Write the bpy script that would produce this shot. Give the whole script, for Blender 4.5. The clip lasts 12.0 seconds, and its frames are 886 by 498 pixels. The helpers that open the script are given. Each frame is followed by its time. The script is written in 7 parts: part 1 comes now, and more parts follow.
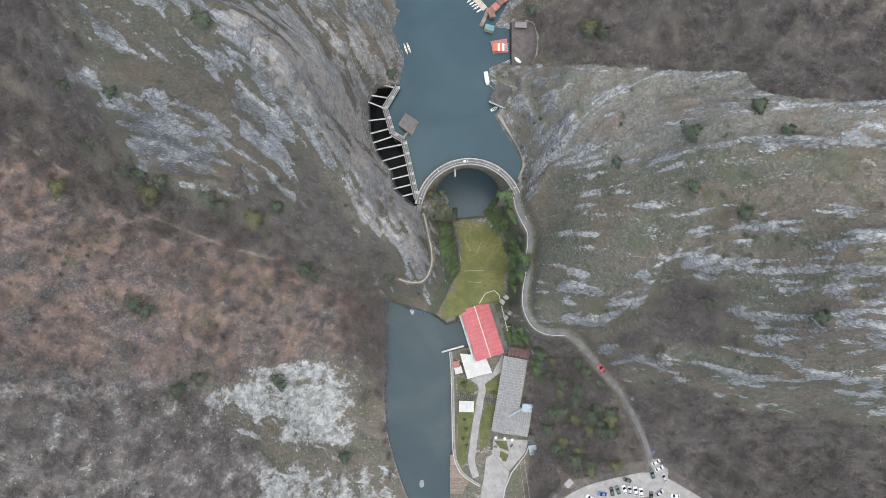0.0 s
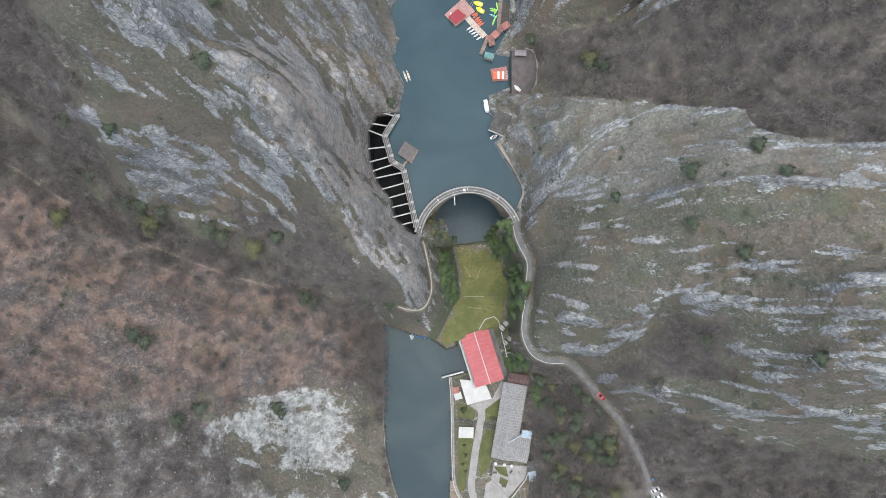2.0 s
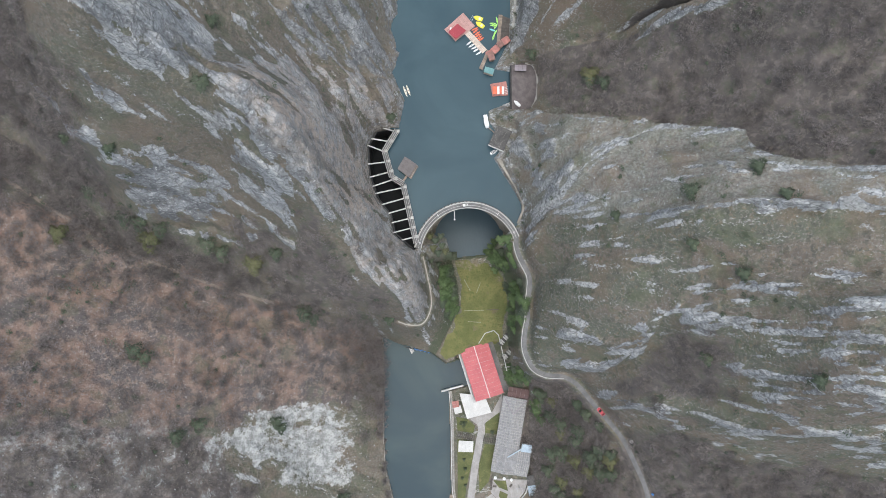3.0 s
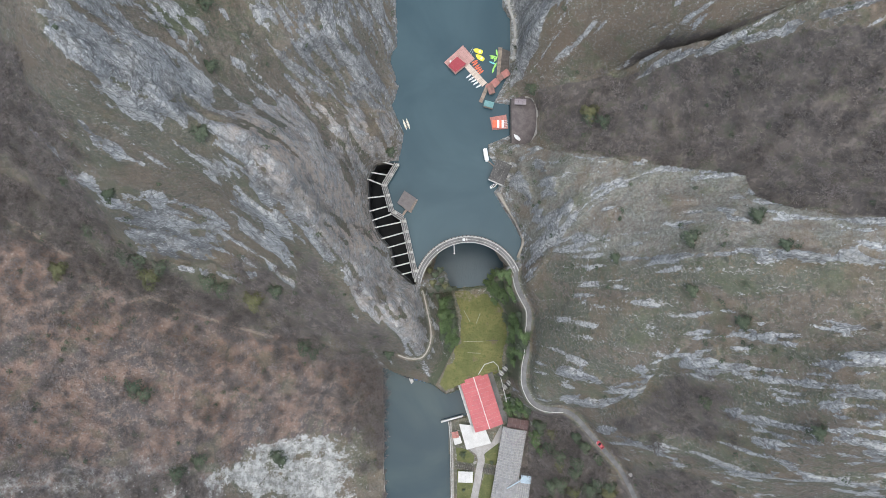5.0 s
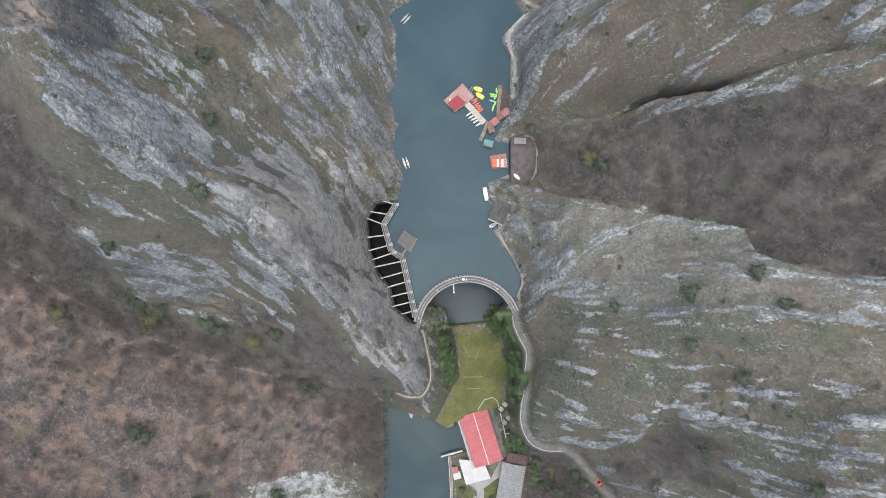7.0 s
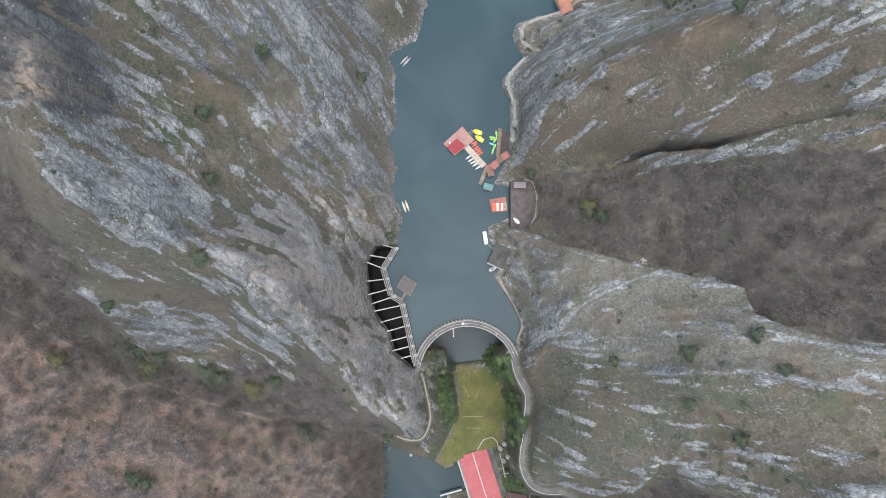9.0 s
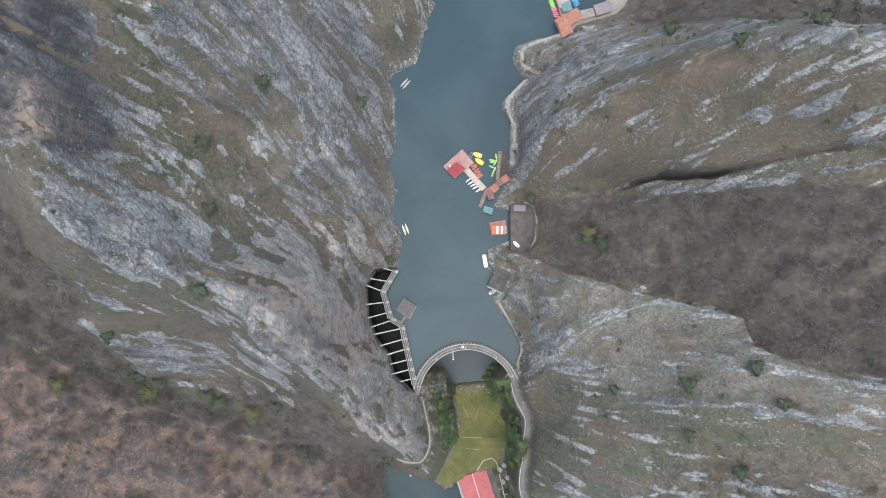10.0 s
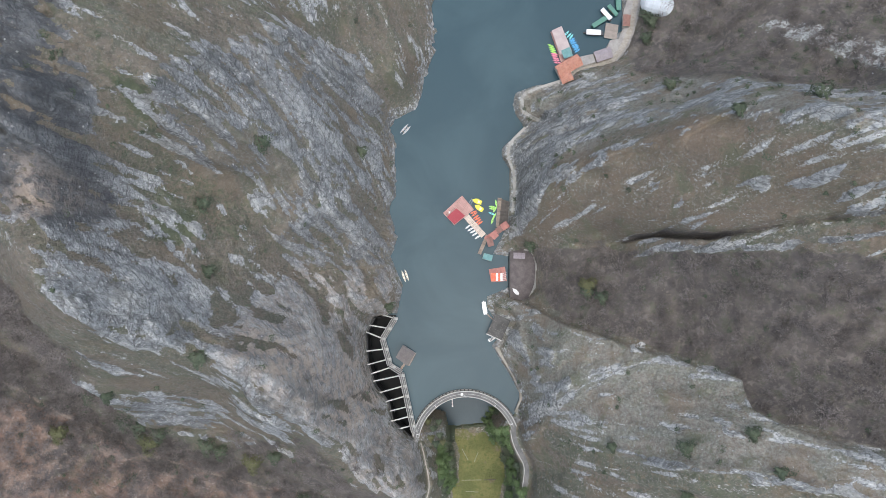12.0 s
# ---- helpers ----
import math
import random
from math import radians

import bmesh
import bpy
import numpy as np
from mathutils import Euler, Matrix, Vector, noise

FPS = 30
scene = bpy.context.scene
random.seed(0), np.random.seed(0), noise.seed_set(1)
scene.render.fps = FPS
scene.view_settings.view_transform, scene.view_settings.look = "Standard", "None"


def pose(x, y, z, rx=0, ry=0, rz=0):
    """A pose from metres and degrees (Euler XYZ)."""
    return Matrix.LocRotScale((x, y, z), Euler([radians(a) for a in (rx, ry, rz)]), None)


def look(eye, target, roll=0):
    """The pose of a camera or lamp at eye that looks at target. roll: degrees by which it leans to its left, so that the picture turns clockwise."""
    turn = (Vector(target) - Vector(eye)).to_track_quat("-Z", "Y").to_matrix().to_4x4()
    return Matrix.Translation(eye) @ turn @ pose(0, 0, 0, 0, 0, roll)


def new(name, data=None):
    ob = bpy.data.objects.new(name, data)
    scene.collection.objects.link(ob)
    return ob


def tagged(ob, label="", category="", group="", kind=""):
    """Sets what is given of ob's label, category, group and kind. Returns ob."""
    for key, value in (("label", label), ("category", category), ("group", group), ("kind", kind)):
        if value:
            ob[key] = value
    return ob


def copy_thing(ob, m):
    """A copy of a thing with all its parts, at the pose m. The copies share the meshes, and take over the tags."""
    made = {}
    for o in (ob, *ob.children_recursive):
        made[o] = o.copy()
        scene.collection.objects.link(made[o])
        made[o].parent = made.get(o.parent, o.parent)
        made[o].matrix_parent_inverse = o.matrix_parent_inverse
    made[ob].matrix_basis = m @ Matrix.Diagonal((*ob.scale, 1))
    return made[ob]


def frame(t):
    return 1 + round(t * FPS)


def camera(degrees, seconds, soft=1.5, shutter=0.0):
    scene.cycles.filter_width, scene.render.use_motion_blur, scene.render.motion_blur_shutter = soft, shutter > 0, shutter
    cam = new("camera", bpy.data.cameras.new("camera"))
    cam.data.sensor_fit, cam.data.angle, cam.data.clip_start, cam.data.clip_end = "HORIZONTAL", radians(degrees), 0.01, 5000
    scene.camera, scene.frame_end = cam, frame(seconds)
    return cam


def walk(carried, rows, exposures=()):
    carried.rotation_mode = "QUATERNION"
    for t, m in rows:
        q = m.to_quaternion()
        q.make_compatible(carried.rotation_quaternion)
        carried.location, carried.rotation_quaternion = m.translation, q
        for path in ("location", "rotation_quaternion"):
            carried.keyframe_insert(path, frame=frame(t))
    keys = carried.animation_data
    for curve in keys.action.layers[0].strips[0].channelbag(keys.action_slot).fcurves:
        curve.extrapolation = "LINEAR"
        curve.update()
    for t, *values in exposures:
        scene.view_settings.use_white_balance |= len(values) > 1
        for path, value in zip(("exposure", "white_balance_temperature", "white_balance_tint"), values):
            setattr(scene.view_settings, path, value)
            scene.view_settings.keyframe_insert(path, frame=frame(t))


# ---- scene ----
cam = camera(63.5, 12.0, soft=0.7)
PATH = [
    (0.0, -0.304, 2.713, 323.923, 5.553, 0.033, -0.049),
    (0.5, 0.103, 5.687, 324.302, 5.579, 0.091, -0.033),
    (1.0, 0.444, 8.859, 324.681, 5.579, 0.139, -0.019),
    (1.5, 0.726, 12.236, 325.063, 5.556, 0.179, -0.005),
    (2.0, 0.954, 15.824, 325.447, 5.511, 0.210, 0.006),
    (2.5, 1.136, 19.626, 325.834, 5.448, 0.233, 0.017),
    (3.0, 1.275, 23.644, 326.225, 5.368, 0.250, 0.026),
    (4.0, 1.452, 32.319, 327.018, 5.167, 0.267, 0.039),
    (5.0, 1.530, 41.815, 327.829, 4.925, 0.267, 0.048),
    (5.5, 1.545, 46.851, 328.242, 4.794, 0.262, 0.051),
    (6.0, 1.552, 52.063, 328.660, 4.660, 0.257, 0.055),
    (6.5, 1.555, 57.437, 329.082, 4.523, 0.250, 0.058),
    (7.0, 1.561, 62.957, 329.510, 4.387, 0.243, 0.062),
    (8.0, 1.598, 74.356, 330.379, 4.122, 0.234, 0.074),
    (9.0, 1.703, 86.086, 331.266, 3.880, 0.237, 0.096),
    (9.5, 1.794, 92.010, 331.715, 3.773, 0.244, 0.112),
    (10.0, 1.916, 97.935, 332.167, 3.676, 0.258, 0.132),
    (10.5, 2.074, 103.829, 332.622, 3.593, 0.278, 0.158),
    (11.0, 2.274, 109.658, 333.079, 3.525, 0.305, 0.191),
    (11.5, 2.519, 115.386, 333.538, 3.473, 0.341, 0.231),
    (12.0, 2.813, 120.974, 333.998, 3.439, 0.387, 0.279),
]
walk(cam, [(t, pose(*row)) for t, *row in PATH], [(0, 0.46, 6180, 4.5), (12, 0.46, 6180, 5.5)])

# ---- light ----
SUN_AZ, SUN_EL = 150.0, 84.0
world = bpy.data.worlds.new("overcast_sky")
scene.world = world
world.use_nodes = True
wn = world.node_tree
sky = wn.nodes.new("ShaderNodeTexSky")
sky.sky_type = "NISHITA"
sky.sun_disc = False
sky.sun_elevation, sky.sun_rotation = radians(SUN_EL), radians(SUN_AZ)
sky.air_density, sky.dust_density = 1.0, 4.0
wn.nodes["Background"].inputs[1].default_value = 0.15
wn.links.new(sky.outputs[0], wn.nodes["Background"].inputs[0])
sun = new("overcast_sun", bpy.data.lights.new("overcast_sun", "SUN"))
sun.data.energy, sun.data.angle, sun.data.color = 1.5, radians(75), (1.0, 0.985, 0.97)
sun.matrix_world = look((200 * math.sin(radians(SUN_AZ)), 200 * math.cos(radians(SUN_AZ)), 200 * math.tan(radians(SUN_EL))), (0, 0, 0))


# ---- noise ----
def vnoise(x, y, seed=0):
    """Smooth lattice noise in -1..1."""
    rng = np.random.RandomState(seed)
    table = rng.uniform(-1, 1, (256, 256))
    xi, yi = np.floor(x).astype(int), np.floor(y).astype(int)
    fx, fy = x - xi, y - yi
    fx, fy = fx * fx * fx * (fx * (fx * 6 - 15) + 10), fy * fy * fy * (fy * (fy * 6 - 15) + 10)
    a, b = table[xi & 255, yi & 255], table[(xi + 1) & 255, yi & 255]
    c, d = table[xi & 255, (yi + 1) & 255], table[(xi + 1) & 255, (yi + 1) & 255]
    return (a * (1 - fx) + b * fx) * (1 - fy) + (c * (1 - fx) + d * fx) * fy


def fbm(x, y, size, octaves=4, seed=0, gain=0.5, ridged=False):
    total, amp, norm = 0.0, 1.0, 0.0
    for o in range(octaves):
        c, s = math.cos(0.7 * o + 0.3), math.sin(0.7 * o + 0.3)
        n = vnoise((c * x - s * y) / size + 17.3 * o, (s * x + c * y) / size - 9.1 * o, seed + o)
        total = total + amp * ((1 - 2 * np.abs(n)) if ridged else n)
        norm += amp
        amp *= gain
        size *= 0.5
    return total / norm


def smooth(v, lo, hi):
    v = np.clip((v - lo) / (hi - lo), 0, 1)
    return v * v * (3 - 2 * v)


def line_field(x, y, pts):
    """Distance to a polyline, and the value of its third coordinate at the nearest place."""
    best, val = np.full(np.shape(x), 1e9), np.zeros(np.shape(x))
    for (ax, ay, *az), (bx, by, *bz) in zip(pts[:-1], pts[1:]):
        dx, dy = bx - ax, by - ay
        f = np.clip(((x - ax) * dx + (y - ay) * dy) / (dx * dx + dy * dy + 1e-9), 0, 1)
        d = np.hypot(x - ax - f * dx, y - ay - f * dy)
        near = d < best
        best = np.where(near, d, best)
        if az:
            val = np.where(near, az[0] + f * (bz[0] - az[0]), val)
    return best, val


def inside(x, y, poly):
    hit = np.zeros(np.shape(x), bool)
    for (ax, ay), (bx, by) in zip(poly, poly[1:] + poly[:1]):
        if ay == by:
            continue
        hit ^= ((ay > y) != (by > y)) & (x < (bx - ax) * (y - ay) / (by - ay) + ax)
    return hit


# ---- the plan: shores, ridges, gullies ----
LAKE, POOL_Z, RIVER, FIELD_Z, YARD_Z, CREST = 0.0, -35.0, -42.0, -33.0, -39.5, 1.5
WEST_SHORE = [(-2.6, 330), (-2.6, 276.8), (-4.4, 260.2), (-4.3, 235.5), (-9.3, 222), (-10.5, 212), (-13.5, 206.5), (-18.5, 203.4), (-23.8, 200.5), (-23.2, 183.9), (-22.0, 166.5),
              (-24.5, 157.7), (-20.5, 145.2), (-24.3, 137.2), (-18.2, 124.1), (-20.9, 110.1), (-30.7, 108.8), (-34.5, 101.7), (-33.6, 88.7), (-30.1, 78.3),
              (-23.7, 70.1), (-21.8, 61.6), (-13.7, 54.7)]
EAST_SHORE = [(33.6, 64.5), (36.8, 73.0), (32.9, 80.8), (27.1, 89.8), (23.2, 96.3), (25.8, 99.4), (23.7, 109.8), (21.1, 113.8), (21.1, 119.0), (31.6, 123.5),
              (31.6, 137.5), (23.7, 138.8), (30.6, 152.0), (31.9, 166.7), (31.9, 178.7), (27.9, 185.4), (28.4, 188.9), (39.1, 198.1), (34.3, 204.8),
              (33.0, 209.7), (34.3, 215.1), (44.5, 218.7), (53.9, 219.3), (63.3, 228.0), (75.1, 233.5), (79.4, 240.6), (84.8, 245.3), (85.1, 271.4), (92, 330)]
RIVER_WEST = [(-31.1, 13.1), (-30.3, -7.5), (-30.1, -35.7), (-28.9, -52.5), (-25.1, -66.9), (-22.0, -75.9), (-18.0, -86.1), (-14.3, -99.1), (-5, -160)]
RIVER_EAST = [(30, -160), (3.0, -99.1), (2.8, -74.6), (3.9, -63.6), (3.4, -35.8), (2.6, -13.8), (13.2, -10.9), (9.8, 2.2), (1.2, -0.1), (-6.0, 5.3), (-20.4, 9.4)]
POOL = [(-6, 62), (-4.5, 66), (-3.0, 73), (4.2, 79), (12.8, 81), (21.4, 78.5), (29, 71), (31, 63.8), (22.7, 54.6), (3.2, 52.8), (1.3, 60)]
FIELD = [(4.1, 51.9), (23.4, 53.6), (29.0, 46.2), (32.9, 36.2), (31.5, 12.2), (23.6, 8.1), (8.2, 3.3), (1.2, 0.5), (-3.9, 5.0), (4.0, 20.7), (8.0, 26.9), (6.9, 37.7)]
ROAD = [(34.2, 64, 1.5), (33, 57.7, 0.8), (34.1, 52, 0.2), (37.2, 46.1, -0.4), (39.6, 41.7, -0.9), (39.4, 35.8, -1.4), (38.4, 29.4, -2), (38.7, 23, -2.7), (37.2, 16.6, -3.6), (36.9, 8.9, -4.8), (39, 3.2, -6),
        (41.6, -0.8, -7), (47, -3.6, -8.4), (56, -4, -10), (62.2, -7.5, -11.4), (68, -14.8, -12.8), (73.8, -21.3, -14), (84, -33, -16), (89, -43.3, -17.3), (95, -56, -19), (97, -66, -20)]
PATH_WEST = [(-9.4, 51.1, -3), (-8.1, 45.7, -5), (-4.9, 30.2, -7.2), (-7.3, 22.4, -8), (-10.7, 19.2, -8.4), (-17.2, 19.6, -9), (-21.1, 21.2, -9.4)]

WEST_MASSIF = [
    [(-150, 260, 120), (-135, 215, 128), (-115, 180, 135), (-119, 158, 135), (-114, 141, 134), (-109, 122, 131), (-102, 112, 129)],
    [(-102, 112, 129), (-93, 110, 111), (-63, 99, 96), (-53, 84, 89), (-41, 70, 57), (-40, 48, 36), (-29, 34, 24), (-22, 29, 16)],
    [(-20, 42, 30), (-11, 37, 14), (-13, 52, 8)],
    [(-87, 186, 117), (-80, 184, 102), (-68, 173, 83), (-53, 160, 55), (-43, 154, 37), (-35, 158, 25), (-27, 166, 9)],
    [(-87, 186, 117), (-72, 204, 87), (-49, 209, 56), (-35, 208, 25), (-26, 205, 6)],
]
WEST_FACES = [
    [(-106, 180, 114), (-110, 148, 113), (-102, 155, 93), (-90, 165, 83)],
    [(-100, 142, 97), (-86, 138, 83), (-71, 139, 66), (-58, 137, 45), (-40, 132, 24), (-26, 133, 6)],
    [(-101, 126, 113), (-81, 125, 79), (-53, 126, 34), (-45, 106, 38), (-39, 100, 30)],
    [(-139, 109, 90), (-128, 89, 79), (-122, 75, 62)],
    [(-105, 105, 111), (-96, 87, 79), (-82, 85, 66), (-77, 74, 54)],
    [(-174, 104, 40), (-123, 68, 41), (-104, 68, 38), (-61, 57, 32)],
    [(-60, 250, 70), (-43, 223, 39), (-23, 217, 21), (-12, 228, 13)],
]
SOUTH_WEST = [
    [(-240, 90, 40), (-200, 75, 28), (-177, 61, 19), (-150, 48, 12), (-114, 28, 0), (-85, 22, -4), (-60, 18, -12), (-45, 15, -22), (-33, 14, -36)],
    [(-230, 30, 45), (-176, 26, 30), (-150, 17, 22), (-130, 17, 16), (-98, 17, 3), (-69, 11, -5), (-50, 1, -20)],
    [(-225, -5, 60), (-166, -3, 41), (-138, -2, 25), (-120, -8, 16), (-98, -6, 7), (-75, -10, -12), (-46, -22, -31)],
    [(-220, -35, 75), (-153, -34, 52), (-123, -34, 28), (-90, -27, -3), (-61, -32, -26), (-41, -48, -38)],
    [(-220, -100, 85), (-135, -70, 45), (-102, -50, 19), (-64, -56, -24), (-35, -70, -39)],
]
EAST_MASSIF = [
    [(49, 81, 33), (60, 68, 47), (71, 59, 60), (90, 60, 85), (127, 64, 99), (170, 70, 118), (240, 75, 140)],
    [(40, 108, 16), (50, 99, 37), (72, 98, 48), (91, 99, 56), (113, 88, 75), (124, 98, 76), (170, 98, 100)],
    [(34, 128, 7), (55, 123, 27), (63, 121, 33), (81, 116, 51), (94, 116, 52), (108, 118, 67), (130, 110, 85), (139, 116, 88), (200, 118, 120)],
    [(38, 138, 7), (53, 142, 26), (74, 142, 38), (88, 140, 62), (98, 135, 68), (112, 136, 84), (133, 137, 107), (195, 140, 135)],
]
NORTH_EAST = [
    [(33, 160, 22), (41, 162, 41), (49, 166, 53), (70, 167, 74), (98, 159, 96), (126, 155, 122), (200, 160, 150)],
    [(58, 150, 42), (93, 148, 84), (105, 150, 95), (135, 147, 112)],
    [(43, 182, 30), (61, 189, 48), (80, 174, 95), (100, 171, 115), (111, 174, 126), (122, 164, 132), (200, 175, 160)],
    [(35, 190, 7), (54, 203, 25), (62, 209, 22), (73, 210, 26), (94, 197, 59), (107, 199, 75), (153, 200, 67)],
    [(90, 246, 3), (100, 228, 17), (144, 219, 56), (158, 214, 66), (225, 215, 85)],
    [(95, 290, 6), (150, 270, 40), (230, 270, 70)],
]
SOUTH_EAST = [
    [(45, 40, 8), (51, 38, 27), (68, 45, 52), (78, 42, 58), (100, 42, 79), (120, 38, 97), (190, 40, 120)],
    [(44, 12, 4), (55, 14, 24), (81, 25, 57), (112, 34, 90), (123, 27, 107)],
    [(72, 4, 20), (93, 19, 60), (116, 20, 86), (126, 9, 105), (190, 5, 120)],
    [(70, -13, -2), (80, -14, 19), (99, -8, 38), (125, -1, 94)],
    [(95, -45, -12), (110, -55, -8), (140, -40, 20), (200, -40, 50)],
    [(50, -100, -30), (125, -95, -15), (220, -95, 30)],
    [(47, -12, -30), (50, -30, -32), (50, -48, -33), (52, -62, -30)],
    [(59, -80, -20.5), (72, -75, -20), (96, -68, -20), (109, -75, -20), (84, -80, -20)],
]
FOOT = [
    [(5, -15, -39.5), (4.6, -60, -39.5), (6, -75, -39.5)], [(22, -20, -39.5), (30, -40, -39.5), (38, -60, -39.5), (42, -15, -38), (43, -60, -39)],
    [(20, -75, -39.5), (35, -85, -39)],
    [(5, 50, -33), (23, 52, -33), (12, 36, -33), (30, 36, -33), (6, 20, -33), (30, 20, -33), (3, 4, -33), (22, 8, -33)],
    [(-12, 13, -25), (-5, 9, -30), (-1, 18, -26), (3, 30, -27), (2, 42, -27)], [(-8, 57, -17), (-4, 56, -26), (1, 55, -33)],
    [(34, 12, -31), (35, 35, -28), (31, 55, -22)], [(33, 2, -33), (42, -9, -28)], [(36, 44, -14), (29, 60, -20)],
]
SPURS = [
    [(-31, 118, 24), (-30, 121, 24)], [(-70, 165, 65), (-68, 163, 62)], [(-121, 148, 124), (-119, 148, 122)], [(-108, 147, 104), (-106, 147, 102)], [(-81, 107, 95), (-79, 107, 94)],
    [(-92, 65, 31), (-90, 64, 30)], [(65, 147, 37), (67, 147, 38)], [(64, 170, 73), (66, 170, 74)], [(-43, 213, 38), (-41, 212, 37)], [(-55, 0, -25), (-53, 0, -26)],
    [(-103, -2, 2), (-101, -2, 1)], [(-151, 64, 13), (-149, 63, 12)], [(113, 0, 67), (115, 0, 69)], [(126, 10, 99), (128, 10, 100)],
]
ALL_LINES = SPURS + WEST_MASSIF + WEST_FACES + SOUTH_WEST + EAST_MASSIF + NORTH_EAST + SOUTH_EAST + FOOT + [ROAD, PATH_WEST]
ALL_LINES += [[(x, y, 0.3) for x, y in WEST_SHORE], [(x, y, 0.3) for x, y in EAST_SHORE], [(x, y, -40.5) for x, y in RIVER_WEST]]

LAKE_POLY = WEST_SHORE + EAST_SHORE
RIVER_POLY = RIVER_WEST[::-1] + RIVER_EAST[::-1]


def densify(lines, step=7.0):
    out = []
    for pts in lines:
        for a, b in zip(pts[:-1], pts[1:]):
            n = max(1, int(math.hypot(b[0] - a[0], b[1] - a[1]) / step))
            out += [[p + (q - p) * k / n for p, q in zip(a, b)] for k in range(n)]
        out.append(list(pts[-1]))
    return np.array(out)


ctrl = densify(ALL_LINES)
_, first = np.unique((ctrl[:, :2] / 1.5).round().astype(int), axis=0, return_index=True)
ctrl = ctrl[np.sort(first)]
gap = np.hypot(ctrl[:, None, 0] - ctrl[None, :, 0], ctrl[:, None, 1] - ctrl[None, :, 1])
mean_z = ctrl[:, 2].mean()
weights = np.linalg.solve(gap - 0.6 * np.eye(len(ctrl)), ctrl[:, 2] - mean_z)


class Plan:
    """A field over the plan, kept on a metre grid and read between its nodes."""
    xs, ys = np.arange(-234.0, 235.0), np.arange(-106.0, 281.0)
    X, Y = np.meshgrid(xs, ys, indexing="ij")

    def __init__(self, values):
        self.v = values.astype(np.float32)

    def __call__(self, x, y):
        u = np.clip(x - self.xs[0], 0, len(self.xs) - 1.001)
        v = np.clip(y - self.ys[0], 0, len(self.ys) - 1.001)
        i, j = u.astype(np.int32), v.astype(np.int32)
        u, v, f = u - i, v - j, self.v
        return (f[i, j] * (1 - u) + f[i + 1, j] * u) * (1 - v) + (f[i, j + 1] * (1 - u) + f[i + 1, j + 1] * u) * v


def land_between():
    """The land between the ridge, gully and shore lines."""
    x, y = Plan.X.ravel().astype(np.float32), Plan.Y.ravel().astype(np.float32)
    h = np.full(x.size, mean_z, np.float32)
    cx, cy, w = ctrl[:, 0].astype(np.float32), ctrl[:, 1].astype(np.float32), weights.astype(np.float32)
    for i in range(0, x.size, 20000):
        s = slice(i, i + 20000)
        h[s] += np.sqrt((x[s, None] - cx) ** 2 + (y[s, None] - cy) ** 2) @ w
    return Plan(h.reshape(Plan.X.shape))


base_height = land_between()


def spread(lo, hi, step, far):
    core = list(np.arange(lo, hi + step / 2, step))
    ext, s = [], step
    while sum(ext) < far:
        s *= 1.22
        ext.append(s)
    e = np.cumsum(ext)
    return np.array(list(lo - e[::-1]) + core + list(core[-1] + e))


GRID = 0.6
gx, gy = spread(-226, 226, GRID, 2500), spread(-96, 268, GRID, 2500)
GX, GY = np.meshgrid(gx, gy, indexing="ij")


WEIR_WALL = [(-21.2, 109.2), (-27.1, 99.3), (-23.6, 87.2), (-18.4, 83.9), (-12.3, 56.8)]
CHANNEL = [(-21.4, 110.1), (-30.7, 108.8), (-34.5, 101.7), (-33.6, 88.7), (-30.1, 78.3), (-23.7, 70.1), (-21.8, 61.6), (-13.7, 54.7), (-12.6, 56.8), (-18.9, 83.9),
           (-24.2, 87.3), (-27.6, 99.3)]
SLAB_EDGE = [(24, 121), (31, 118.6), (41, 114), (51, 107.5), (60, 105), (72, 100.5), (90, 95.5), (108, 90), (108, 81), (116, 76.5), (130, 72), (140, 70), (190, 66)]
CREVICE = [(45, 143.3), (66, 141), (78, 143), (85, 143.8), (98, 141.6), (107, 142.7), (117, 144.4), (138, 146.8), (190, 150)]
RIB = [(75, 134.7), (87, 138.2), (101, 137.3), (113, 136.7), (125, 138.6), (139, 139.6), (190, 141)]
TRAIL = [(-190, 84), (-175, 74), (-164, 66), (-152, 59), (-136, 50), (-115, 42), (-98, 35), (-78, 30)]
OUTCROPS_SLAB = [(3, [(29, 112), (33, 100), (36, 92), (42, 82)]), (2.6, [(38, 112), (44, 100), (46, 90)]), (2.2, [(68, 60), (80, 60), (88, 60), (98, 60), (114, 60), (137, 58)]), (3, [(97, 77), (105, 73)]), (4, [(50, 88), (47, 80), (43, 70), (38, 60)]), (2, [(54, 47), (61, 47)]), (1.5, [(74, 46), (78, 43)]), (1.8, [(99, 35), (114, 31)]), (4, [(89, 25), (97, 20), (102, 23)]), (2.4, [(111, 21), (121, 19), (132, 16)]), (3.2, [(121, 24), (128, 26), (133, 27)])]
OUTCROPS_EAST = [(6, [(123, 14), (133, 9)]), (2.6, [(105, 6), (115, 1), (122, 3)]), (2.4, [(116, 1), (122, -3)]), (5, [(127, 3), (140, -4)]), (3.2, [(69, 10), (79, 16)]), (2, [(53, 4), (67, 1), (74, 6)]), (1.8, [(50, 17), (64, 13)]), (3, [(72, -12), (87, -15)]), (2, [(90, -18), (100, -22)]), (2, [(107, -18), (121, -20)]), (2, [(115, -9), (124, -13)]), (2.2, [(131, -17), (155, -20)]), (2.6, [(127, 37), (136, 37)])]
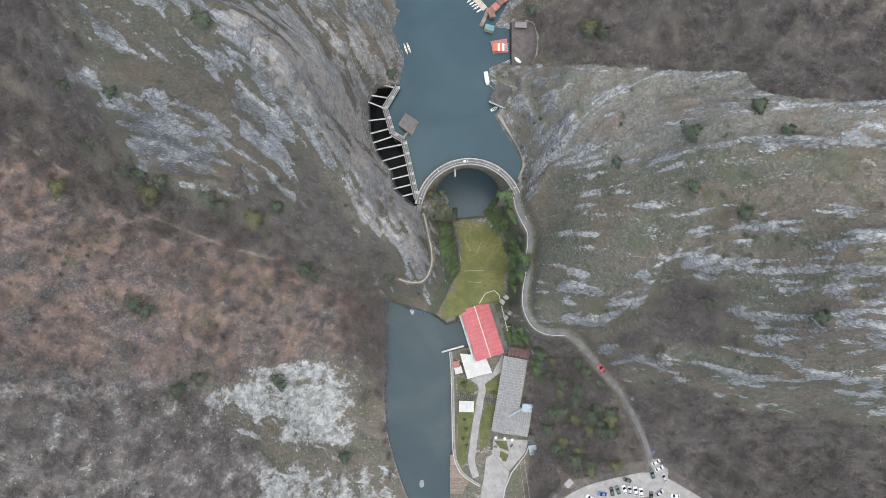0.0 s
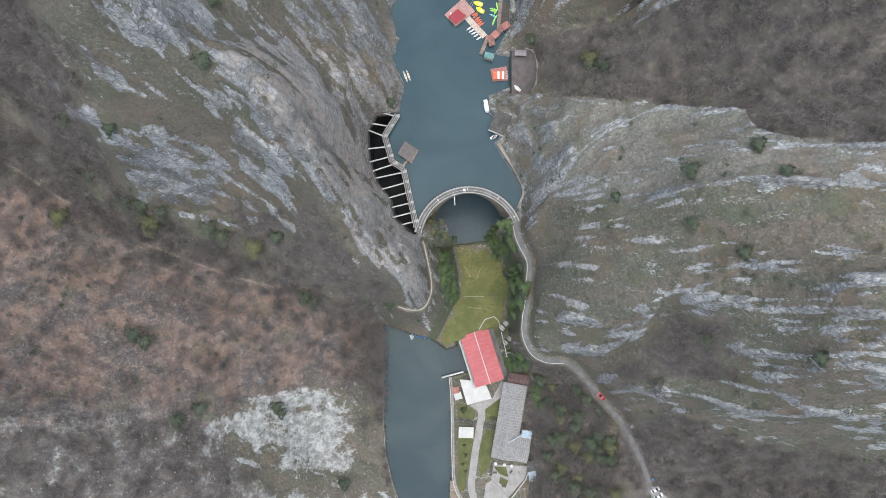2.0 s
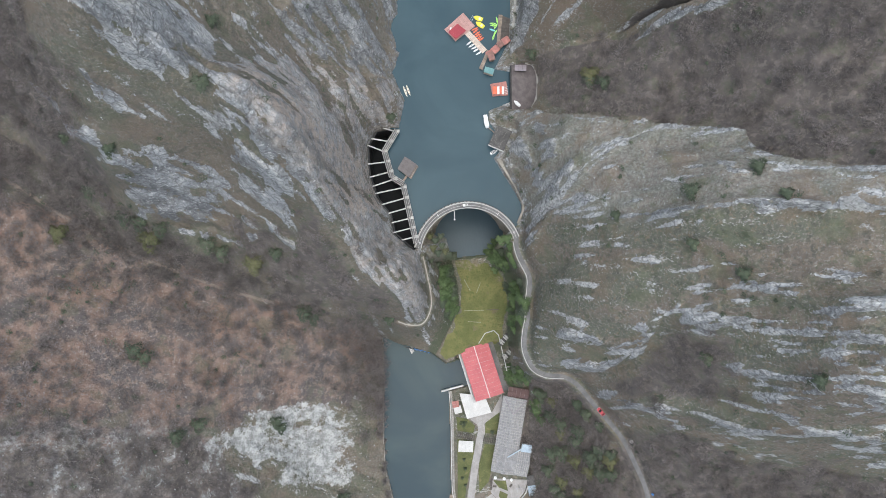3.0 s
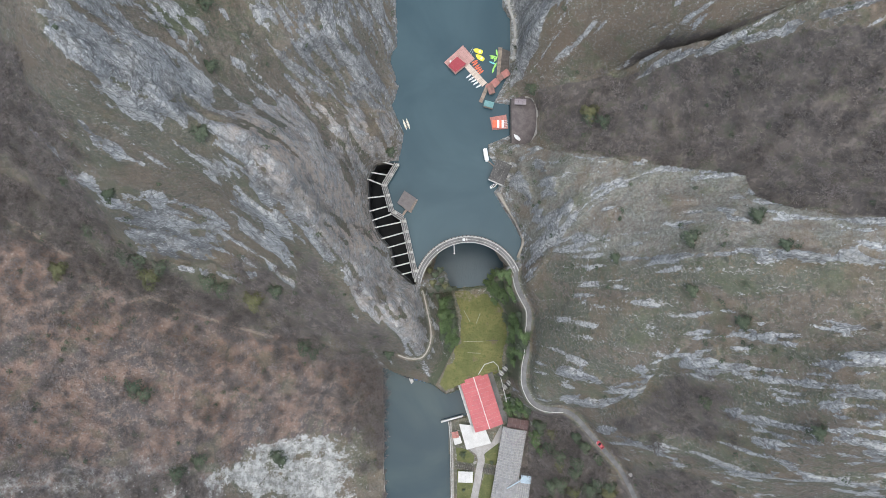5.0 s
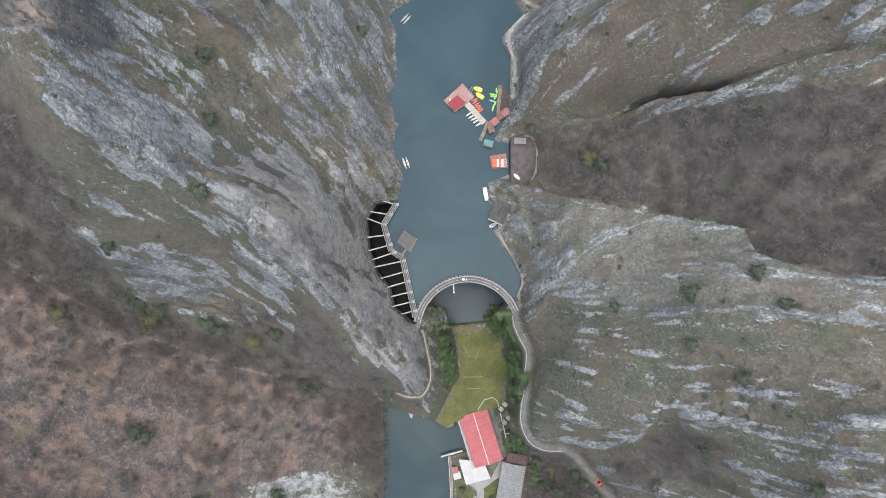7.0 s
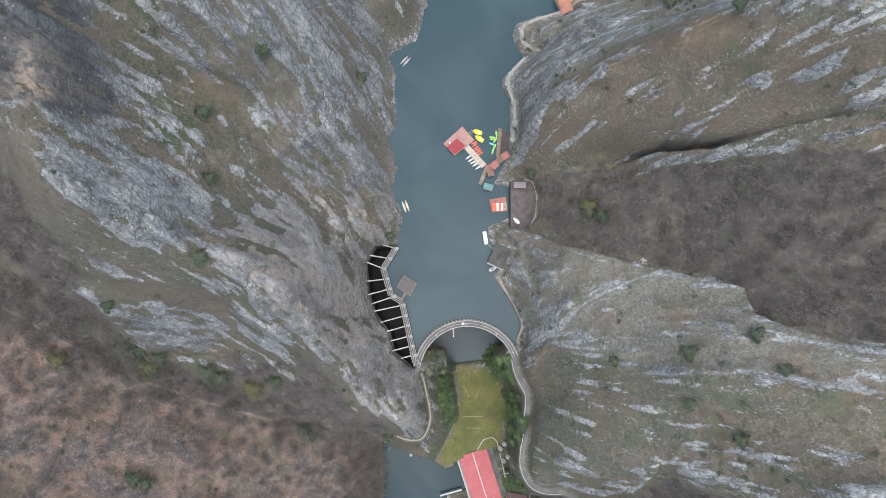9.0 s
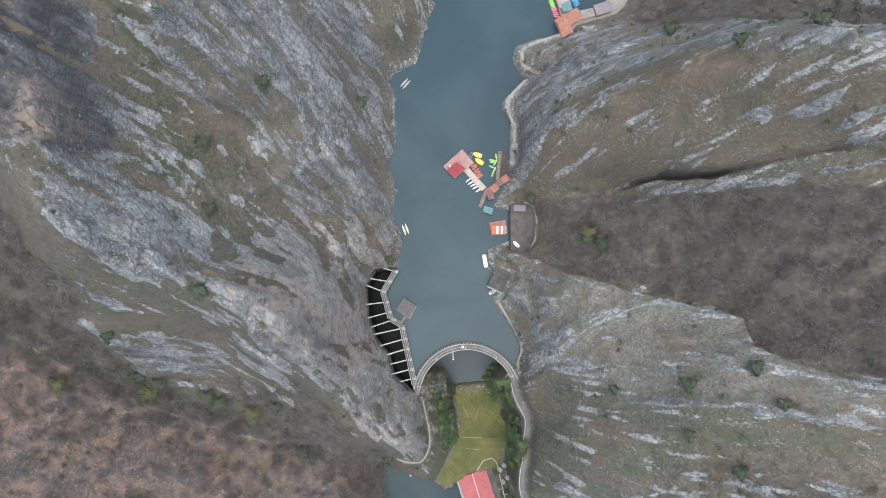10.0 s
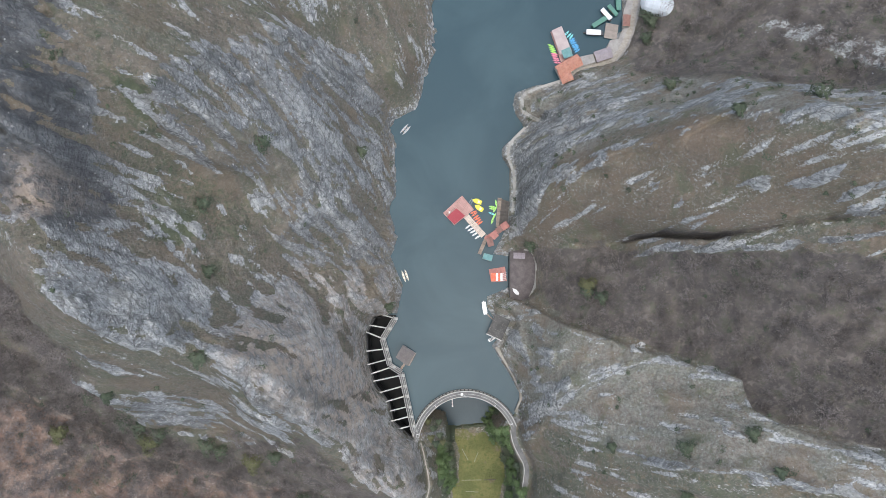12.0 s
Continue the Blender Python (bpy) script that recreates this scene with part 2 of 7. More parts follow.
OUTCROPS_WEST = [(4.5, [(-65, 96), (-64, 88), (-56, 84)]), (3, [(-55, 81), (-47, 77), (-44, 70), (-39, 63)]), (4.5, [(-73, 81), (-59, 73)]), (3.6, [(-75, 74), (-63, 65)]), (3, [(-140, 94), (-122, 84), (-116, 79)]), (2.2, [(-148, 107), (-137, 97)]), (2.5, [(-114, 100), (-109, 95)]), (2, [(-102, 59), (-88, 54)]), (1.8, [(-80, 62), (-80, 57)]), (2, [(-71, 59), (-62, 53)]), (4.5, [(-34, 54), (-20, 43), (-12, 31), (-11, 22)])]
OUTCROPS_CREST = [(3.6, [(-109, 121), (-102, 113), (-97, 106), (-81, 105), (-72, 105), (-66, 97), (-63, 86), (-58, 76)]), (2.2, [(-101, 127), (-93, 124), (-85, 113), (-74, 106)]), (3.2, [(-91, 184), (-90, 174), (-85, 167), (-75, 165)]), (3, [(-86, 189), (-77, 198), (-68, 212), (-54, 222)]), (4.5, [(-44, 172), (-33, 170), (-24, 165)]), (4, [(-58, 146), (-45, 153), (-35, 149)]), (5, [(-49, 85), (-43, 93), (-34, 76)])]
OUTCROPS_NORTH = [(3.6, [(36, 163), (46, 168), (60, 170)]), (3.6, [(38, 155), (32, 146)]), (3.4, [(82, 176), (93, 186), (102, 190)]), (3, [(99, 178), (107, 174), (114, 177), (116, 170), (127, 171)]), (2.4, [(98, 160), (105, 157)]), (1.8, [(112, 156), (119, 157)]), (2.2, [(126, 152), (132, 155)]), (1.6, [(78, 160), (81, 161)]), (1.6, [(84, 152), (86, 154)]), (2, [(131, 148), (137, 146)]), (2, [(64, 174), (73, 173)])]
OUTCROPS_MORE = [(1.3, [(-102, 130), (-92, 120), (-84, 111)]), (1.8, [(-99, 108), (-80, 104), (-62, 99), (-47, 91)]), (2.5, [(-33, 180), (-27, 171), (-24, 162)]), (2.6, [(-63, 140), (-54, 148), (-45, 151)]),
                 (3, [(-42, 90), (-35, 79), (-32, 67), (-25, 55)]), (2, [(-36, 92), (-42, 94), (-44, 86), (-41, 78)]), (1.6, [(78, 6), (80, 15), (76, 21)]), (2, [(104, 5), (110, 3), (123, -1)]), (1.6, [(113, -5), (122, -11)]),
                 (2, [(-88, 185), (-93, 180), (-92, 172), (-79, 167)]), (2.4, [(-63, 210), (-53, 207), (-42, 210), (-31, 204)])]
SCARPS = [(-6, [(82, 28), (81, 18), (77, 8), (70, 0), (55, -2)]), (-1.8, [(40, 44), (51, 40), (62, 36), (71, 32), (83, 27)]), (3.5, [(61, 61), (80, 59), (89, 59), (98, 60), (114, 60), (138, 58)]), (3, [(108, 21), (121, 18), (133, 15)]), (3, [(102, 6), (115, 1), (123, 2)]), (2.5, [(87, 22), (97, 19), (104, 22)]), (3, [(67, -13), (87, -17), (122, -21), (157, -21)]), (-3, [(-71, 101), (-65, 95), (-63, 87), (-54, 80), (-47, 76), (-42, 70), (-37, 60)]), (5, [(-122, 76), (-121, 66), (-105, 63), (-73, 55)]), (3, [(-50, 114), (-41, 95), (-34, 84), (-25, 71)]), (-3, [(-52, 95), (-44, 80), (-34, 64), (-21, 53)])]
SCARPS_UPPER = [(5, [(-110, 123), (-102, 113), (-98, 105), (-81, 104), (-71, 104), (-66, 96), (-63, 84), (-59, 74)]), (5, [(-91, 187), (-92, 181), (-90, 174), (-85, 167), (-75, 164), (-64, 160)]), (4, [(49, 170), (67, 172), (80, 174), (96, 179), (112, 173), (126, 167)]), (3, [(42, 165), (49, 168), (64, 168)]), (3, [(-47, 94), (-42, 101), (-24, 110)]), (3, [(-63, 129), (-44, 133), (-24, 133)]), (3, [(-69, 137), (-51, 148), (-35, 155), (-22, 155)]), (-3, [(-39, 216), (-25, 207), (-12, 205)]), (3, [(-72, 208), (-62, 193), (-50, 179)])]
RIVER_BANK = [(-58, 22), (-31, 14), (-30.5, -12), (-30.5, -36), (-38, -40), (-46, -10)]
NE_SHORE = [(28, 189), (36, 200), (54, 206), (72, 200), (58, 186), (46, 176), (44, 166), (36, 148), (31, 152)]
WALK_NORTH = [(60, 221.5, 2.2), (54, 219.6, 2.6), (45, 216.6, 2.8), (37.2, 213.6, 3.0), (37.2, 206, 3.2), (40.5, 203.4, 3.4), (45, 201.2, 3.8)]
WALK_MIDDLE = [(38.5, 197.4, 5.5), (31, 190.2, 4.5), (30.4, 183.6, 3.8), (33.6, 176, 3.4), (33.6, 168, 3.2), (32.6, 158, 3.0)]
LEDGE = [(-63, 125), (-56, 127), (-44, 131), (-33, 132), (-25, 133)]


ragged_edge = {}


def zone(x, y, poly, soft=4.0, ragged=5.0, seed=30):
    """1 inside a plan outline, 0 outside, with a ragged soft edge."""
    d, _ = line_field(Plan.X, Plan.Y, poly + poly[:1])
    s = Plan(np.where(inside(Plan.X, Plan.Y, poly), d, -d))
    if seed not in ragged_edge:
        ragged_edge[seed] = fbm(x, y, 11, 4, seed, 0.6)
    return smooth(s(x, y) + ragged * ragged_edge[seed], -soft, soft)


# the run of the beds over the plan: x, y, degrees
STRIKE_WEST = [(-115, 144, -45), (-108, 141, -40), (-101, 127, -40), (-87, 114, -55), (-101, 119, -45), (-92, 107, -30), (-70, 105, -25), (-61, 98, -40), (-47, 92, -45), (-86, 140, -60), (-43, 165, -75),
               (-35, 175, -70), (-27, 167, -60), (-44, 112, -70), (-34, 115, -60), (-56, 145, -35), (-97, 75, -15), (-117, 71, -6), (-65, 80, -40), (-49, 91, -50), (-40, 71, -60), (-33, 58, -50),
               (-20, 39, -45), (-36, 90, -70), (-15, 48, -60), (-142, 85, -35), (-150, 0, -30)]
STRIKE_NORTH = [(-115, 179, -15), (-113, 165, -20), (-100, 205, -30), (-82, 184, -30), (-73, 178, -42), (-49, 213, -35), (-43, 196, -50), (-33, 212, -50), (-27, 172, -60), (-68, 214, -20), (-33, 237, -75),
                (-14, 233, -70), (44, 204, 40), (49, 170, 30), (52, 187, 20), (69, 188, 8), (88, 180, 20), (124, 206, 15), (112, 166, 20), (84, 159, 25), (124, 154, 20), (40, 169, 50), (84, 151, 35), (74, 144, 12)]
STRIKE_EAST = [(111, 139, 22), (130, 140, 22), (51, 107, -10), (103, 85, -6), (31, 91, -30), (46, 84, 60), (35, 65, 55), (51, 58, -5), (77, 59, -3), (97, 63, 0), (126, 59, -8), (69, 39, -15), (108, 34, -12),
               (91, 23, -10), (127, 24, -5), (109, 19, -8), (125, 14, -5), (110, 3, -10), (94, -20, -10), (115, -11, -12), (141, -24, -15), (88, 20, 10), (77, -6, 25), (52, 9, -12)]


def strike_field():
    c, s = np.zeros(Plan.X.shape), np.zeros(Plan.X.shape)
    for x, y, a in STRIKE_WEST + STRIKE_NORTH + STRIKE_EAST:
        w = 1 / (((Plan.X - x) ** 2 + (Plan.Y - y) ** 2) / 120 + 1) ** 2
        c, s = c + w * math.cos(radians(2 * a)), s + w * math.sin(radians(2 * a))
    turn = 0.5 * np.arctan2(s, c) + 0.42 * fbm(Plan.X, Plan.Y, 19, 3, 301)
    return np.cos(turn).astype(np.float32), np.sin(turn).astype(np.float32)


STRIKE = strike_field()


def streaks(size, reach, steps, seed, octaves=2):
    """Noise drawn out along the beds, with a mean of 0 and a spread of 1, on the ground's grid."""
    fine = 0.5
    nx, ny = np.meshgrid(np.arange(-236, 237, fine), np.arange(-108, 283, fine), indexing="ij")
    src = fbm(nx, ny, size, octaves, seed, 0.6).astype(np.float32)
    gx32, gy32 = GX.astype(np.float32), GY.astype(np.float32)

    def read(x, y):
        return src[np.clip((x + 236) / fine, 0, src.shape[0] - 1).astype(np.int32), np.clip((y + 108) / fine, 0, src.shape[1] - 1).astype(np.int32)]

    total = read(gx32, gy32)
    for way in (1, -1):
        x, y, last = gx32, gy32, None
        for k in range(steps):
            i = np.clip(x - Plan.xs[0], 0, len(Plan.xs) - 1).astype(np.int32)
            j = np.clip(y - Plan.ys[0], 0, len(Plan.ys) - 1).astype(np.int32)
            dx, dy = STRIKE[0][i, j] * way, STRIKE[1][i, j] * way
            if last is not None:
                turn = np.where(dx * last[0] + dy * last[1] < 0, -1, 1).astype(np.float32)
                dx, dy = dx * turn, dy * turn
            last = (dx, dy)
            x, y = x + dx * np.float32(reach / steps), y + dy * np.float32(reach / steps)
            total = total + read(x, y) * np.float32(1 - k / (steps + 2))
    core = total[20:-20, 20:-20]
    return ((total - core.mean()) / core.std()).astype(float)


FINE, MIDDLE, BROAD, JOINT = streaks(1.3, 3.6, 5, 311, 1), streaks(2.6, 7, 6, 321, 1), streaks(8.0, 20, 7, 331), streaks(3.4, 8, 6, 341, 1)
LUMPS = fbm(GX, GY, 6.5, 4, 361, 0.65) / 0.3


def along_line(x, y, pts):
    """Distance to a plan line, positive on its left; and a taper that fades towards its ends."""
    best, val, at = np.full(np.shape(x), 1e9), np.zeros(np.shape(x)), np.zeros(np.shape(x))
    total = sum(math.hypot(b[0] - a[0], b[1] - a[1]) for a, b in zip(pts[:-1], pts[1:]))
    run = 0.0
    for (ax, ay), (bx, by) in zip(pts[:-1], pts[1:]):
        dx, dy = bx - ax, by - ay
        size = math.hypot(dx, dy)
        f = np.clip(((x - ax) * dx + (y - ay) * dy) / (size * size), 0, 1)
        d = np.hypot(x - ax - f * dx, y - ay - f * dy)
        near = d < best
        val = np.where(near, np.sign(dx * (y - ay) - dy * (x - ax)) * d, val)
        at = np.where(near, (run + f * size) / total, at)
        best = np.minimum(best, d)
        run += size
    return val, smooth(at, 0, 0.18) * smooth(1 - at, 0, 0.18)


def scarp_steps(x, y):
    """Broken steps in the rock, high on one side."""
    h = np.zeros(np.shape(x))
    wx, wy = x + 2.0 * fbm(x, y, 7, 3, 181), y + 2.0 * fbm(x, y, 7, 3, 191)
    for amount, pts in SCARPS + SCARPS_UPPER:
        side, taper = along_line(Plan.X, Plan.Y, pts)
        d = Plan(side)(wx, wy)
        h += 0.62 * amount * np.tanh(d / 0.8) * np.exp(-np.abs(d) / 7.0) * Plan(taper)(wx, wy)
    return h


def outcrops(x, y):
    """Ribs of bare rock that stand out of the slopes."""
    best = np.zeros(np.shape(x))
    wx, wy = x + 2.4 * fbm(x, y, 6, 3, 171, 0.6), y + 2.4 * fbm(x, y, 6, 3, 176, 0.6)
    for wide, pts in OUTCROPS_SLAB + OUTCROPS_EAST + OUTCROPS_WEST + OUTCROPS_CREST + OUTCROPS_NORTH + OUTCROPS_MORE:
        d = Plan(line_field(Plan.X, Plan.Y, pts)[0])(wx, wy)
        best = np.maximum(best, np.exp(-(d / (1.0 * wide)) ** 2))
    return best


WHITE_CLIFF = [(-121, 79), (-93, 84), (-84, 75), (-91, 68), (-105, 61), (-126, 64), (-129, 73)]
FACE_ROCK = [(-73, 109), (-60, 130), (-23, 152), (-20, 111), (-33, 102), (-28, 74), (-12, 53), (-5, 32), (-11, 21), (-21, 29), (-34, 44), (-41, 61), (-49, 74), (-62, 86), (-64, 96)]
DARK_ROCK = [(-170, 245), (-114, 230), (-107, 193), (-106, 155), (-110, 140), (-125, 144), (-150, 180)]
WEST_BAND = [(-125, 172), (-117, 156), (-103, 138), (-79, 116), (-58, 101), (-37, 72), (-33, 48), (-48, 60), (-67, 87), (-78, 104), (-97, 106), (-111, 120), (-116, 145)]
PEAK_ROCK = [(-92, 187), (-75, 208), (-60, 223), (-33, 222), (-20, 198), (-20, 131), (-35, 130), (-62, 135), (-64, 150), (-74, 162), (-90, 168)]
GRASS_BOWL = [(-104, 192), (-90, 185), (-93, 168), (-74, 159), (-70, 146), (-78, 137), (-100, 135), (-107, 160)]
TOP_GRASS = [(-107, 98), (-74, 96), (-66, 86), (-82, 82), (-111, 82), (-127, 96)]
LOW_SCRUB = [(-108, 60), (-44, 56), (-25, 32), (-25, 20), (-58, 29), (-96, 48)]
LITTER_WOOD = [(-240, 95), (-189, 77), (-157, 58), (-93, 35), (-30, 15), (-31, -19), (-51, -18), (-101, -24), (-164, -20), (-240, -10)]
STONY_WOOD = [(-240, -5), (-164, -20), (-125, -22), (-98, -34), (-78, -60), (-60, -110), (-240, -110)]
SCREE_CORE = [(-97, -26), (-82, -22), (-73, -15), (-58, -18), (-54, -29), (-41, -41), (-37, -49), (-43, -60), (-61, -60), (-74, -58), (-79, -47), (-91, -41), (-99, -33)]
SCREE_FOOT = [(-86, -76), (-78, -67), (-61, -63), (-41, -67), (-32, -76), (-22, -90), (-50, -110), (-80, -100)]
SCREE = [(-98, -34), (-80, -17), (-58, -17), (-48, -30), (-36, -44), (-42, -60), (-29, -70), (-20, -86), (-20, -110), (-70, -110), (-80, -56)]
LIGHT_SLAB = [(27, 119), (41, 114), (52, 108), (72, 101), (90, 96), (108, 90.5), (108, 81), (130, 72), (150, 69), (150, 60), (104, 61), (73, 60), (43, 70), (27, 94)]
NE_WOOD = [(42, 141), (67, 139), (104, 136), (148, 133), (200, 130), (200, 67), (140, 71.5), (130, 74), (118, 78), (110, 82), (110, 92), (91, 98), (73, 103), (61, 107.5), (53, 110), (46, 118)]
NE_GRASS = [(38, 165), (61, 176), (87, 180), (127, 162), (200, 165), (200, 152), (138, 148), (98, 143), (63, 144), (38, 148)]
NE_GREY = [(33, 217), (81, 223), (110, 200), (200, 180), (200, 166), (127, 165), (87, 183), (61, 179), (31, 166), (28, 189)]
EAST_STREAKS = [(101, 40), (240, 45), (240, -40), (144, -32), (104, -14), (103, 12)]
HOLLOW = [(80, 4), (88, 20), (101, 16), (107, -5), (81, -11), (69, -9)]
EAST_WOOD = [(44, -5), (64, -11), (83, -32), (110, -31), (177, -46), (240, -60), (240, -110), (40, -110), (42, -63)]
GULLY_WOOD = [(-240, 118), (-184, 101), (-146, 73), (-112, 59), (-62, 30), (-32, 18), (-32, 14), (-93, 35), (-157, 57), (-189, 76), (-240, 95)]
WEST_WOOD = [(-240, 118), (-184, 101), (-148, 75), (-132, 80), (-127, 95), (-130, 120), (-145, 160), (-240, 190)]
NE_SCREE = [(133, 236), (146, 231), (168, 216), (200, 212), (200, 200), (162, 205), (146, 217)]
NE_SCRUB = [(90, 254), (100, 300), (240, 300), (240, 200), (141, 190), (80, 219), (88, 236)]


def masks(x, y):
    """Where rock, scree, leaf litter, wood and green scrub lie."""
    m = {}
    z = {k: zone(x, y, p) for k, p in (("cliff", WHITE_CLIFF), ("face", FACE_ROCK), ("dark", DARK_ROCK), ("band", WEST_BAND), ("peak", PEAK_ROCK), ("bowl", GRASS_BOWL),
                                      ("top", TOP_GRASS), ("low", LOW_SCRUB), ("litter", LITTER_WOOD), ("stony", STONY_WOOD), ("slab", LIGHT_SLAB), ("newood", NE_WOOD),
                                      ("negrass", NE_GRASS), ("negrey", NE_GREY), ("east", EAST_STREAKS), ("hollow", HOLLOW), ("ewood", EAST_WOOD), ("nescrub", NE_SCRUB), ("gully", GULLY_WOOD), ("west", WEST_WOOD))}
    for k, p in (("west", WEST_WOOD), ("gully", GULLY_WOOD), ("litter", LITTER_WOOD), ("low", LOW_SCRUB), ("ewood", EAST_WOOD), ("newood", NE_WOOD)):
        z[k] = zone(x, y, p, 8 if k != "newood" else 1.6, 14 if k != "newood" else 2.5, 31)
    z["core"] = np.maximum(zone(x, y, SCREE_CORE, 6, 13, 33), 0.8 * zone(x, y, SCREE_FOOT, 7, 15, 33))
    z["scree"] = np.maximum(0.45 * zone(x, y, SCREE, 12, 20, 33), z["core"])
    z["nescree"] = np.maximum(zone(x, y, NE_SCREE, 4, 5, 34), zone(x, y, [(64, 223), (72, 224.5), (72, 219), (67, 216)], 1.5, 2, 35))
    wood = np.maximum.reduce([z["gully"], 0.9 * z["west"], z["litter"], z["stony"] * 0.85, z["newood"], z["ewood"], z["nescrub"] * 0.7, z["low"] * 0.75, z["hollow"] * 0.7])
    cover = 0.12 + 0.36 * fbm(x, y, 21, 3, 60)
    patch = fbm(x, y, 14, 3, 61)
    for k, v in (("face", 0.74), ("peak", 0.66), ("dark", 0.98), ("band", 0.80), ("cliff", 0.92), ("slab", 0.24), ("east", 0.24), ("negrey", 0.42), ("negrass", 0.04), ("bowl", 0.40),
                 ("top", 0.14), ("low", 0.12), ("newood", 0.0), ("ewood", 0.0), ("litter", 0.0), ("stony", 0.08), ("hollow", 0.08), ("nescrub", 0.15), ("gully", 0.0), ("west", 0.10)):
        cover = cover * (1 - 0.85 * z[k]) + v * z[k] * (0.85 + 0.5 * patch)
    rib = np.exp(-((line_field(x, y, RIB)[0] + 1.2 * fbm(x, y, 4, 2, 62)) / 1.5) ** 2) * smooth(x, 72, 84)
    cover = np.maximum(cover, 0.82 * rib)
    shore = zone(x, y, NE_SHORE, 3, 5, 38)
    cover = cover * (1 - 0.8 * shore) + 0.66 * shore
    ridge = outcrops(x, y)
    cover = np.maximum(cover, (0.72 - 0.14 * smooth(x, 0, 30)) * ridge)
    m["cover"], m["wood"], m["z"], m["ridge"] = cover, wood * (1 - rib) * (1 - ridge), z, ridge
    return m


def height(x, y, extras=False):
    x, y = np.asarray(x, float), np.asarray(y, float)
    h = base_height(x, y)
    # beyond the valley the land rolls on to the horizon
    out = smooth(np.maximum(np.maximum(-200 - x, x - 200), np.maximum(-100 - y, y - 275)), 20, 260)
    h = h * (1 - out) + out * (70 + 60 * fbm(x, y, 500, 3, 50))
    ragged = 0.9 * smooth(y, 132, 142) * (x < 0)
    lx, ly = x + ragged * fbm(x, y, 7, 3, 371, 0.6) / 0.3, y + ragged * fbm(x, y, 7, 3, 381, 0.6) / 0.3
    d_lake, _ = line_field(lx, ly, LAKE_POLY)
    d_riv, _ = line_field(x, y, RIVER_POLY + RIVER_POLY[:1])
    d_road, z_road = line_field(x, y, ROAD)
    d_path, z_path = line_field(x, y, PATH_WEST)
    in_lake = inside(lx, ly, LAKE_POLY)
    in_riv, in_field, in_pool, in_chan = (inside(x, y, p) for p in (RIVER_POLY, FIELD, POOL, CHANNEL))
    d_field, _ = line_field(x, y, FIELD + FIELD[:1])
    d_pool, _ = line_field(x, y, POOL + POOL[:1])
    yard = (x > 2) & (x < 43) & (y < -8) & (y > -100) | inside(x, y, [(6, 4), (24, 11), (34, 12), (34, -9), (6, -9)])
    quay = inside(x, y, QUAY_A) | inside(x, y, QUAY_B)
    calm = np.minimum(np.minimum(d_lake / 9, d_riv / 10), np.minimum(d_road / 7, d_path / 5))
    calm = np.clip(np.minimum(calm, np.minimum(d_field, d_pool) / 8), 0, 1)
    calm = np.where(yard | in_field | in_lake | in_riv, 0, calm)
    lot = smooth(line_field(x, y, PARKING)[0], 7, 14)
    m = masks(x, y)
    side = np.sign(line_side(x, y, SLAB_EDGE))
    d_edge, _ = line_field(x, y, SLAB_EDGE)
    wob = d_edge + 1.2 * fbm(x, y, 6, 2, 75)
    h = h + np.where(side < 0, 4.5 * np.exp(-np.maximum(wob, 0) / 9), -3.5 * np.exp(-np.maximum(wob, 0) / 7)) * calm
    h = h + (scarp_steps(x, y) + 2.0 * m["ridge"]) * calm
    d_crev, _ = line_field(x, y, CREVICE)
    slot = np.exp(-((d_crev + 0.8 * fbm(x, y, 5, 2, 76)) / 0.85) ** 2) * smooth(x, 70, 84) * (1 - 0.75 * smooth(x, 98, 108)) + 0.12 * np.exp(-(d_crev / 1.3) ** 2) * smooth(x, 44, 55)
    h = h - 12 * slot * calm
    bare = m["cover"] * (1 - 0.8 * m["wood"])
    rough = 2.0 * fbm(x, y, 26, 3, 1) + (0.3 + 2.6 * bare) * (fbm(x + 0.5 * y, y - 0.4 * x, 15, 4, 9, ridged=True) - 0.15)
    fissure = np.exp(-(JOINT / 0.16) ** 2) * smooth(LUMPS + 0.5 * BROAD, -1.2, 0.6)
    ledges = (0.4 + 1.7 * bare) * BROAD + (0.15 + 1.0 * bare) * np.tanh(1.3 * MIDDLE) + 0.5 * bare * FINE - 1.8 * bare * fissure + (0.3 + 1.2 * bare) * LUMPS
    ledges = ledges + bare * 1.1 * fbm(x, y, 3.4, 3, 19, ridged=True)
    h = h + (rough + ledges) * calm * lot
    h = np.where(in_field, FIELD_Z + 0.25 * fbm(x, y, 9, 2, 70), h)
    h = np.where(yard & ~in_riv, YARD_Z, h)
    park = smooth(line_field(x, y, PARKING)[0], 8.5, 13)
    h = h * park + (1 - park) * -20.0
    d_ledge, _ = line_field(x, y, LEDGE)
    bank = d_lake + 1.5 * fbm(x, y, 5, 3, 80)
    h = np.where(in_lake, LAKE - np.minimum(1.2 * d_lake + 0.4, 9), np.where(d_lake < 6, np.maximum(h, LAKE + 0.2 + 0.5 * np.maximum(bank, 0)), h))
    k = smooth(d_road, 1.7, 4.0)
    h = np.where((d_road < 4.0) & ~in_lake, z_road - 0.12 + (h - z_road) * k, h)
    for walk_line in (WALK_NORTH, WALK_MIDDLE):
        d_walk, z_walk = line_field(x, y, walk_line)
        h = np.where((d_walk < 3.2) & ~in_lake, z_walk - 0.15 + (h - z_walk) * smooth(d_walk, 1.2, 3.2), h)
    k = smooth(d_path, 0.6, 2.6)
    h = np.where(d_path < 2.6, z_path - 0.1 + (h - z_path) * k, h)
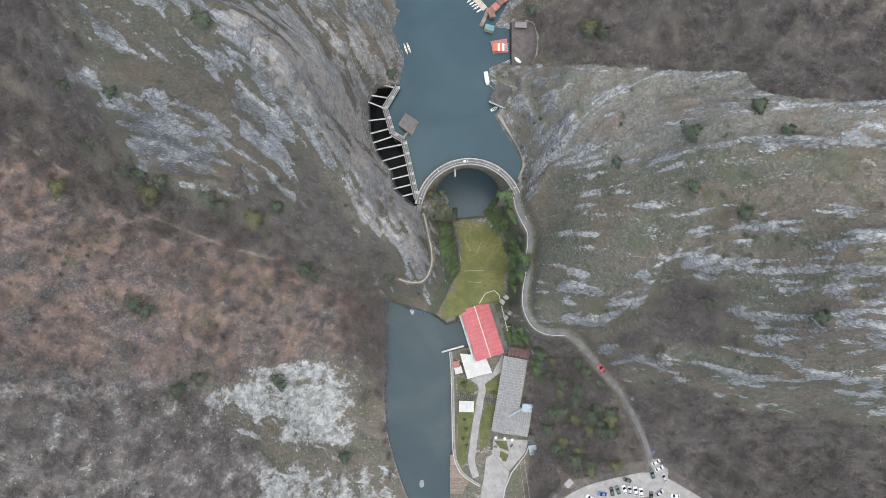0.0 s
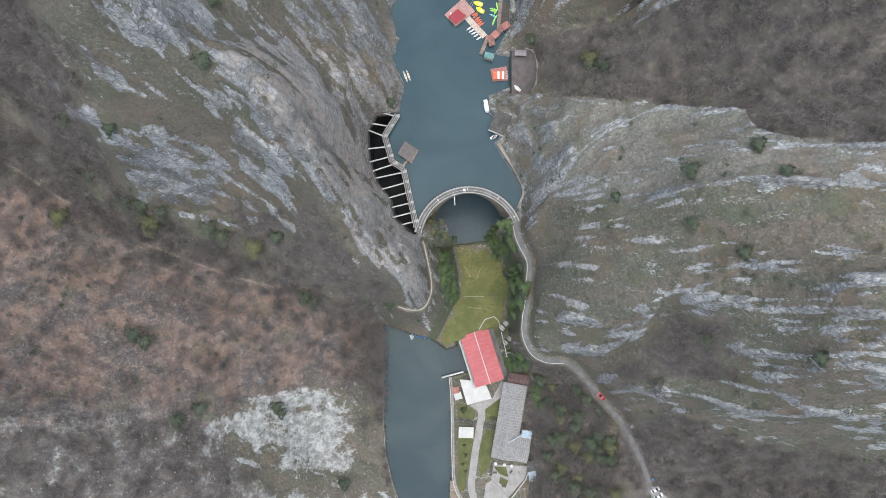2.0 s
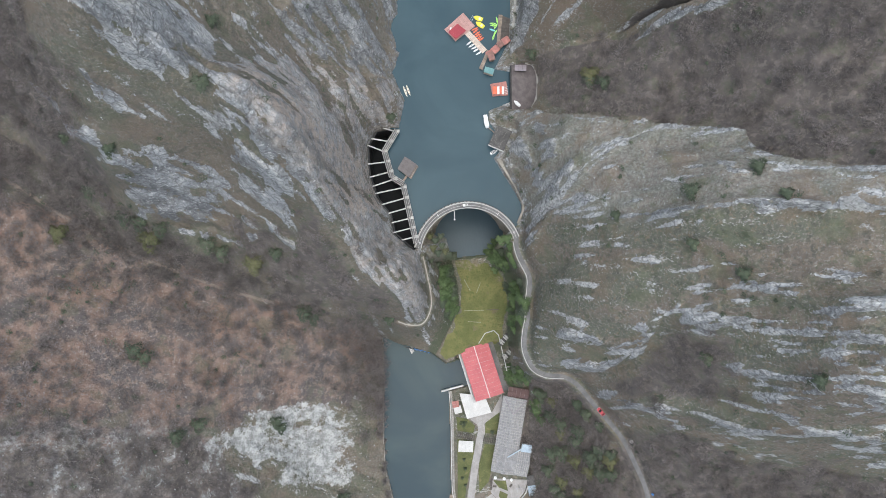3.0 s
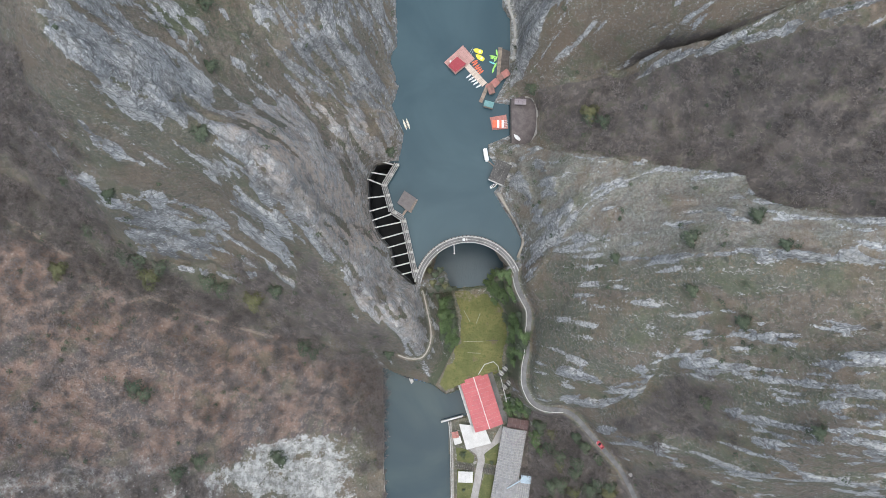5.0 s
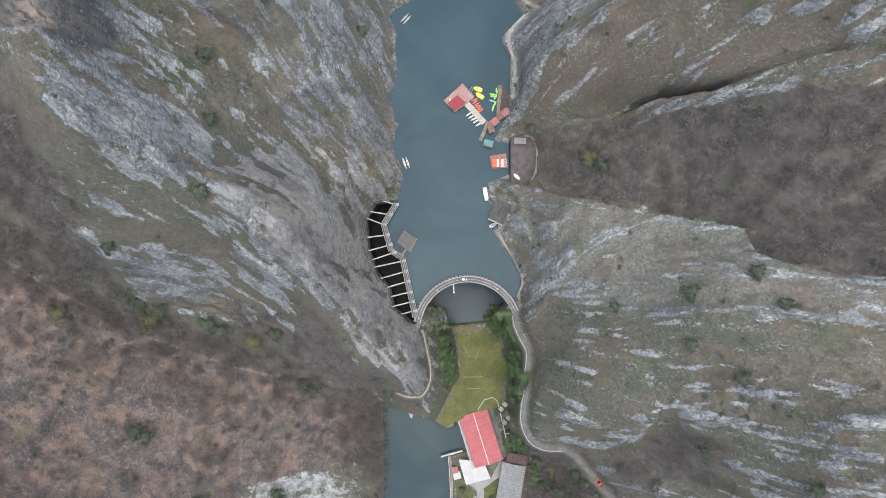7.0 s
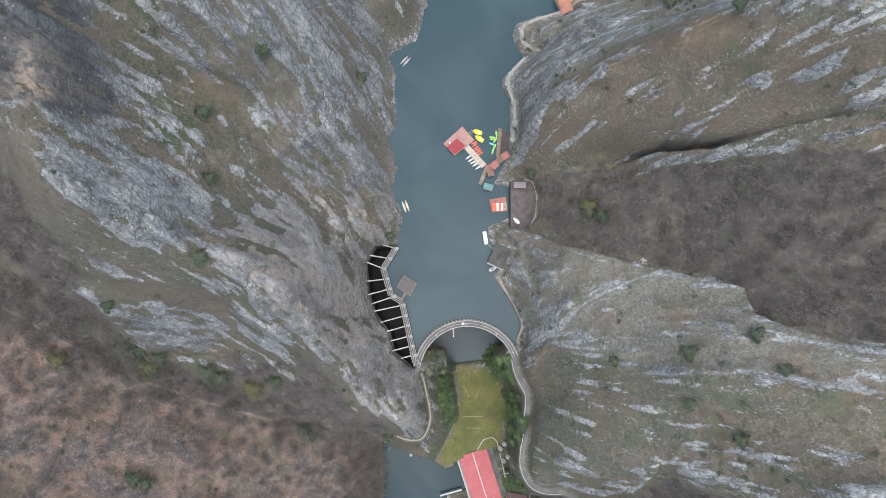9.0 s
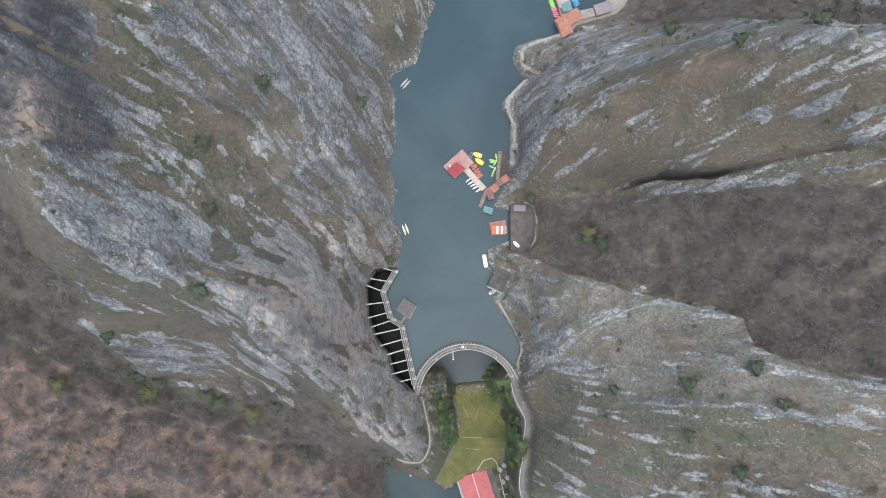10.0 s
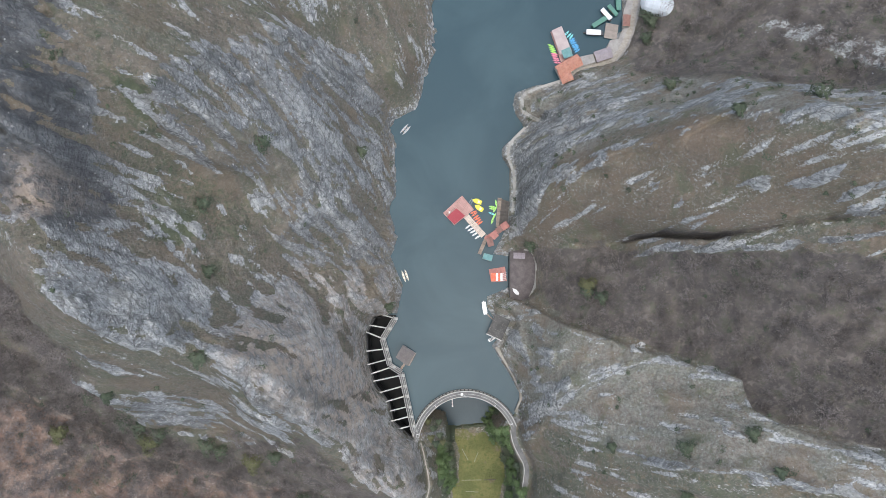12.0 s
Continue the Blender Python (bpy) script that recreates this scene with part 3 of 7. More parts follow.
    h = np.where(quay & ~in_lake, np.where(x > 50, 1.2, 2.4), h)
    pad = inside(x, y, LAKE_HOUSE_PAD) | (line_field(x, y, LAKE_HOUSE_PAD + LAKE_HOUSE_PAD[:1])[0] < 1.5)
    h = np.where(pad & ~in_lake, np.minimum(h, 1.8), h)
    h = np.where(in_chan | (line_field(x, y, CHANNEL + CHANNEL[:1])[0] < 0.75), -13.0, h)
    h = np.where(in_pool, POOL_Z - np.minimum(d_pool + 0.3, 3), h)
    h = np.where(in_riv, RIVER - np.minimum(0.9 * d_riv + 0.5, 4), h)
    if not extras:
        return h
    # bare rock shows on the ribs and the steep faces, soil and grass gather between them; by curvature this also paints
    # relief shading into the colour
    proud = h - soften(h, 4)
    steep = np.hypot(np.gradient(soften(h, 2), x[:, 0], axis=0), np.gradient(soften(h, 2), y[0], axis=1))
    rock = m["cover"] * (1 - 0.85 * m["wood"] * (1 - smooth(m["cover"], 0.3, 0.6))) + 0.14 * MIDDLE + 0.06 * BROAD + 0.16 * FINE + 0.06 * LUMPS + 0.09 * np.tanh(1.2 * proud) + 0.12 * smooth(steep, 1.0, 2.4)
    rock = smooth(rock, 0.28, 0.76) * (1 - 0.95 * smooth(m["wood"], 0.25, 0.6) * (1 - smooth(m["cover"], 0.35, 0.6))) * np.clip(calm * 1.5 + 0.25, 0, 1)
    built = (yard | in_field | in_lake | in_riv | in_pool | quay) | (d_road < 2.6) | (d_path < 1.2) | (park < 0.9)
    m.update(rock=rock, fissure=fissure * bare, proud=proud, built=built, field=in_field, d_field=d_field, d_lake=d_lake, d_riv=d_riv, slot=slot, d_trail=line_field(x, y, TRAIL)[0], d_ledge=d_ledge,
             d_road=d_road, d_path=d_path, d_edge=d_edge, yard=yard)
    return h, m


def soften(f, n):
    """A running mean over n cells to each side."""
    for axis in (0, 1):
        g = np.take(f, np.clip(np.arange(-n - 1, f.shape[axis] + n), 0, f.shape[axis] - 1), axis=axis).cumsum(axis)
        f = (np.take(g, np.arange(2 * n + 1, g.shape[axis]), axis=axis) - np.take(g, np.arange(0, g.shape[axis] - 2 * n - 1), axis=axis)) / (2 * n + 1)
    return f


def line_side(x, y, pts):
    """Positive on the left of a polyline, negative on its right, by the nearest piece."""
    best, val = np.full(np.shape(x), 1e9), np.zeros(np.shape(x))
    for (ax, ay), (bx, by) in zip(pts[:-1], pts[1:]):
        dx, dy = bx - ax, by - ay
        f = np.clip(((x - ax) * dx + (y - ay) * dy) / (dx * dx + dy * dy), 0, 1)
        d = np.hypot(x - ax - f * dx, y - ay - f * dy)
        val = np.where(d < best, dx * (y - ay) - dy * (x - ax), val)
        best = np.minimum(best, d)
    return val


LAKE_HOUSE_PAD = [(21, 97), (27, 97), (33.5, 107.5), (32, 111), (25, 113.5), (20, 110)]
QUAY_A = [(31.6, 118), (31.6, 139.8), (38, 141.5), (42, 140), (44.2, 134), (43.5, 123), (40, 118), (35, 117)]
QUAY_B = [(60.5, 222), (64.4, 232.2), (71.1, 233.7), (77.3, 235.8), (78.9, 240.2), (83.2, 241), (85.2, 246), (85.5, 254.4), (88.2, 262), (92, 275), (97, 275), (95, 262), (92.6, 250.7),
          (90.7, 244.3), (88, 237.1), (84.4, 231.6), (80.8, 228.4), (68.3, 226.1), (63, 224.8)]
PARKING = [(56, -87), (63.5, -82.5), (70, -79.8), (78, -77.8), (87, -75.8), (97, -74), (108, -80), (118, -86)]


# ---- materials ----
class Net:
    """Short hand for a node material."""

    def __init__(self, name, rough=0.8, metal=0.0):
        self.m = bpy.data.materials.new(name)
        self.m.use_nodes = True
        self.t = self.m.node_tree
        self.b = self.t.nodes["Principled BSDF"]
        self.b.inputs["Roughness"].default_value, self.b.inputs["Metallic"].default_value = rough, metal
        self.pos = self.t.nodes.new("ShaderNodeNewGeometry").outputs["Position"]

    def put(self, socket, v):
        if hasattr(v, "is_linked"):
            self.t.links.new(v, socket)
        elif isinstance(v, (tuple, list)) and len(v) == 3 and socket.type == "RGBA":
            socket.default_value = (*v, 1)
        else:
            socket.default_value = v

    def noise(self, scale, detail=4, stretch=None, turn=0.0, rough=0.55, local=False, warp=0.0):
        src = self.pos
        if local:
            src = self.t.nodes.new("ShaderNodeTexCoord").outputs["Object"]
        if stretch:
            mp = self.t.nodes.new("ShaderNodeMapping")
            mp.inputs["Rotation"].default_value = (0, 0, radians(turn))
            mp.inputs["Scale"].default_value = stretch
            self.put(mp.inputs["Vector"], src)
            src = mp.outputs[0]
        n = self.t.nodes.new("ShaderNodeTexNoise")
        n.inputs["Scale"].default_value, n.inputs["Detail"].default_value, n.inputs["Roughness"].default_value = scale, detail, rough
        n.inputs["Distortion"].default_value = warp
        self.put(n.inputs["Vector"], src)
        return n.outputs["Fac"]

    def ramp(self, v, lo, hi, a=0.0, b=1.0):
        r = self.t.nodes.new("ShaderNodeMapRange")
        r.interpolation_type = "SMOOTHSTEP"
        for k, val in zip(("Value", "From Min", "From Max", "To Min", "To Max"), (v, lo, hi, a, b)):
            self.put(r.inputs[k], val)
        return r.outputs[0]

    def math(self, op, a, b=0.0):
        r = self.t.nodes.new("ShaderNodeMath")
        r.operation = op
        self.put(r.inputs[0], a), self.put(r.inputs[1], b)
        return r.outputs[0]

    def mix(self, f, a, b, blend="MIX"):
        r = self.t.nodes.new("ShaderNodeMix")
        r.data_type, r.blend_type = "RGBA", blend
        self.put(r.inputs[0], f), self.put(r.inputs[6], a), self.put(r.inputs[7], b)
        return r.outputs[2]

    def bedded(self, scale, degrees, along, detail=5, rough=0.65):
        mp = self.t.nodes.new("ShaderNodeMapping")
        mp.vector_type = "TEXTURE"
        mp.inputs["Rotation"].default_value = (0, 0, radians(degrees))
        mp.inputs["Scale"].default_value = (along, 1, 1)
        self.put(mp.inputs["Vector"], self.pos)
        n = self.t.nodes.new("ShaderNodeTexNoise")
        n.inputs["Scale"].default_value, n.inputs["Detail"].default_value, n.inputs["Roughness"].default_value = scale, detail, rough
        n.inputs["Distortion"].default_value = 0.2
        self.put(n.inputs["Vector"], mp.outputs[0])
        return n.outputs["Fac"]

    def cracks(self, scale, degrees, along, warp):
        """0 in irregular fissures, rising to the middle of the blocks between them."""
        mp = self.t.nodes.new("ShaderNodeMapping")
        mp.vector_type = "TEXTURE"
        mp.inputs["Rotation"].default_value = (0, 0, radians(degrees))
        mp.inputs["Scale"].default_value = (along, 1, 1)
        self.put(mp.inputs["Vector"], self.pos)
        n = self.t.nodes.new("ShaderNodeTexNoise")
        n.inputs["Scale"].default_value, n.inputs["Detail"].default_value = scale * 1.3, 4
        self.put(n.inputs["Vector"], mp.outputs[0])
        shift = self.t.nodes.new("ShaderNodeVectorMath")
        shift.operation = "MULTIPLY_ADD"
        self.put(shift.inputs[0], n.outputs["Color"])
        shift.inputs[1].default_value = (warp, warp, warp)
        self.put(shift.inputs[2], mp.outputs[0])
        v = self.t.nodes.new("ShaderNodeTexVoronoi")
        v.feature = "DISTANCE_TO_EDGE"
        v.inputs["Scale"].default_value = scale
        self.put(v.inputs["Vector"], shift.outputs[0])
        return v.outputs["Distance"]

    def by_side(self, west, east):
        """One value west of the gorge, another east of it."""
        s = self.t.nodes.new("ShaderNodeSeparateXYZ")
        self.put(s.inputs[0], self.pos)
        f = self.ramp(s.outputs[0], -5, 25)
        return self.math("ADD", self.math("MULTIPLY", west, self.math("SUBTRACT", 1.0, f)), self.math("MULTIPLY", east, f))

    def run_of_beds(self, scale, along, weights, detail=3, rough=0.6):
        """Bedded noise that turns with the strike of the rock."""
        total, left = None, 1.0
        for degrees, w in zip((-66, -36, -6), weights):
            total = self.math("MULTIPLY", w, self.bedded(scale, degrees, along, detail, rough)) if total is None else self.math("ADD", total, self.math("MULTIPLY", w, self.bedded(scale, degrees, along, detail, rough)))
            left = self.math("SUBTRACT", left, w)
        return self.math("ADD", total, self.math("MULTIPLY", left, self.bedded(scale, 27, along, detail, rough)))

    def attr(self, name):
        a = self.t.nodes.new("ShaderNodeAttribute")
        a.attribute_name = name
        s = self.t.nodes.new("ShaderNodeSeparateColor")
        self.put(s.inputs[0], a.outputs["Color"])
        return s.outputs[0], s.outputs[1], s.outputs[2]

    def bump(self, v, strength=0.3, distance=0.1):
        n = self.t.nodes.new("ShaderNodeBump")
        n.inputs["Strength"].default_value, n.inputs["Distance"].default_value = strength, distance
        self.put(n.inputs["Height"], v)
        self.put(self.b.inputs["Normal"], n.outputs[0])

    def done(self, color):
        self.put(self.b.inputs["Base Color"], color)
        return self.m


def worn(name, a, b, scale=0.6, rough=0.8, metal=0.0, fine=5.0, bump=0.15, each=0.0, stretch=None, turn=0.0, stain=None):
    """Two tones in broad blotches, fine grain, and a shift from piece to piece."""
    n = Net(name, rough, metal)
    col = n.mix(n.ramp(n.noise(scale, 4), 0.35, 0.68), a, b)
    g = n.noise(fine, 3, stretch, turn)
    col = n.mix(n.ramp(g, 0.3, 0.75, 0.0, 0.45), col, tuple(0.55 * v for v in a))
    if stain:
        col = n.mix(n.ramp(n.noise(scale * 2.3, 5, warp=0.6), 0.55, 0.72, 0, 0.8), col, stain)
    if each:
        info = n.t.nodes.new("ShaderNodeObjectInfo").outputs["Random"]
        col = n.mix(n.math("MULTIPLY", info, each), col, tuple(min(1, 1.9 * v) for v in b))
    n.bump(g, 0.4, bump)
    return n.done(col)


def ground_material():
    n = Net("gorge_ground", 0.95)
    rock, scree, litter = n.attr("zone_a")
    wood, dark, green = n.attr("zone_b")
    pale, ochre, spare = n.attr("zone_d")
    lawn, trod, rust = n.attr("zone_c")
    tone, fissure, growth = n.attr("zone_e")
    mid, fine, grit = n.noise(0.16, 5), n.noise(0.7, 5, rough=0.65), n.noise(2.2, 4, rough=0.65)
    clump, tuft = n.noise(0.38, 5, rough=0.62), n.noise(0.95, 5, rough=0.7)
    runs = n.attr("zone_f")
    seam, thread = n.run_of_beds(0.5, 2.8, runs, 5, 0.66), n.run_of_beds(1.2, 2.2, runs, 3, 0.66)
    # dry grass and scrub soil
    soil = n.mix(n.ramp(growth, 0.3, 0.7), (0.185, 0.155, 0.125), (0.142, 0.143, 0.108))
    soil = n.mix(n.ramp(clump, 0.5, 0.62, 0, 0.75), soil, (0.10, 0.10, 0.077))
    soil = n.mix(n.ramp(n.noise(0.45, 6, rough=0.7), 0.53, 0.63, 0, 0.65), soil, (0.215, 0.168, 0.112))
    soil = n.mix(n.ramp(n.noise(0.22, 6, rough=0.7), 0.53, 0.63, 0, 0.6), soil, (0.082, 0.098, 0.052))
    soil = n.mix(n.math("MULTIPLY", ochre, n.ramp(fine, 0.3, 0.7, 0.35, 0.9)), soil, (0.19, 0.15, 0.11))
    soil = n.mix(n.ramp(tuft, 0.53, 0.60, 0, 0.6), soil, (0.29, 0.275, 0.235))
    soil = n.mix(n.math("MULTIPLY", pale, n.ramp(tuft, 0.36, 0.62, 0.25, 0.95)), soil, (0.31, 0.30, 0.265))
    soil = n.mix(n.ramp(n.noise(0.055, 5, rough=0.6), 0.52, 0.64, 0, 0.5), soil, (0.21, 0.155, 0.11))
    soil = n.mix(n.ramp(n.noise(0.075, 5, rough=0.65), 0.54, 0.65, 0, 0.6), soil, (0.13, 0.14, 0.085))
    soil = n.mix(n.ramp(grit, 0.53, 0.68, 0, 0.45), soil, (0.07, 0.064, 0.05))
    soil = n.mix(n.ramp(n.math("ADD", thread, n.math("MULTIPLY", n.math("SUBTRACT", tone, 0.5), 0.3)), 0.62, 0.68, 0, 0.8), soil, (0.42, 0.41, 0.38))
    soil = n.mix(n.by_side(0.30, 0.0), soil, (0.125, 0.113, 0.088))
    # leaf litter under bare trees
    leaf = n.mix(n.ramp(n.noise(0.07, 5, rough=0.6), 0.38, 0.62), (0.125, 0.108, 0.102), (0.245, 0.165, 0.128))
    leaf = n.mix(n.ramp(n.noise(0.3, 6, rough=0.7), 0.50, 0.60, 0, 0.75), leaf, (0.275, 0.205, 0.162))
    leaf = n.mix(n.ramp(tuft, 0.55, 0.63, 0, 0.55), leaf, (0.37, 0.335, 0.30))
    leaf = n.mix(n.ramp(n.noise(0.24, 6, rough=0.68, warp=0.4), 0.50, 0.62, 0, 0.7), leaf, (0.098, 0.085, 0.079))
    leaf = n.mix(n.ramp(n.noise(0.085, 5, rough=0.65), 0.54, 0.64, 0, 0.5), leaf, (0.105, 0.107, 0.07))
    leaf = n.mix(n.math("MULTIPLY", spare, n.ramp(n.noise(0.6, 6, rough=0.75), 0.42, 0.6, 0.1, 0.95)), leaf, (0.37, 0.365, 0.345))
    leaf = n.mix(n.ramp(grit, 0.5, 0.68, 0, 0.4), leaf, (0.085, 0.074, 0.068))
    woodland = n.mix(n.ramp(mid, 0.4, 0.62), (0.11, 0.096, 0.086), (0.165, 0.14, 0.124))
    woodland = n.mix(n.ramp(clump, 0.52, 0.62, 0, 0.7), woodland, (0.215, 0.185, 0.165))
    woodland = n.mix(n.ramp(n.noise(0.16, 6, rough=0.7), 0.52, 0.62, 0, 0.55), woodland, (0.095, 0.105, 0.062))
    woodland = n.mix(n.ramp(tuft, 0.54, 0.68, 0, 0.5), woodland, (0.075, 0.066, 0.058))
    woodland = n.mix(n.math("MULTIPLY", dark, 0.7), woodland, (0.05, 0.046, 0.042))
    col = n.mix(n.ramp(n.math("ADD", wood, n.math("MULTIPLY", n.math("SUBTRACT", fine, 0.5), 0.8)), 0.3, 0.7), soil, woodland)
    col = n.mix(n.ramp(n.math("ADD", litter, n.math("MULTIPLY", n.math("SUBTRACT", mid, 0.5), 0.9)), 0.3, 0.75), col, leaf)
    col = n.mix(n.ramp(n.math("ADD", green, n.math("MULTIPLY", n.math("SUBTRACT", fine, 0.5), 1.2)), 0.35, 0.75, 0, 0.85), col, (0.082, 0.10, 0.058))
    # limestone: tones drawn out along the beds, pale worn ribs, dark lichen, soil and painted joint shade in the
    # fissures
    grain = n.math("ADD", tone, n.math("MULTIPLY", n.math("SUBTRACT", n.noise(0.55, 6, rough=0.68), 0.5), 1.1))
    stone = n.mix(n.ramp(grain, 0.15, 0.66), (0.165, 0.167, 0.167), (0.335, 0.342, 0.342))
    stone = n.mix(n.ramp(grain, 0.60, 1.05, 0, 0.95), stone, (0.56, 0.555, 0.53))
    stone = n.mix(n.ramp(seam, 0.54, 0.63, 0, 0.65), stone, (0.15, 0.15, 0.148))
    stone = n.mix(n.ramp(seam, 0.46, 0.36, 0, 0.75), stone, (0.56, 0.555, 0.53))
    stone = n.mix(n.ramp(thread, 0.54, 0.62, 0, 0.75), stone, (0.12, 0.12, 0.118))
    stone = n.mix(n.ramp(thread, 0.44, 0.34, 0, 0.85), stone, (0.70, 0.695, 0.665))
    stone = n.mix(n.ramp(grit, 0.54, 0.68, 0, 0.4), stone, (0.14, 0.138, 0.13))
    stone = n.mix(n.ramp(n.noise(0.11, 5, rough=0.6), 0.52, 0.66, 0, 0.5), stone, (0.21, 0.205, 0.185))
    split = n.by_side(n.cracks(0.16, -48, 2.2, 5.0), n.cracks(0.16, -4, 2.6, 5.0))
    stone = n.mix(n.ramp(split, 0.05, 0.0, 0, 0.6), stone, (0.10, 0.098, 0.094))
    block = n.by_side(n.cracks(0.42, -48, 1.9, 1.9), n.cracks(0.42, -4, 2.6, 1.9))
    stone = n.mix(n.ramp(block, 0.07, 0.0, 0, 0.5), stone, (0.115, 0.113, 0.11))
    stone = n.mix(n.ramp(fissure, 0.25, 0.8, 0, 0.6), stone, (0.11, 0.11, 0.092))
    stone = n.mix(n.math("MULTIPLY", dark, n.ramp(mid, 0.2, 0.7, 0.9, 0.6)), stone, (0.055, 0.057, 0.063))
    stone = n.mix(n.math("MULTIPLY", rust, n.ramp(n.noise(0.25, 6, rough=0.7), 0.40, 0.60, 0.15, 0.85)), stone, (0.49, 0.40, 0.325))
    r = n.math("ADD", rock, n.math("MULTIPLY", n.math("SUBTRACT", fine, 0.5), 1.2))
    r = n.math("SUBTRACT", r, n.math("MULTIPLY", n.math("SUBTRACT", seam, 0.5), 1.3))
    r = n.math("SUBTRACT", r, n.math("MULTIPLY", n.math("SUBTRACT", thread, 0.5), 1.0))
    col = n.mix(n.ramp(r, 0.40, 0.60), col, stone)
    # loose white stone
    chip = n.mix(n.ramp(n.noise(0.35, 6, rough=0.7), 0.38, 0.62), (0.27, 0.27, 0.255), (0.55, 0.55, 0.525))
    chip = n.mix(n.ramp(tuft, 0.54, 0.68, 0, 0.6), chip, (0.22, 0.21, 0.19))
    s = n.math("ADD", scree, n.math("MULTIPLY", n.math("SUBTRACT", n.noise(0.16, 8, rough=0.72), 0.5), 2.6))
    s = n.math("ADD", s, n.math("MULTIPLY", n.math("SUBTRACT", tuft, 0.5), 0.9))
    col = n.mix(n.ramp(s, 0.45, 0.72, 0, 0.92), col, chip)
    # mown field and trodden earth
    turf = n.mix(n.ramp(n.noise(0.12, 4), 0.38, 0.64), (0.125, 0.135, 0.046), (0.185, 0.178, 0.066))
    turf = n.mix(n.ramp(n.noise(0.55, 5), 0.52, 0.7, 0, 0.7), turf, (0.10, 0.12, 0.034))
    turf = n.mix(n.ramp(n.noise(0.16, 5), 0.58, 0.72, 0, 0.8), turf, (0.165, 0.13, 0.085))
    col = n.mix(n.ramp(n.math("ADD", lawn, n.math("MULTIPLY", n.math("SUBTRACT", fine, 0.5), 0.5)), 0.35, 0.65), col, turf)
    col = n.mix(n.ramp(n.math("ADD", trod, n.math("MULTIPLY", n.math("SUBTRACT", fine, 0.5), 0.7)), 0.4, 0.7), col, (0.29, 0.235, 0.185))
    n.bump(n.math("ADD", n.math("ADD", n.math("MULTIPLY", fine, 0.9), n.math("MULTIPLY", grit, 0.3)), n.math("MULTIPLY", n.math("MULTIPLY", rock, thread), -1.2)), 0.9, 1.2)
    return n.done(col)


def water_material(name, deep, silt, ripple=0.03):
    n = Net(name, 0.2)
    col = n.mix(n.ramp(n.noise(0.025, 4, warp=0.6), 0.38, 0.68), deep, silt)
    w = n.math("ADD", n.noise(0.5, 4, (1, 0.45, 1), 20), n.math("MULTIPLY", n.noise(2.1, 3, (1, 0.6, 1), -15), 0.5))
    n.bump(w, 0.25, ripple)
    n.b.inputs["IOR"].default_value = 1.33
    n.b.inputs["Specular IOR Level"].default_value = 0.3
    return n.done(col)


def twig_material(name, a, b):
    n = Net(name, 0.9)
    tone = n.attr("tone")[0]
    col = n.mix(tone, a, b)
    col = n.mix(n.math("MULTIPLY", n.t.nodes.new("ShaderNodeNewGeometry").outputs["Random Per Island"], 0.5), col, tuple(0.5 * v for v in a))
    return n.done(col)


M_GROUND = ground_material()
M_WATER = water_material("lake_water", (0.038, 0.07, 0.086), (0.053, 0.09, 0.105))
M_RIVER = water_material("river_water", (0.018, 0.042, 0.056), (0.033, 0.06, 0.068))
M_POOL = water_material("pool_water", (0.055, 0.083, 0.10), (0.072, 0.10, 0.115), 0.45)
# side channel: deep shade put into a black colour, sky reflection nearly cut
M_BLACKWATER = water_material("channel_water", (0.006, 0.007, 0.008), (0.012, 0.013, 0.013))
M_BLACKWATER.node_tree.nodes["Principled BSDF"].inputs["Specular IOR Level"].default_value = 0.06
M_CONC = worn("concrete", (0.33, 0.315, 0.285), (0.46, 0.44, 0.40), 0.35, 0.85, stain=(0.22, 0.21, 0.19))
M_DAMFACE = worn("weathered_dam_concrete", (0.25, 0.225, 0.185), (0.36, 0.33, 0.28), 0.3, 0.9, stretch=(1, 1, 0.25), stain=(0.13, 0.12, 0.10))
# wet concrete, with deep shade painted into its near-black colour
M_DARKCONC = worn("wet_shaded_dark_concrete", (0.016, 0.016, 0.016), (0.03, 0.03, 0.028), 0.4, 0.6)
M_PALE = worn("pale_concrete", (0.50, 0.49, 0.46), (0.62, 0.61, 0.58), 0.5, 0.85, stain=(0.38, 0.36, 0.33))
M_ASPHALT = worn("grey_asphalt", (0.15, 0.146, 0.142), (0.225, 0.218, 0.21), 0.25, 0.95, fine=3, stain=(0.15, 0.145, 0.14))
M_PAVING = worn("pale_paving", (0.32, 0.30, 0.28), (0.42, 0.395, 0.37), 0.3, 0.9, stain=(0.24, 0.22, 0.20))
M_EARTHPATH = worn("trodden_limestone_path", (0.36, 0.325, 0.28), (0.47, 0.43, 0.375), 0.6, 0.95, stain=(0.24, 0.21, 0.17))
M_RED = worn("red_sheet_roof", (0.47, 0.115, 0.12), (0.54, 0.145, 0.145), 0.25, 0.55, fine=2.5, bump=0.03)
M_REDRIDGE = worn("pale_ridge_cap", (0.62, 0.50, 0.47), (0.7, 0.6, 0.56), 0.8, 0.6)
M_DARKRED = worn("dark_red_roof", (0.33, 0.035, 0.05), (0.40, 0.05, 0.065), 0.5, 0.6)
M_PINKDECK = worn("weathered_pink_deck", (0.43, 0.25, 0.22), (0.52, 0.32, 0.28), 0.6, 0.85, each=0.12)
M_TERRA = worn("terracotta_tiles", (0.42, 0.19, 0.13), (0.52, 0.26, 0.19), 0.6, 0.85, fine=4, each=0.15)
M_BRICKRED = worn("brick_red_sheet", (0.36, 0.15, 0.125), (0.45, 0.20, 0.165), 0.7, 0.7, each=0.15)
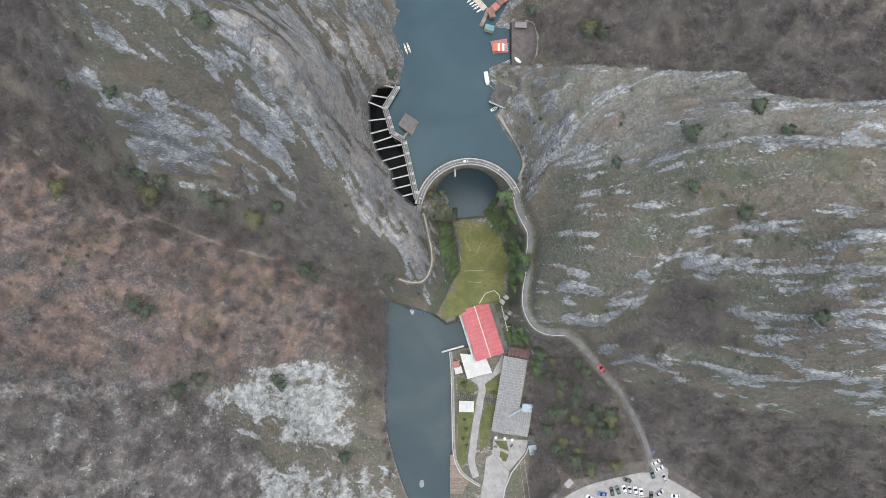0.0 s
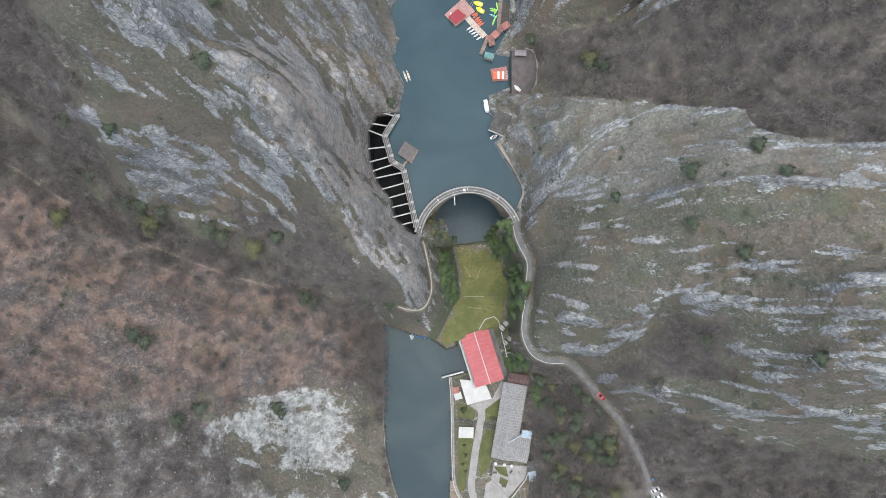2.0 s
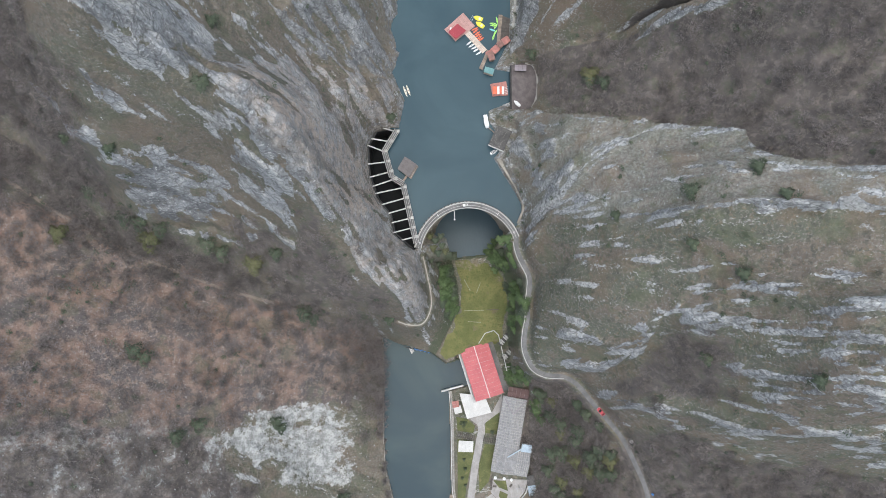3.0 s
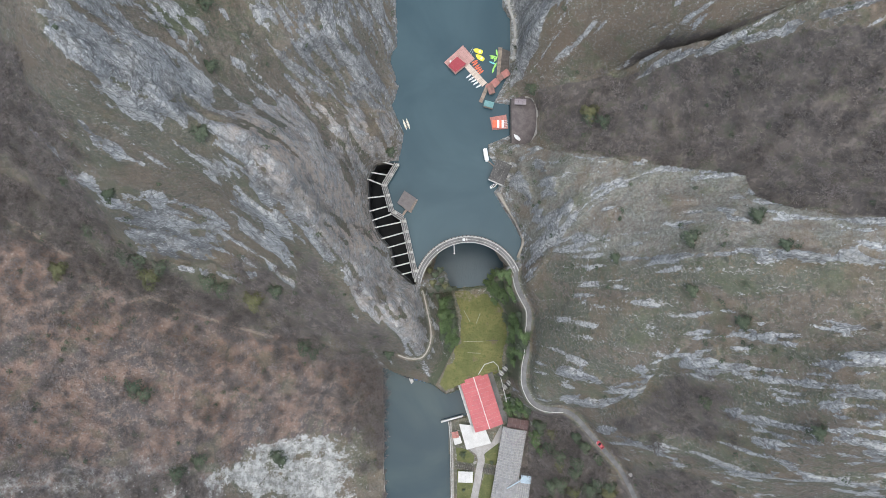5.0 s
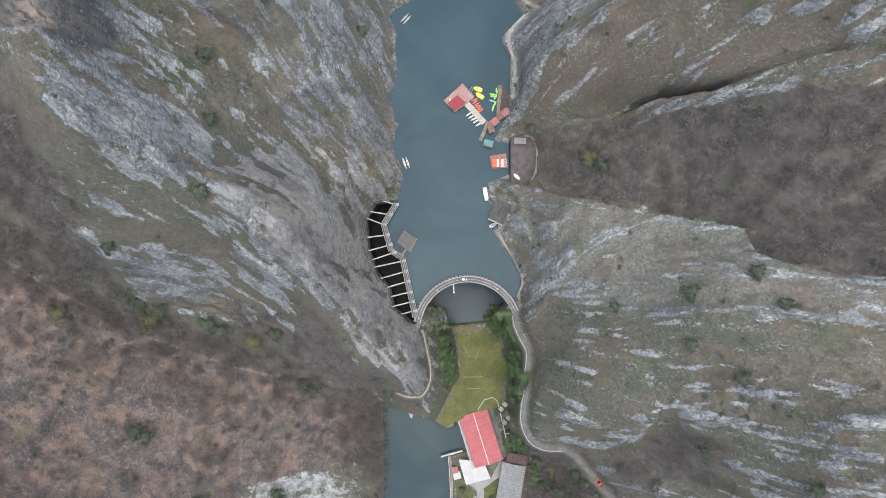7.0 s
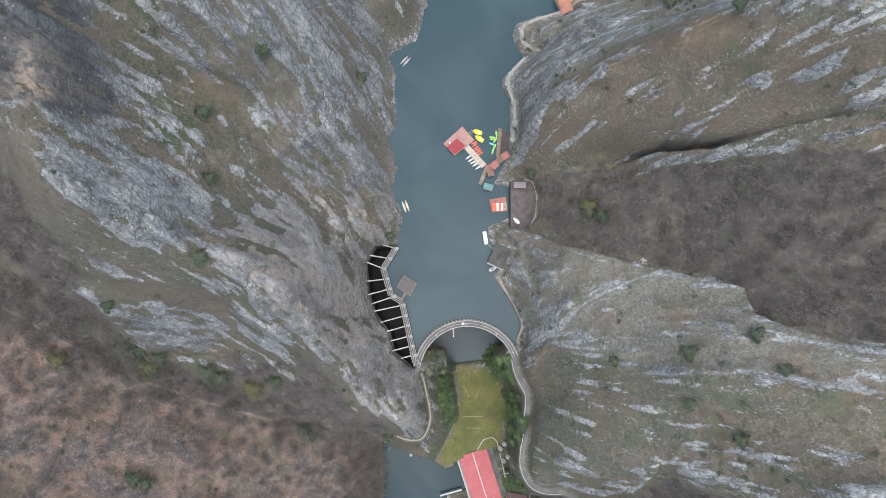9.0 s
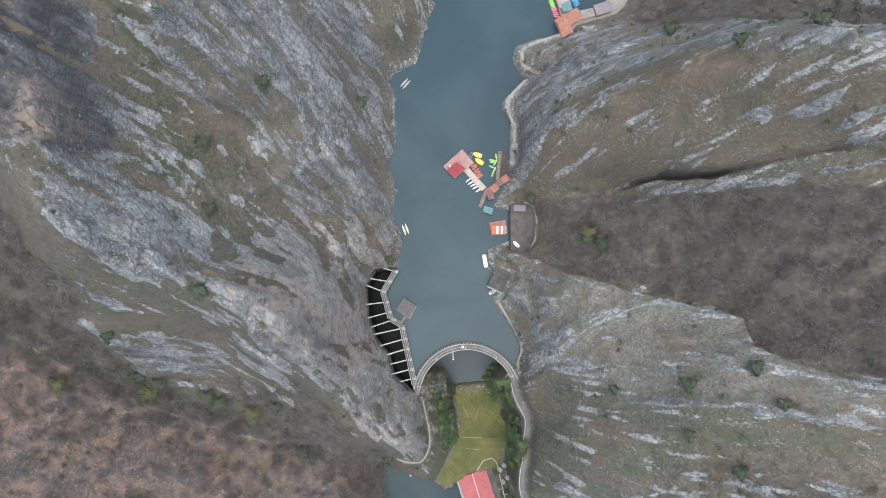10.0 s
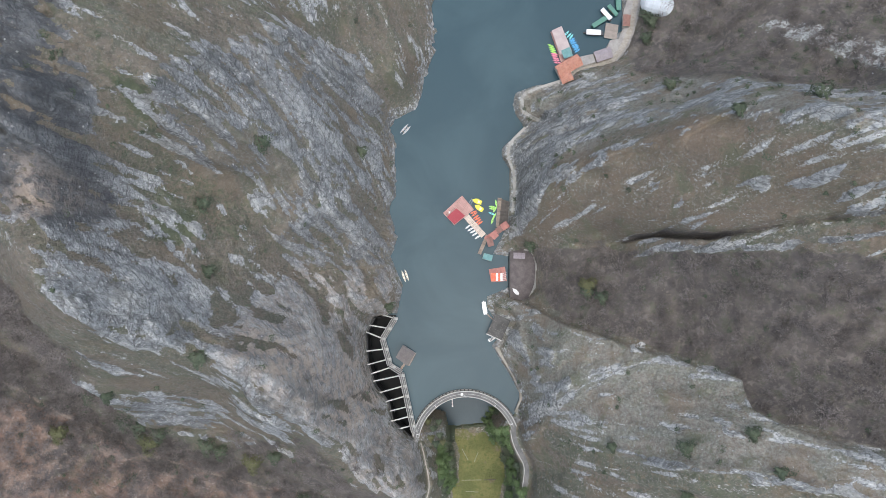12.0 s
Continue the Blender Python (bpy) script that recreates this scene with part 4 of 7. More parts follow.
M_ORANGE = worn("orange_red_plastic", (0.75, 0.13, 0.05), (0.80, 0.18, 0.08), 0.8, 0.45)
M_WHITE = worn("white_sheet_roof", (0.55, 0.53, 0.495), (0.64, 0.62, 0.585), 0.3, 0.6, bump=0.02)
M_PLASTIC = worn("white_plastic", (0.74, 0.74, 0.73), (0.82, 0.82, 0.8), 1.0, 0.45, bump=0.01)
M_GREYROOF = worn("grey_corrugated_sheet", (0.26, 0.252, 0.247), (0.36, 0.35, 0.34), 0.7, 0.75, each=0.10, stain=(0.20, 0.185, 0.17))
M_BROWNROOF = worn("brown_roof", (0.115, 0.07, 0.065), (0.16, 0.10, 0.09), 0.6, 0.8)
M_LILAC = worn("faded_lilac_roof", (0.30, 0.26, 0.275), (0.37, 0.325, 0.34), 0.5, 0.8)
M_BLUEROOF = worn("pale_blue_sheet", (0.36, 0.44, 0.50), (0.45, 0.53, 0.58), 0.7, 0.6)
M_SILVER = worn("silver_tarpaulin", (0.50, 0.54, 0.58), (0.62, 0.65, 0.69), 0.3, 0.5)
M_TEAL = worn("teal_sheet", (0.13, 0.27, 0.27), (0.18, 0.34, 0.33), 0.7, 0.7)
M_MOTTLED = worn("lichened_slab_roof", (0.075, 0.071, 0.066), (0.125, 0.118, 0.11), 0.6, 0.9, stain=(0.24, 0.225, 0.21))
M_THATCH = worn("grey_brown_raft_roof", (0.14, 0.125, 0.12), (0.19, 0.17, 0.16), 0.7, 0.9, each=0.1)
M_WALL = worn("plastered_wall", (0.50, 0.46, 0.41), (0.60, 0.56, 0.50), 0.4, 0.9, stain=(0.36, 0.33, 0.29))
M_STONEWALL = worn("rubble_wall", (0.27, 0.25, 0.22), (0.40, 0.37, 0.33), 0.9, 0.9, stain=(0.17, 0.155, 0.13))
M_TIMBER = worn("weathered_timber", (0.20, 0.155, 0.12), (0.30, 0.24, 0.19), 0.8, 0.85, each=0.25)
M_DARKTIMBER = worn("dark_timber", (0.07, 0.06, 0.052), (0.11, 0.095, 0.08), 0.8, 0.85, each=0.2)
M_STEEL = worn("galvanised_steel", (0.42, 0.42, 0.42), (0.52, 0.52, 0.51), 1.0, 0.5, 0.6, bump=0.01)
M_DARKMETAL = worn("dark_metal", (0.045, 0.045, 0.048), (0.07, 0.07, 0.072), 1.0, 0.5, 0.3, bump=0.01)
M_GLASS = worn("dark_window_glass", (0.015, 0.018, 0.02), (0.025, 0.028, 0.03), 1.0, 0.08, bump=0.0)
M_TYRE = worn("black_rubber", (0.02, 0.02, 0.02), (0.03, 0.03, 0.03), 2.0, 0.9)
M_TWIG = twig_material("bare_twigs", (0.15, 0.13, 0.12), (0.29, 0.256, 0.238))
M_BROWNTWIG = twig_material("brown_twigs", (0.13, 0.113, 0.102), (0.27, 0.235, 0.215))
M_SCRUB = twig_material("dry_scrub", (0.17, 0.14, 0.12), (0.27, 0.25, 0.19))
M_LEAF = twig_material("evergreen_leaves", (0.075, 0.098, 0.062), (0.13, 0.152, 0.095))
M_BUSH = twig_material("fresh_green_leaves", (0.095, 0.148, 0.06), (0.15, 0.205, 0.085))
M_OLIVE = twig_material("olive_leaves", (0.13, 0.135, 0.065), (0.19, 0.185, 0.09))
M_BARK = worn("bark", (0.13, 0.105, 0.085), (0.19, 0.16, 0.13), 1.5, 0.95)
M_STONE = worn("loose_limestone", (0.30, 0.295, 0.28), (0.46, 0.455, 0.44), 0.9, 0.95)
M_LAWN = worn("mown_lawn", (0.095, 0.108, 0.04), (0.14, 0.142, 0.056), 0.3, 0.95, fine=2, stain=(0.19, 0.165, 0.075))
M_LINE = worn("chalk_line", (0.27, 0.265, 0.17), (0.36, 0.355, 0.25), 1.2, 0.95)
M_BLUE = worn("blue_plastic", (0.05, 0.18, 0.52), (0.08, 0.26, 0.62), 1.0, 0.4, bump=0.0)


def paint(name, c):
    return worn(name, c, tuple(min(1, 1.12 * v) for v in c), 1.5, 0.35, bump=0.0)


PAINTS = {"yellow": (0.80, 0.70, 0.04), "lime": (0.40, 0.80, 0.14), "cyan": (0.22, 0.66, 0.66), "pink": (0.80, 0.22, 0.32), "sky": (0.08, 0.38, 0.72), "green": (0.07, 0.20, 0.15),
          "cream": (0.72, 0.68, 0.55), "silver": (0.42, 0.43, 0.45), "black": (0.025, 0.026, 0.03), "navy": (0.03, 0.10, 0.30), "red": (0.50, 0.03, 0.05),
          "darkgreen": (0.03, 0.09, 0.08), "white": (0.74, 0.74, 0.73), "orange": (0.78, 0.16, 0.06)}
PAINT = {k: paint(k + "_paint", v) for k, v in PAINTS.items()}


# ---- mesh helpers ----
def mesh_object(name, bm, mat, parent=None, label="", m=None):
    me = bpy.data.meshes.new(name)
    bm.to_mesh(me)
    bm.free()
    me.materials.append(mat)
    ob = new(name, me)
    if m is not None:
        ob.matrix_basis = m
    ob.parent = parent
    if label:
        ob["label"] = label
    return ob


part = mesh_object


def thing(name, label, category, m=None, group="", kind=""):
    ob = tagged(new(name), label, category, group, kind)
    ob.empty_display_size = 0.5
    if m is not None:
        ob.matrix_basis = m
    return ob


def box(bm, x0, y0, z0, x1, y1, z1, bevel=0.0):
    m = Matrix.LocRotScale(((x0 + x1) / 2, (y0 + y1) / 2, (z0 + z1) / 2), None, (x1 - x0, y1 - y0, z1 - z0))
    v = bmesh.ops.create_cube(bm, size=1, matrix=m)["verts"]
    if bevel:
        e = list({e for one in v for e in one.link_edges})
        bmesh.ops.bevel(bm, geom=e, offset=bevel, segments=1, affect="EDGES")
    return v


def block(x0, y0, z0, x1, y1, z1, bevel=0.0):
    bm = bmesh.new()
    box(bm, x0, y0, z0, x1, y1, z1, bevel)
    return bm


def prism(bm, poly, z0, z1):
    """An upright block over a plan outline; z1 may be a list of heights, one a corner."""
    tops = z1 if isinstance(z1, (list, tuple)) else [z1] * len(poly)
    lo = [bm.verts.new((x, y, z0)) for x, y in poly]
    hi = [bm.verts.new((x, y, z)) for (x, y), z in zip(poly, tops)]
    n = len(poly)
    for i in range(n):
        bm.faces.new((lo[i], lo[(i + 1) % n], hi[(i + 1) % n], hi[i]))
    bm.faces.new(hi)
    bm.faces.new(lo[::-1])
    bmesh.ops.recalc_face_normals(bm, faces=bm.faces[:])
    return bm


def loft(bm, rings, closed=True, caps=True):
    """Skin over rings of points with equal counts."""
    vs = [[bm.verts.new(p) for p in ring] for ring in rings]
    n = len(vs[0])
    for a, b in zip(vs[:-1], vs[1:]):
        for k in range(n if closed else n - 1):
            bm.faces.new((a[k], a[(k + 1) % n], b[(k + 1) % n], b[k]))
    if caps and closed:
        bm.faces.new(vs[0][::-1]), bm.faces.new(vs[-1])
    bmesh.ops.recalc_face_normals(bm, faces=bm.faces[:])
    return bm


def beam(bm, a, b, w, h):
    """A square bar from a to b."""
    a, b = Vector(a), Vector(b)
    d = b - a
    m = Matrix.Translation((a + b) / 2) @ d.to_track_quat("Y", "Z").to_matrix().to_4x4() @ Matrix.Diagonal((w, d.length, h, 1))
    bmesh.ops.create_cube(bm, size=1, matrix=m)
    return bm


def bar(a, b, w, h):
    return beam(bmesh.new(), a, b, w, h)


def rod(bm, a, b, r, n=6):
    a, b = Vector(a), Vector(b)
    d = b - a
    m = Matrix.Translation((a + b) / 2) @ d.to_track_quat("Z", "Y").to_matrix().to_4x4()
    bmesh.ops.create_cone(bm, cap_ends=True, segments=n, radius1=r, radius2=r, depth=d.length, matrix=m)
    return bm


def offset_line(pts, d):
    """The plan line shifted d to its left."""
    out = []
    for i, p in enumerate(pts):
        a, b = pts[max(0, i - 1)], pts[min(len(pts) - 1, i + 1)]
        dx, dy = b[0] - a[0], b[1] - a[1]
        s = math.hypot(dx, dy) or 1
        out.append((p[0] - dy / s * d, p[1] + dx / s * d, *p[2:]))
    return out


def finer(pts, step):
    out = []
    for a, b in zip(pts[:-1], pts[1:]):
        n = max(1, int(math.hypot(b[0] - a[0], b[1] - a[1]) / step))
        out += [tuple(p + (q - p) * k / n for p, q in zip(a, b)) for k in range(n)]
    return out + [tuple(pts[-1])]


def rounded(pts, rounds=2):
    """Corner cutting, to make a plan line run smoothly."""
    for _ in range(rounds):
        new_pts = [pts[0]]
        for a, b in zip(pts[:-1], pts[1:]):
            new_pts += [tuple(0.75 * p + 0.25 * q for p, q in zip(a, b)), tuple(0.25 * p + 0.75 * q for p, q in zip(a, b))]
        pts = new_pts + [pts[-1]]
    return pts


def strip(pts, half, thick, z_of=None, up=0.06):
    """A slab that follows a plan line."""
    bm = bmesh.new()
    left, right = offset_line(pts, half), offset_line(pts, -half)
    rings = []
    for p, l, r in zip(pts, left, right):
        z = p[2] + up if z_of is None else z_of(p[0], p[1]) + up
        rings.append([(l[0], l[1], z), (r[0], r[1], z), (r[0], r[1], z - thick), (l[0], l[1], z - thick)])
    return loft(bm, rings)


# ---- the land ----
GZ, LAND = height(GX, GY, True)


def H(x, y):
    """The ground's height at a place of the plan."""
    i, j = np.clip(np.searchsorted(gx, x) - 1, 0, len(gx) - 2), np.clip(np.searchsorted(gy, y) - 1, 0, len(gy) - 2)
    fx, fy = (x - gx[i]) / (gx[i + 1] - gx[i]), (y - gy[j]) / (gy[j + 1] - gy[j])
    return (GZ[i, j] * (1 - fx) + GZ[i + 1, j] * fx) * (1 - fy) + (GZ[i, j + 1] * (1 - fx) + GZ[i + 1, j + 1] * fx) * fy


def sample(field, x, y):
    i, j = np.clip(np.searchsorted(gx, x), 0, len(gx) - 1), np.clip(np.searchsorted(gy, y), 0, len(gy) - 1)
    return field[i, j]


def grid_mesh(name, X, Y, Z):
    nx, ny = X.shape
    me = bpy.data.meshes.new(name)
    idx = np.arange(nx * ny).reshape(nx, ny)
    quads = np.stack([idx[:-1, :-1], idx[1:, :-1], idx[1:, 1:], idx[:-1, 1:]], -1).reshape(-1, 4)
    me.vertices.add(nx * ny)
    me.vertices.foreach_set("co", np.stack([X, Y, Z], -1).astype(np.float32).ravel())
    me.loops.add(quads.size)
    me.loops.foreach_set("vertex_index", quads.astype(np.int32).ravel())
    me.polygons.add(len(quads))
    me.polygons.foreach_set("loop_start", np.arange(0, quads.size, 4, dtype=np.int32))
    me.update(calc_edges=True)
    me.polygons.foreach_set("use_smooth", np.ones(len(quads), bool))
    return me


def paint_zone(me, name, r, g, b):
    a = me.color_attributes.new(name, "FLOAT_COLOR", "POINT")
    a.data.foreach_set("color", np.stack([r, g, b, np.ones_like(r)], -1).astype(np.float32).ravel())


land_mesh = grid_mesh("ground", GX, GY, GZ)
land_mesh.materials.append(M_GROUND)
zz = LAND["z"]
green = np.clip(zz["bowl"] * 0.48 + zz["top"] * 0.2 + zz["low"] * 0.25 + 0.4 * smooth(fbm(GX, GY, 22, 3, 90), 0.15, 0.5), 0, 1)
green = np.maximum(green, 0.9 * smooth(-LAND["d_field"], -9, -1) * ~LAND["field"])
off_rock = np.where(LAND["built"], 0.0, LAND["rock"])
near_shore = smooth(-LAND["d_lake"], -7, -1) * (GZ > -1)
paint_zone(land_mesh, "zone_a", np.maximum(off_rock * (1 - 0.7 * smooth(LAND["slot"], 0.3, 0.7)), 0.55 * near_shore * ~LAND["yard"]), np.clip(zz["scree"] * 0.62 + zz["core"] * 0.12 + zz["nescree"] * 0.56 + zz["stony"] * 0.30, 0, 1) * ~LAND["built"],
           np.clip(zz["litter"] + 0.45 * zz["stony"], 0, 1))
# brush in the crevice slot; dark also paints the slot's shade into the colour
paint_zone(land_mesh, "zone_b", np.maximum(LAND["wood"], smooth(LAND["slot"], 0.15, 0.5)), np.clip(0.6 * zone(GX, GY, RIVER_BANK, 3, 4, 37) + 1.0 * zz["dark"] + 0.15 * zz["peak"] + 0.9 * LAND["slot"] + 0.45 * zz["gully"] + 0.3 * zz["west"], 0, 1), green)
bare = np.maximum(np.exp(-(LAND["d_trail"] / 1.2) ** 2) * 0.75, np.exp(-(LAND["d_ledge"] / 1.5) ** 2) * 0.52)
paint_zone(land_mesh, "zone_d", np.clip(0.75 * zz["slab"] + 0.95 * zz["negrey"] + 0.35 * zz["peak"], 0, 1), np.clip(zz["negrass"], 0, 1), 0.75 * zz["stony"])
rust = sum(0.8 * np.exp(-((GX - a) ** 2 + (GY - b) ** 2) / 28) for a, b in ((-66, 103), (-53, 96), (-39, 89), (-34, 77), (-33, 72), (-119, 148)))
rust = rust + 0.55 * zone(GX, GY, [(-122, 160), (-116, 158), (-113, 145), (-118, 138), (-123, 146)]) + zone(GX, GY, [(-70, 109), (-62, 108), (-36, 82), (-32, 70), (-38, 70), (-46, 84)], 4, 9) * 0.5
paint_zone(land_mesh, "zone_c", np.clip(LAND["field"] * smooth(LAND["d_field"] + 2.5 * fbm(GX, GY, 6, 3, 99), 0.2, 2.5), 0, 1), np.maximum.reduce([bare, 0.95 * zone(GX, GY, [(52, -68), (60, -64), (66, -70), (60, -78), (54, -78)]), 0.5 * zone(GX, GY, [(3, 52), (22, 54), (23, 49), (12, 46.5), (5, 48)], 2, 3),
                                                                                                     0.6 * zone(GX, GY, [(26.5, 46), (30, 43), (30, 37), (26.5, 38)], 1.5, 3)]), np.clip(0.8 * rust + 0.5 * zz["face"] * (1 - zz["peak"]), 0, 1))
paint_zone(land_mesh, "zone_e", smooth(0.5 * FINE + 0.5 * MIDDLE + 0.25 * BROAD + 0.35 * LUMPS, -2.6, 2.8), np.clip(1.2 * LAND["fissure"], 0, 1), smooth(0.7 * BROAD + 0.5 * MIDDLE + 1.6 * fbm(GX, GY, 9, 3, 351), -1.8, 1.8))
lean = np.degrees(np.arctan2(Plan(STRIKE[1])(GX, GY), Plan(STRIKE[0])(GX, GY)))
runs = [np.clip(1 - np.abs((lean - a + 90) % 180 - 90) / 33, 0, 1) + 1e-3 for a in (-66, -36, -6, 27)]
paint_zone(land_mesh, "zone_f", *(w / sum(runs) for w in runs[:3]))
ground = tagged(new("ground", land_mesh), "limestone gorge slopes with scrub and leaf litter", "ground", kind="structure")


def water_sheet(name, poly, z, label, mat):
    bm = bmesh.new()
    f = bm.faces.new([bm.verts.new((x, y, z)) for x, y in poly])
    f.normal_update()
    if f.normal.z < 0:
        f.normal_flip()
    bmesh.ops.triangulate(bm, faces=bm.faces[:])
    return tagged(mesh_object(name, bm, mat), label, "water", kind="structure")


LAKE_SHEET = [(-60, 400), (-60, 115), (-30, 110.5), (-21.2, 110.2), (-21.4, 109.2), (-27.3, 99.3), (-23.8, 87.2), (-18.6, 83.9), (-12.4, 56.6), (-11.5, 57.5), (-8, 65.5), (0, 72.6),
              (11.6, 74.6), (22, 72.4), (30, 66.5), (33, 62), (42, 73), (42, 130), (45, 200), (60, 214), (110, 226), (130, 400)]
water_sheet("water_lake", LAKE_SHEET, LAKE, "calm blue-grey reservoir behind the dam", M_WATER)
water_sheet("water_pool", [(-10, 60), (-6, 84), (34, 84), (36, 60), (24, 53), (2, 51)], POOL_Z, "rippled stilling pool below the dam", M_POOL)
water_sheet("water_river", [(-36, 16), (-38, -60), (-22, -170), (40, -170), (6, -60), (6, -14), (13.5, -11), (12, 4), (-6, 8)], RIVER, "grey-green river with submerged silt", M_RIVER)
water_sheet("water_channel", [(x * 1.0, y) for x, y in CHANNEL], -11.0, "side channel water, painted black for its deep shade", M_BLACKWATER)

# channel lining
bm = bmesh.new()
wall_line = finer(CHANNEL[:8], 3)
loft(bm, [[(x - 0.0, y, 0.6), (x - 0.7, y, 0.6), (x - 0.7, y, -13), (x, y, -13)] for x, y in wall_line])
tagged(mesh_object("wall_channel", bm, M_DARKCONC), "wet concrete lining of the side channel, deep shade painted in", "wall", kind="structure")

# ---- the dam ----
DAM_TOP, DAM_FOOT = (11.6, 51.0), (12.3, 62.0)


def dam_point(angle, level, out):
    """A point of the shell: level 0 at the foot to 1 at the crest, out 0 on the downstream face to 1 upstream."""
    c, s = math.cos(radians(angle)), math.sin(radians(angle))
    k = level ** 1.25
    cx, cy = (f + (t - f) * k for f, t in zip(DAM_FOOT, DAM_TOP))
    r = (17.3 + (22.1 - 17.3) * k) * (1 - out) + (22.5 + (24.5 - 22.5) * k) * out
    return cx + r * c, cy + r * s, -37 + (CREST + 37) * level


dam = thing("arch_dam", "curved grey concrete arch dam across the gorge", "dam")
A0, A1 = 171.0, 21.0
angles = [A0 + (A1 - A0) * i / 72 for i in range(73)]
bm = bmesh.new()
levels = [k / 12 for k in range(13)]
rings = []
for a in angles:
    ring = []
    for i, lv in enumerate(levels):
        x, y, z = dam_point(a, lv, 0)
        step = 0.22 if i % 2 else 0.0
        c, s = math.cos(radians(a)), math.sin(radians(a))
        ring += [(x - step * c, y - step * s, z - 0.5 if i else z), (x - step * c * 0.1, y - step * s * 0.1, z - (0.4 if i < 12 else 0.5))]
    ring += [(*dam_point(a, lv, 1)[:2], dam_point(a, lv, 1)[2] - 0.5) for lv in levels[::-1]]
    rings.append(ring)
loft(bm, rings)
part("shell", bm, M_DAMFACE, dam, "weathered concrete shell with lift lines")


def arc_band(r0, r1, z0, z1, a_from=A0, a_to=A1, n=72):
    rings = []
    for i in range(n + 1):
        a = radians(a_from + (a_to - a_from) * i / n)
        c, s = math.cos(a), math.sin(a)
        rings.append([(11.6 + r * c, 51 + r * s, z) for r, z in ((r0, z0), (r1, z0), (r1, z1), (r0, z1))])
    return loft(bmesh.new(), rings)


part("crest_walkway", arc_band(22.0, 24.6, CREST - 0.5, CREST), M_ASPHALT, dam, "grey concrete crest walkway")
part("parapet", arc_band(24.35, 24.7, CREST - 0.002, CREST + 0.75), M_PALE, dam, "pale parapet")
part("parapet", arc_band(21.85, 22.15, CREST - 0.002, CREST + 0.75), M_PALE, dam, "pale parapet")
part("kerb_rail", arc_band(23.15, 23.3, CREST, CREST + 0.18), M_PALE, dam)
part("coping", arc_band(24.85, 25.25, CREST - 1.4, CREST - 0.9), M_CONC, dam)
for i in range(34):
    a = radians(160 - 132 * i / 33)
    c, s = math.cos(a), math.sin(a)
    bm = bar((11.6 + 24.5 * c, 51 + 24.5 * s, CREST - 0.75), (11.6 + 25.5 * c, 51 + 25.5 * s, CREST - 0.75), 0.5, 1.5)
    part("bracket", bm, M_DARKCONC, dam)
for a in (166, 128, 92, 55, 27):
    c, s = math.cos(radians(a)), math.sin(radians(a))
    post = part("lamp_post", rod(bmesh.new(), (11.6 + 22.6 * c, 51 + 22.6 * s, CREST), (11.6 + 22.6 * c, 51 + 22.6 * s, CREST + 4), 0.07), M_STEEL, dam)
    part("lamp_head", bar((11.6 + 22.4 * c, 51 + 22.4 * s, CREST + 4), (11.6 + 23.4 * c, 51 + 23.4 * s, CREST + 4.05), 0.3, 0.14), M_PLASTIC, post, "white lamp head")
part("control_box", block(8.9, 73.6, CREST, 10.1, 74.7, CREST + 1.2, 0.08), M_PLASTIC, dam, "white control box")
g = part("gauge_arm", bar((5.0, 72.2, -1.0), (5.2, 68.4, -1.3), 0.45, 0.25), M_STEEL, dam, "steel measuring arm")
part("gauge_float", rod(bmesh.new(), (5.2, 68.2, -3.0), (5.2, 68.2, -1.0), 0.35, 8), M_PLASTIC, g)

# ---- the side spillway ----
spill = thing("spillway", "concrete side spillway with gate hoists and struts", "spillway")
WW = WEIR_WALL
for a, b in zip(WW[:-1], WW[1:]):
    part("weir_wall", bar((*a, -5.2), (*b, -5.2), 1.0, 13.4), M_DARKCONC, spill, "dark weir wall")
    part("gate_deck", bar((*a, 2.1), (*b, 2.1), 2.5, 0.35), M_ASPHALT, spill, "grey concrete gate deck")
    for o in (-1.2, -0.3, 0.5, 1.2):
        (ax, ay), (bx, by) = offset_line([a, b], o)
        part("deck_rail", bar((ax, ay, 2.75), (bx, by, 2.75), 0.14, 0.9), M_PALE, spill)
PIERS = [(-21.6, 108.6, -29.5, 111), (-24.3, 104, -33.5, 105.5), (-27.1, 99.3, -35.3, 102.5), (-25.7, 94.6, -34.8, 93.5), (-24.3, 90, -34.5, 87.2), (-22.4, 86.5, -32.8, 83.0), (-18.2, 82.6, -32.0, 79.6),
         (-17.1, 77.8, -29.0, 74.4), (-16.1, 73.2, -26.5, 70.2), (-15, 68.4, -26.0, 65.6), (-14, 64, -23.6, 61.5), (-13, 59.8, -21.5, 57.6)]
for x, y, ex, ey in PIERS:
    part("strut", bar((x, y, 1.2), (ex, ey, 1.2), 0.55, 0.6), M_PALE, spill, "pale concrete strut")
    pier = part("pier", block(x - 0.6, y - 0.6, -8, x + 0.6, y + 0.6, 2.4, 0.06), M_CONC, spill)
    part("hoist_box", block(x + 0.3, y - 0.6, 2.28, x + 1.4, y + 0.6, 3.4, 0.08), M_PALE, pier, "pale gate hoist housing")

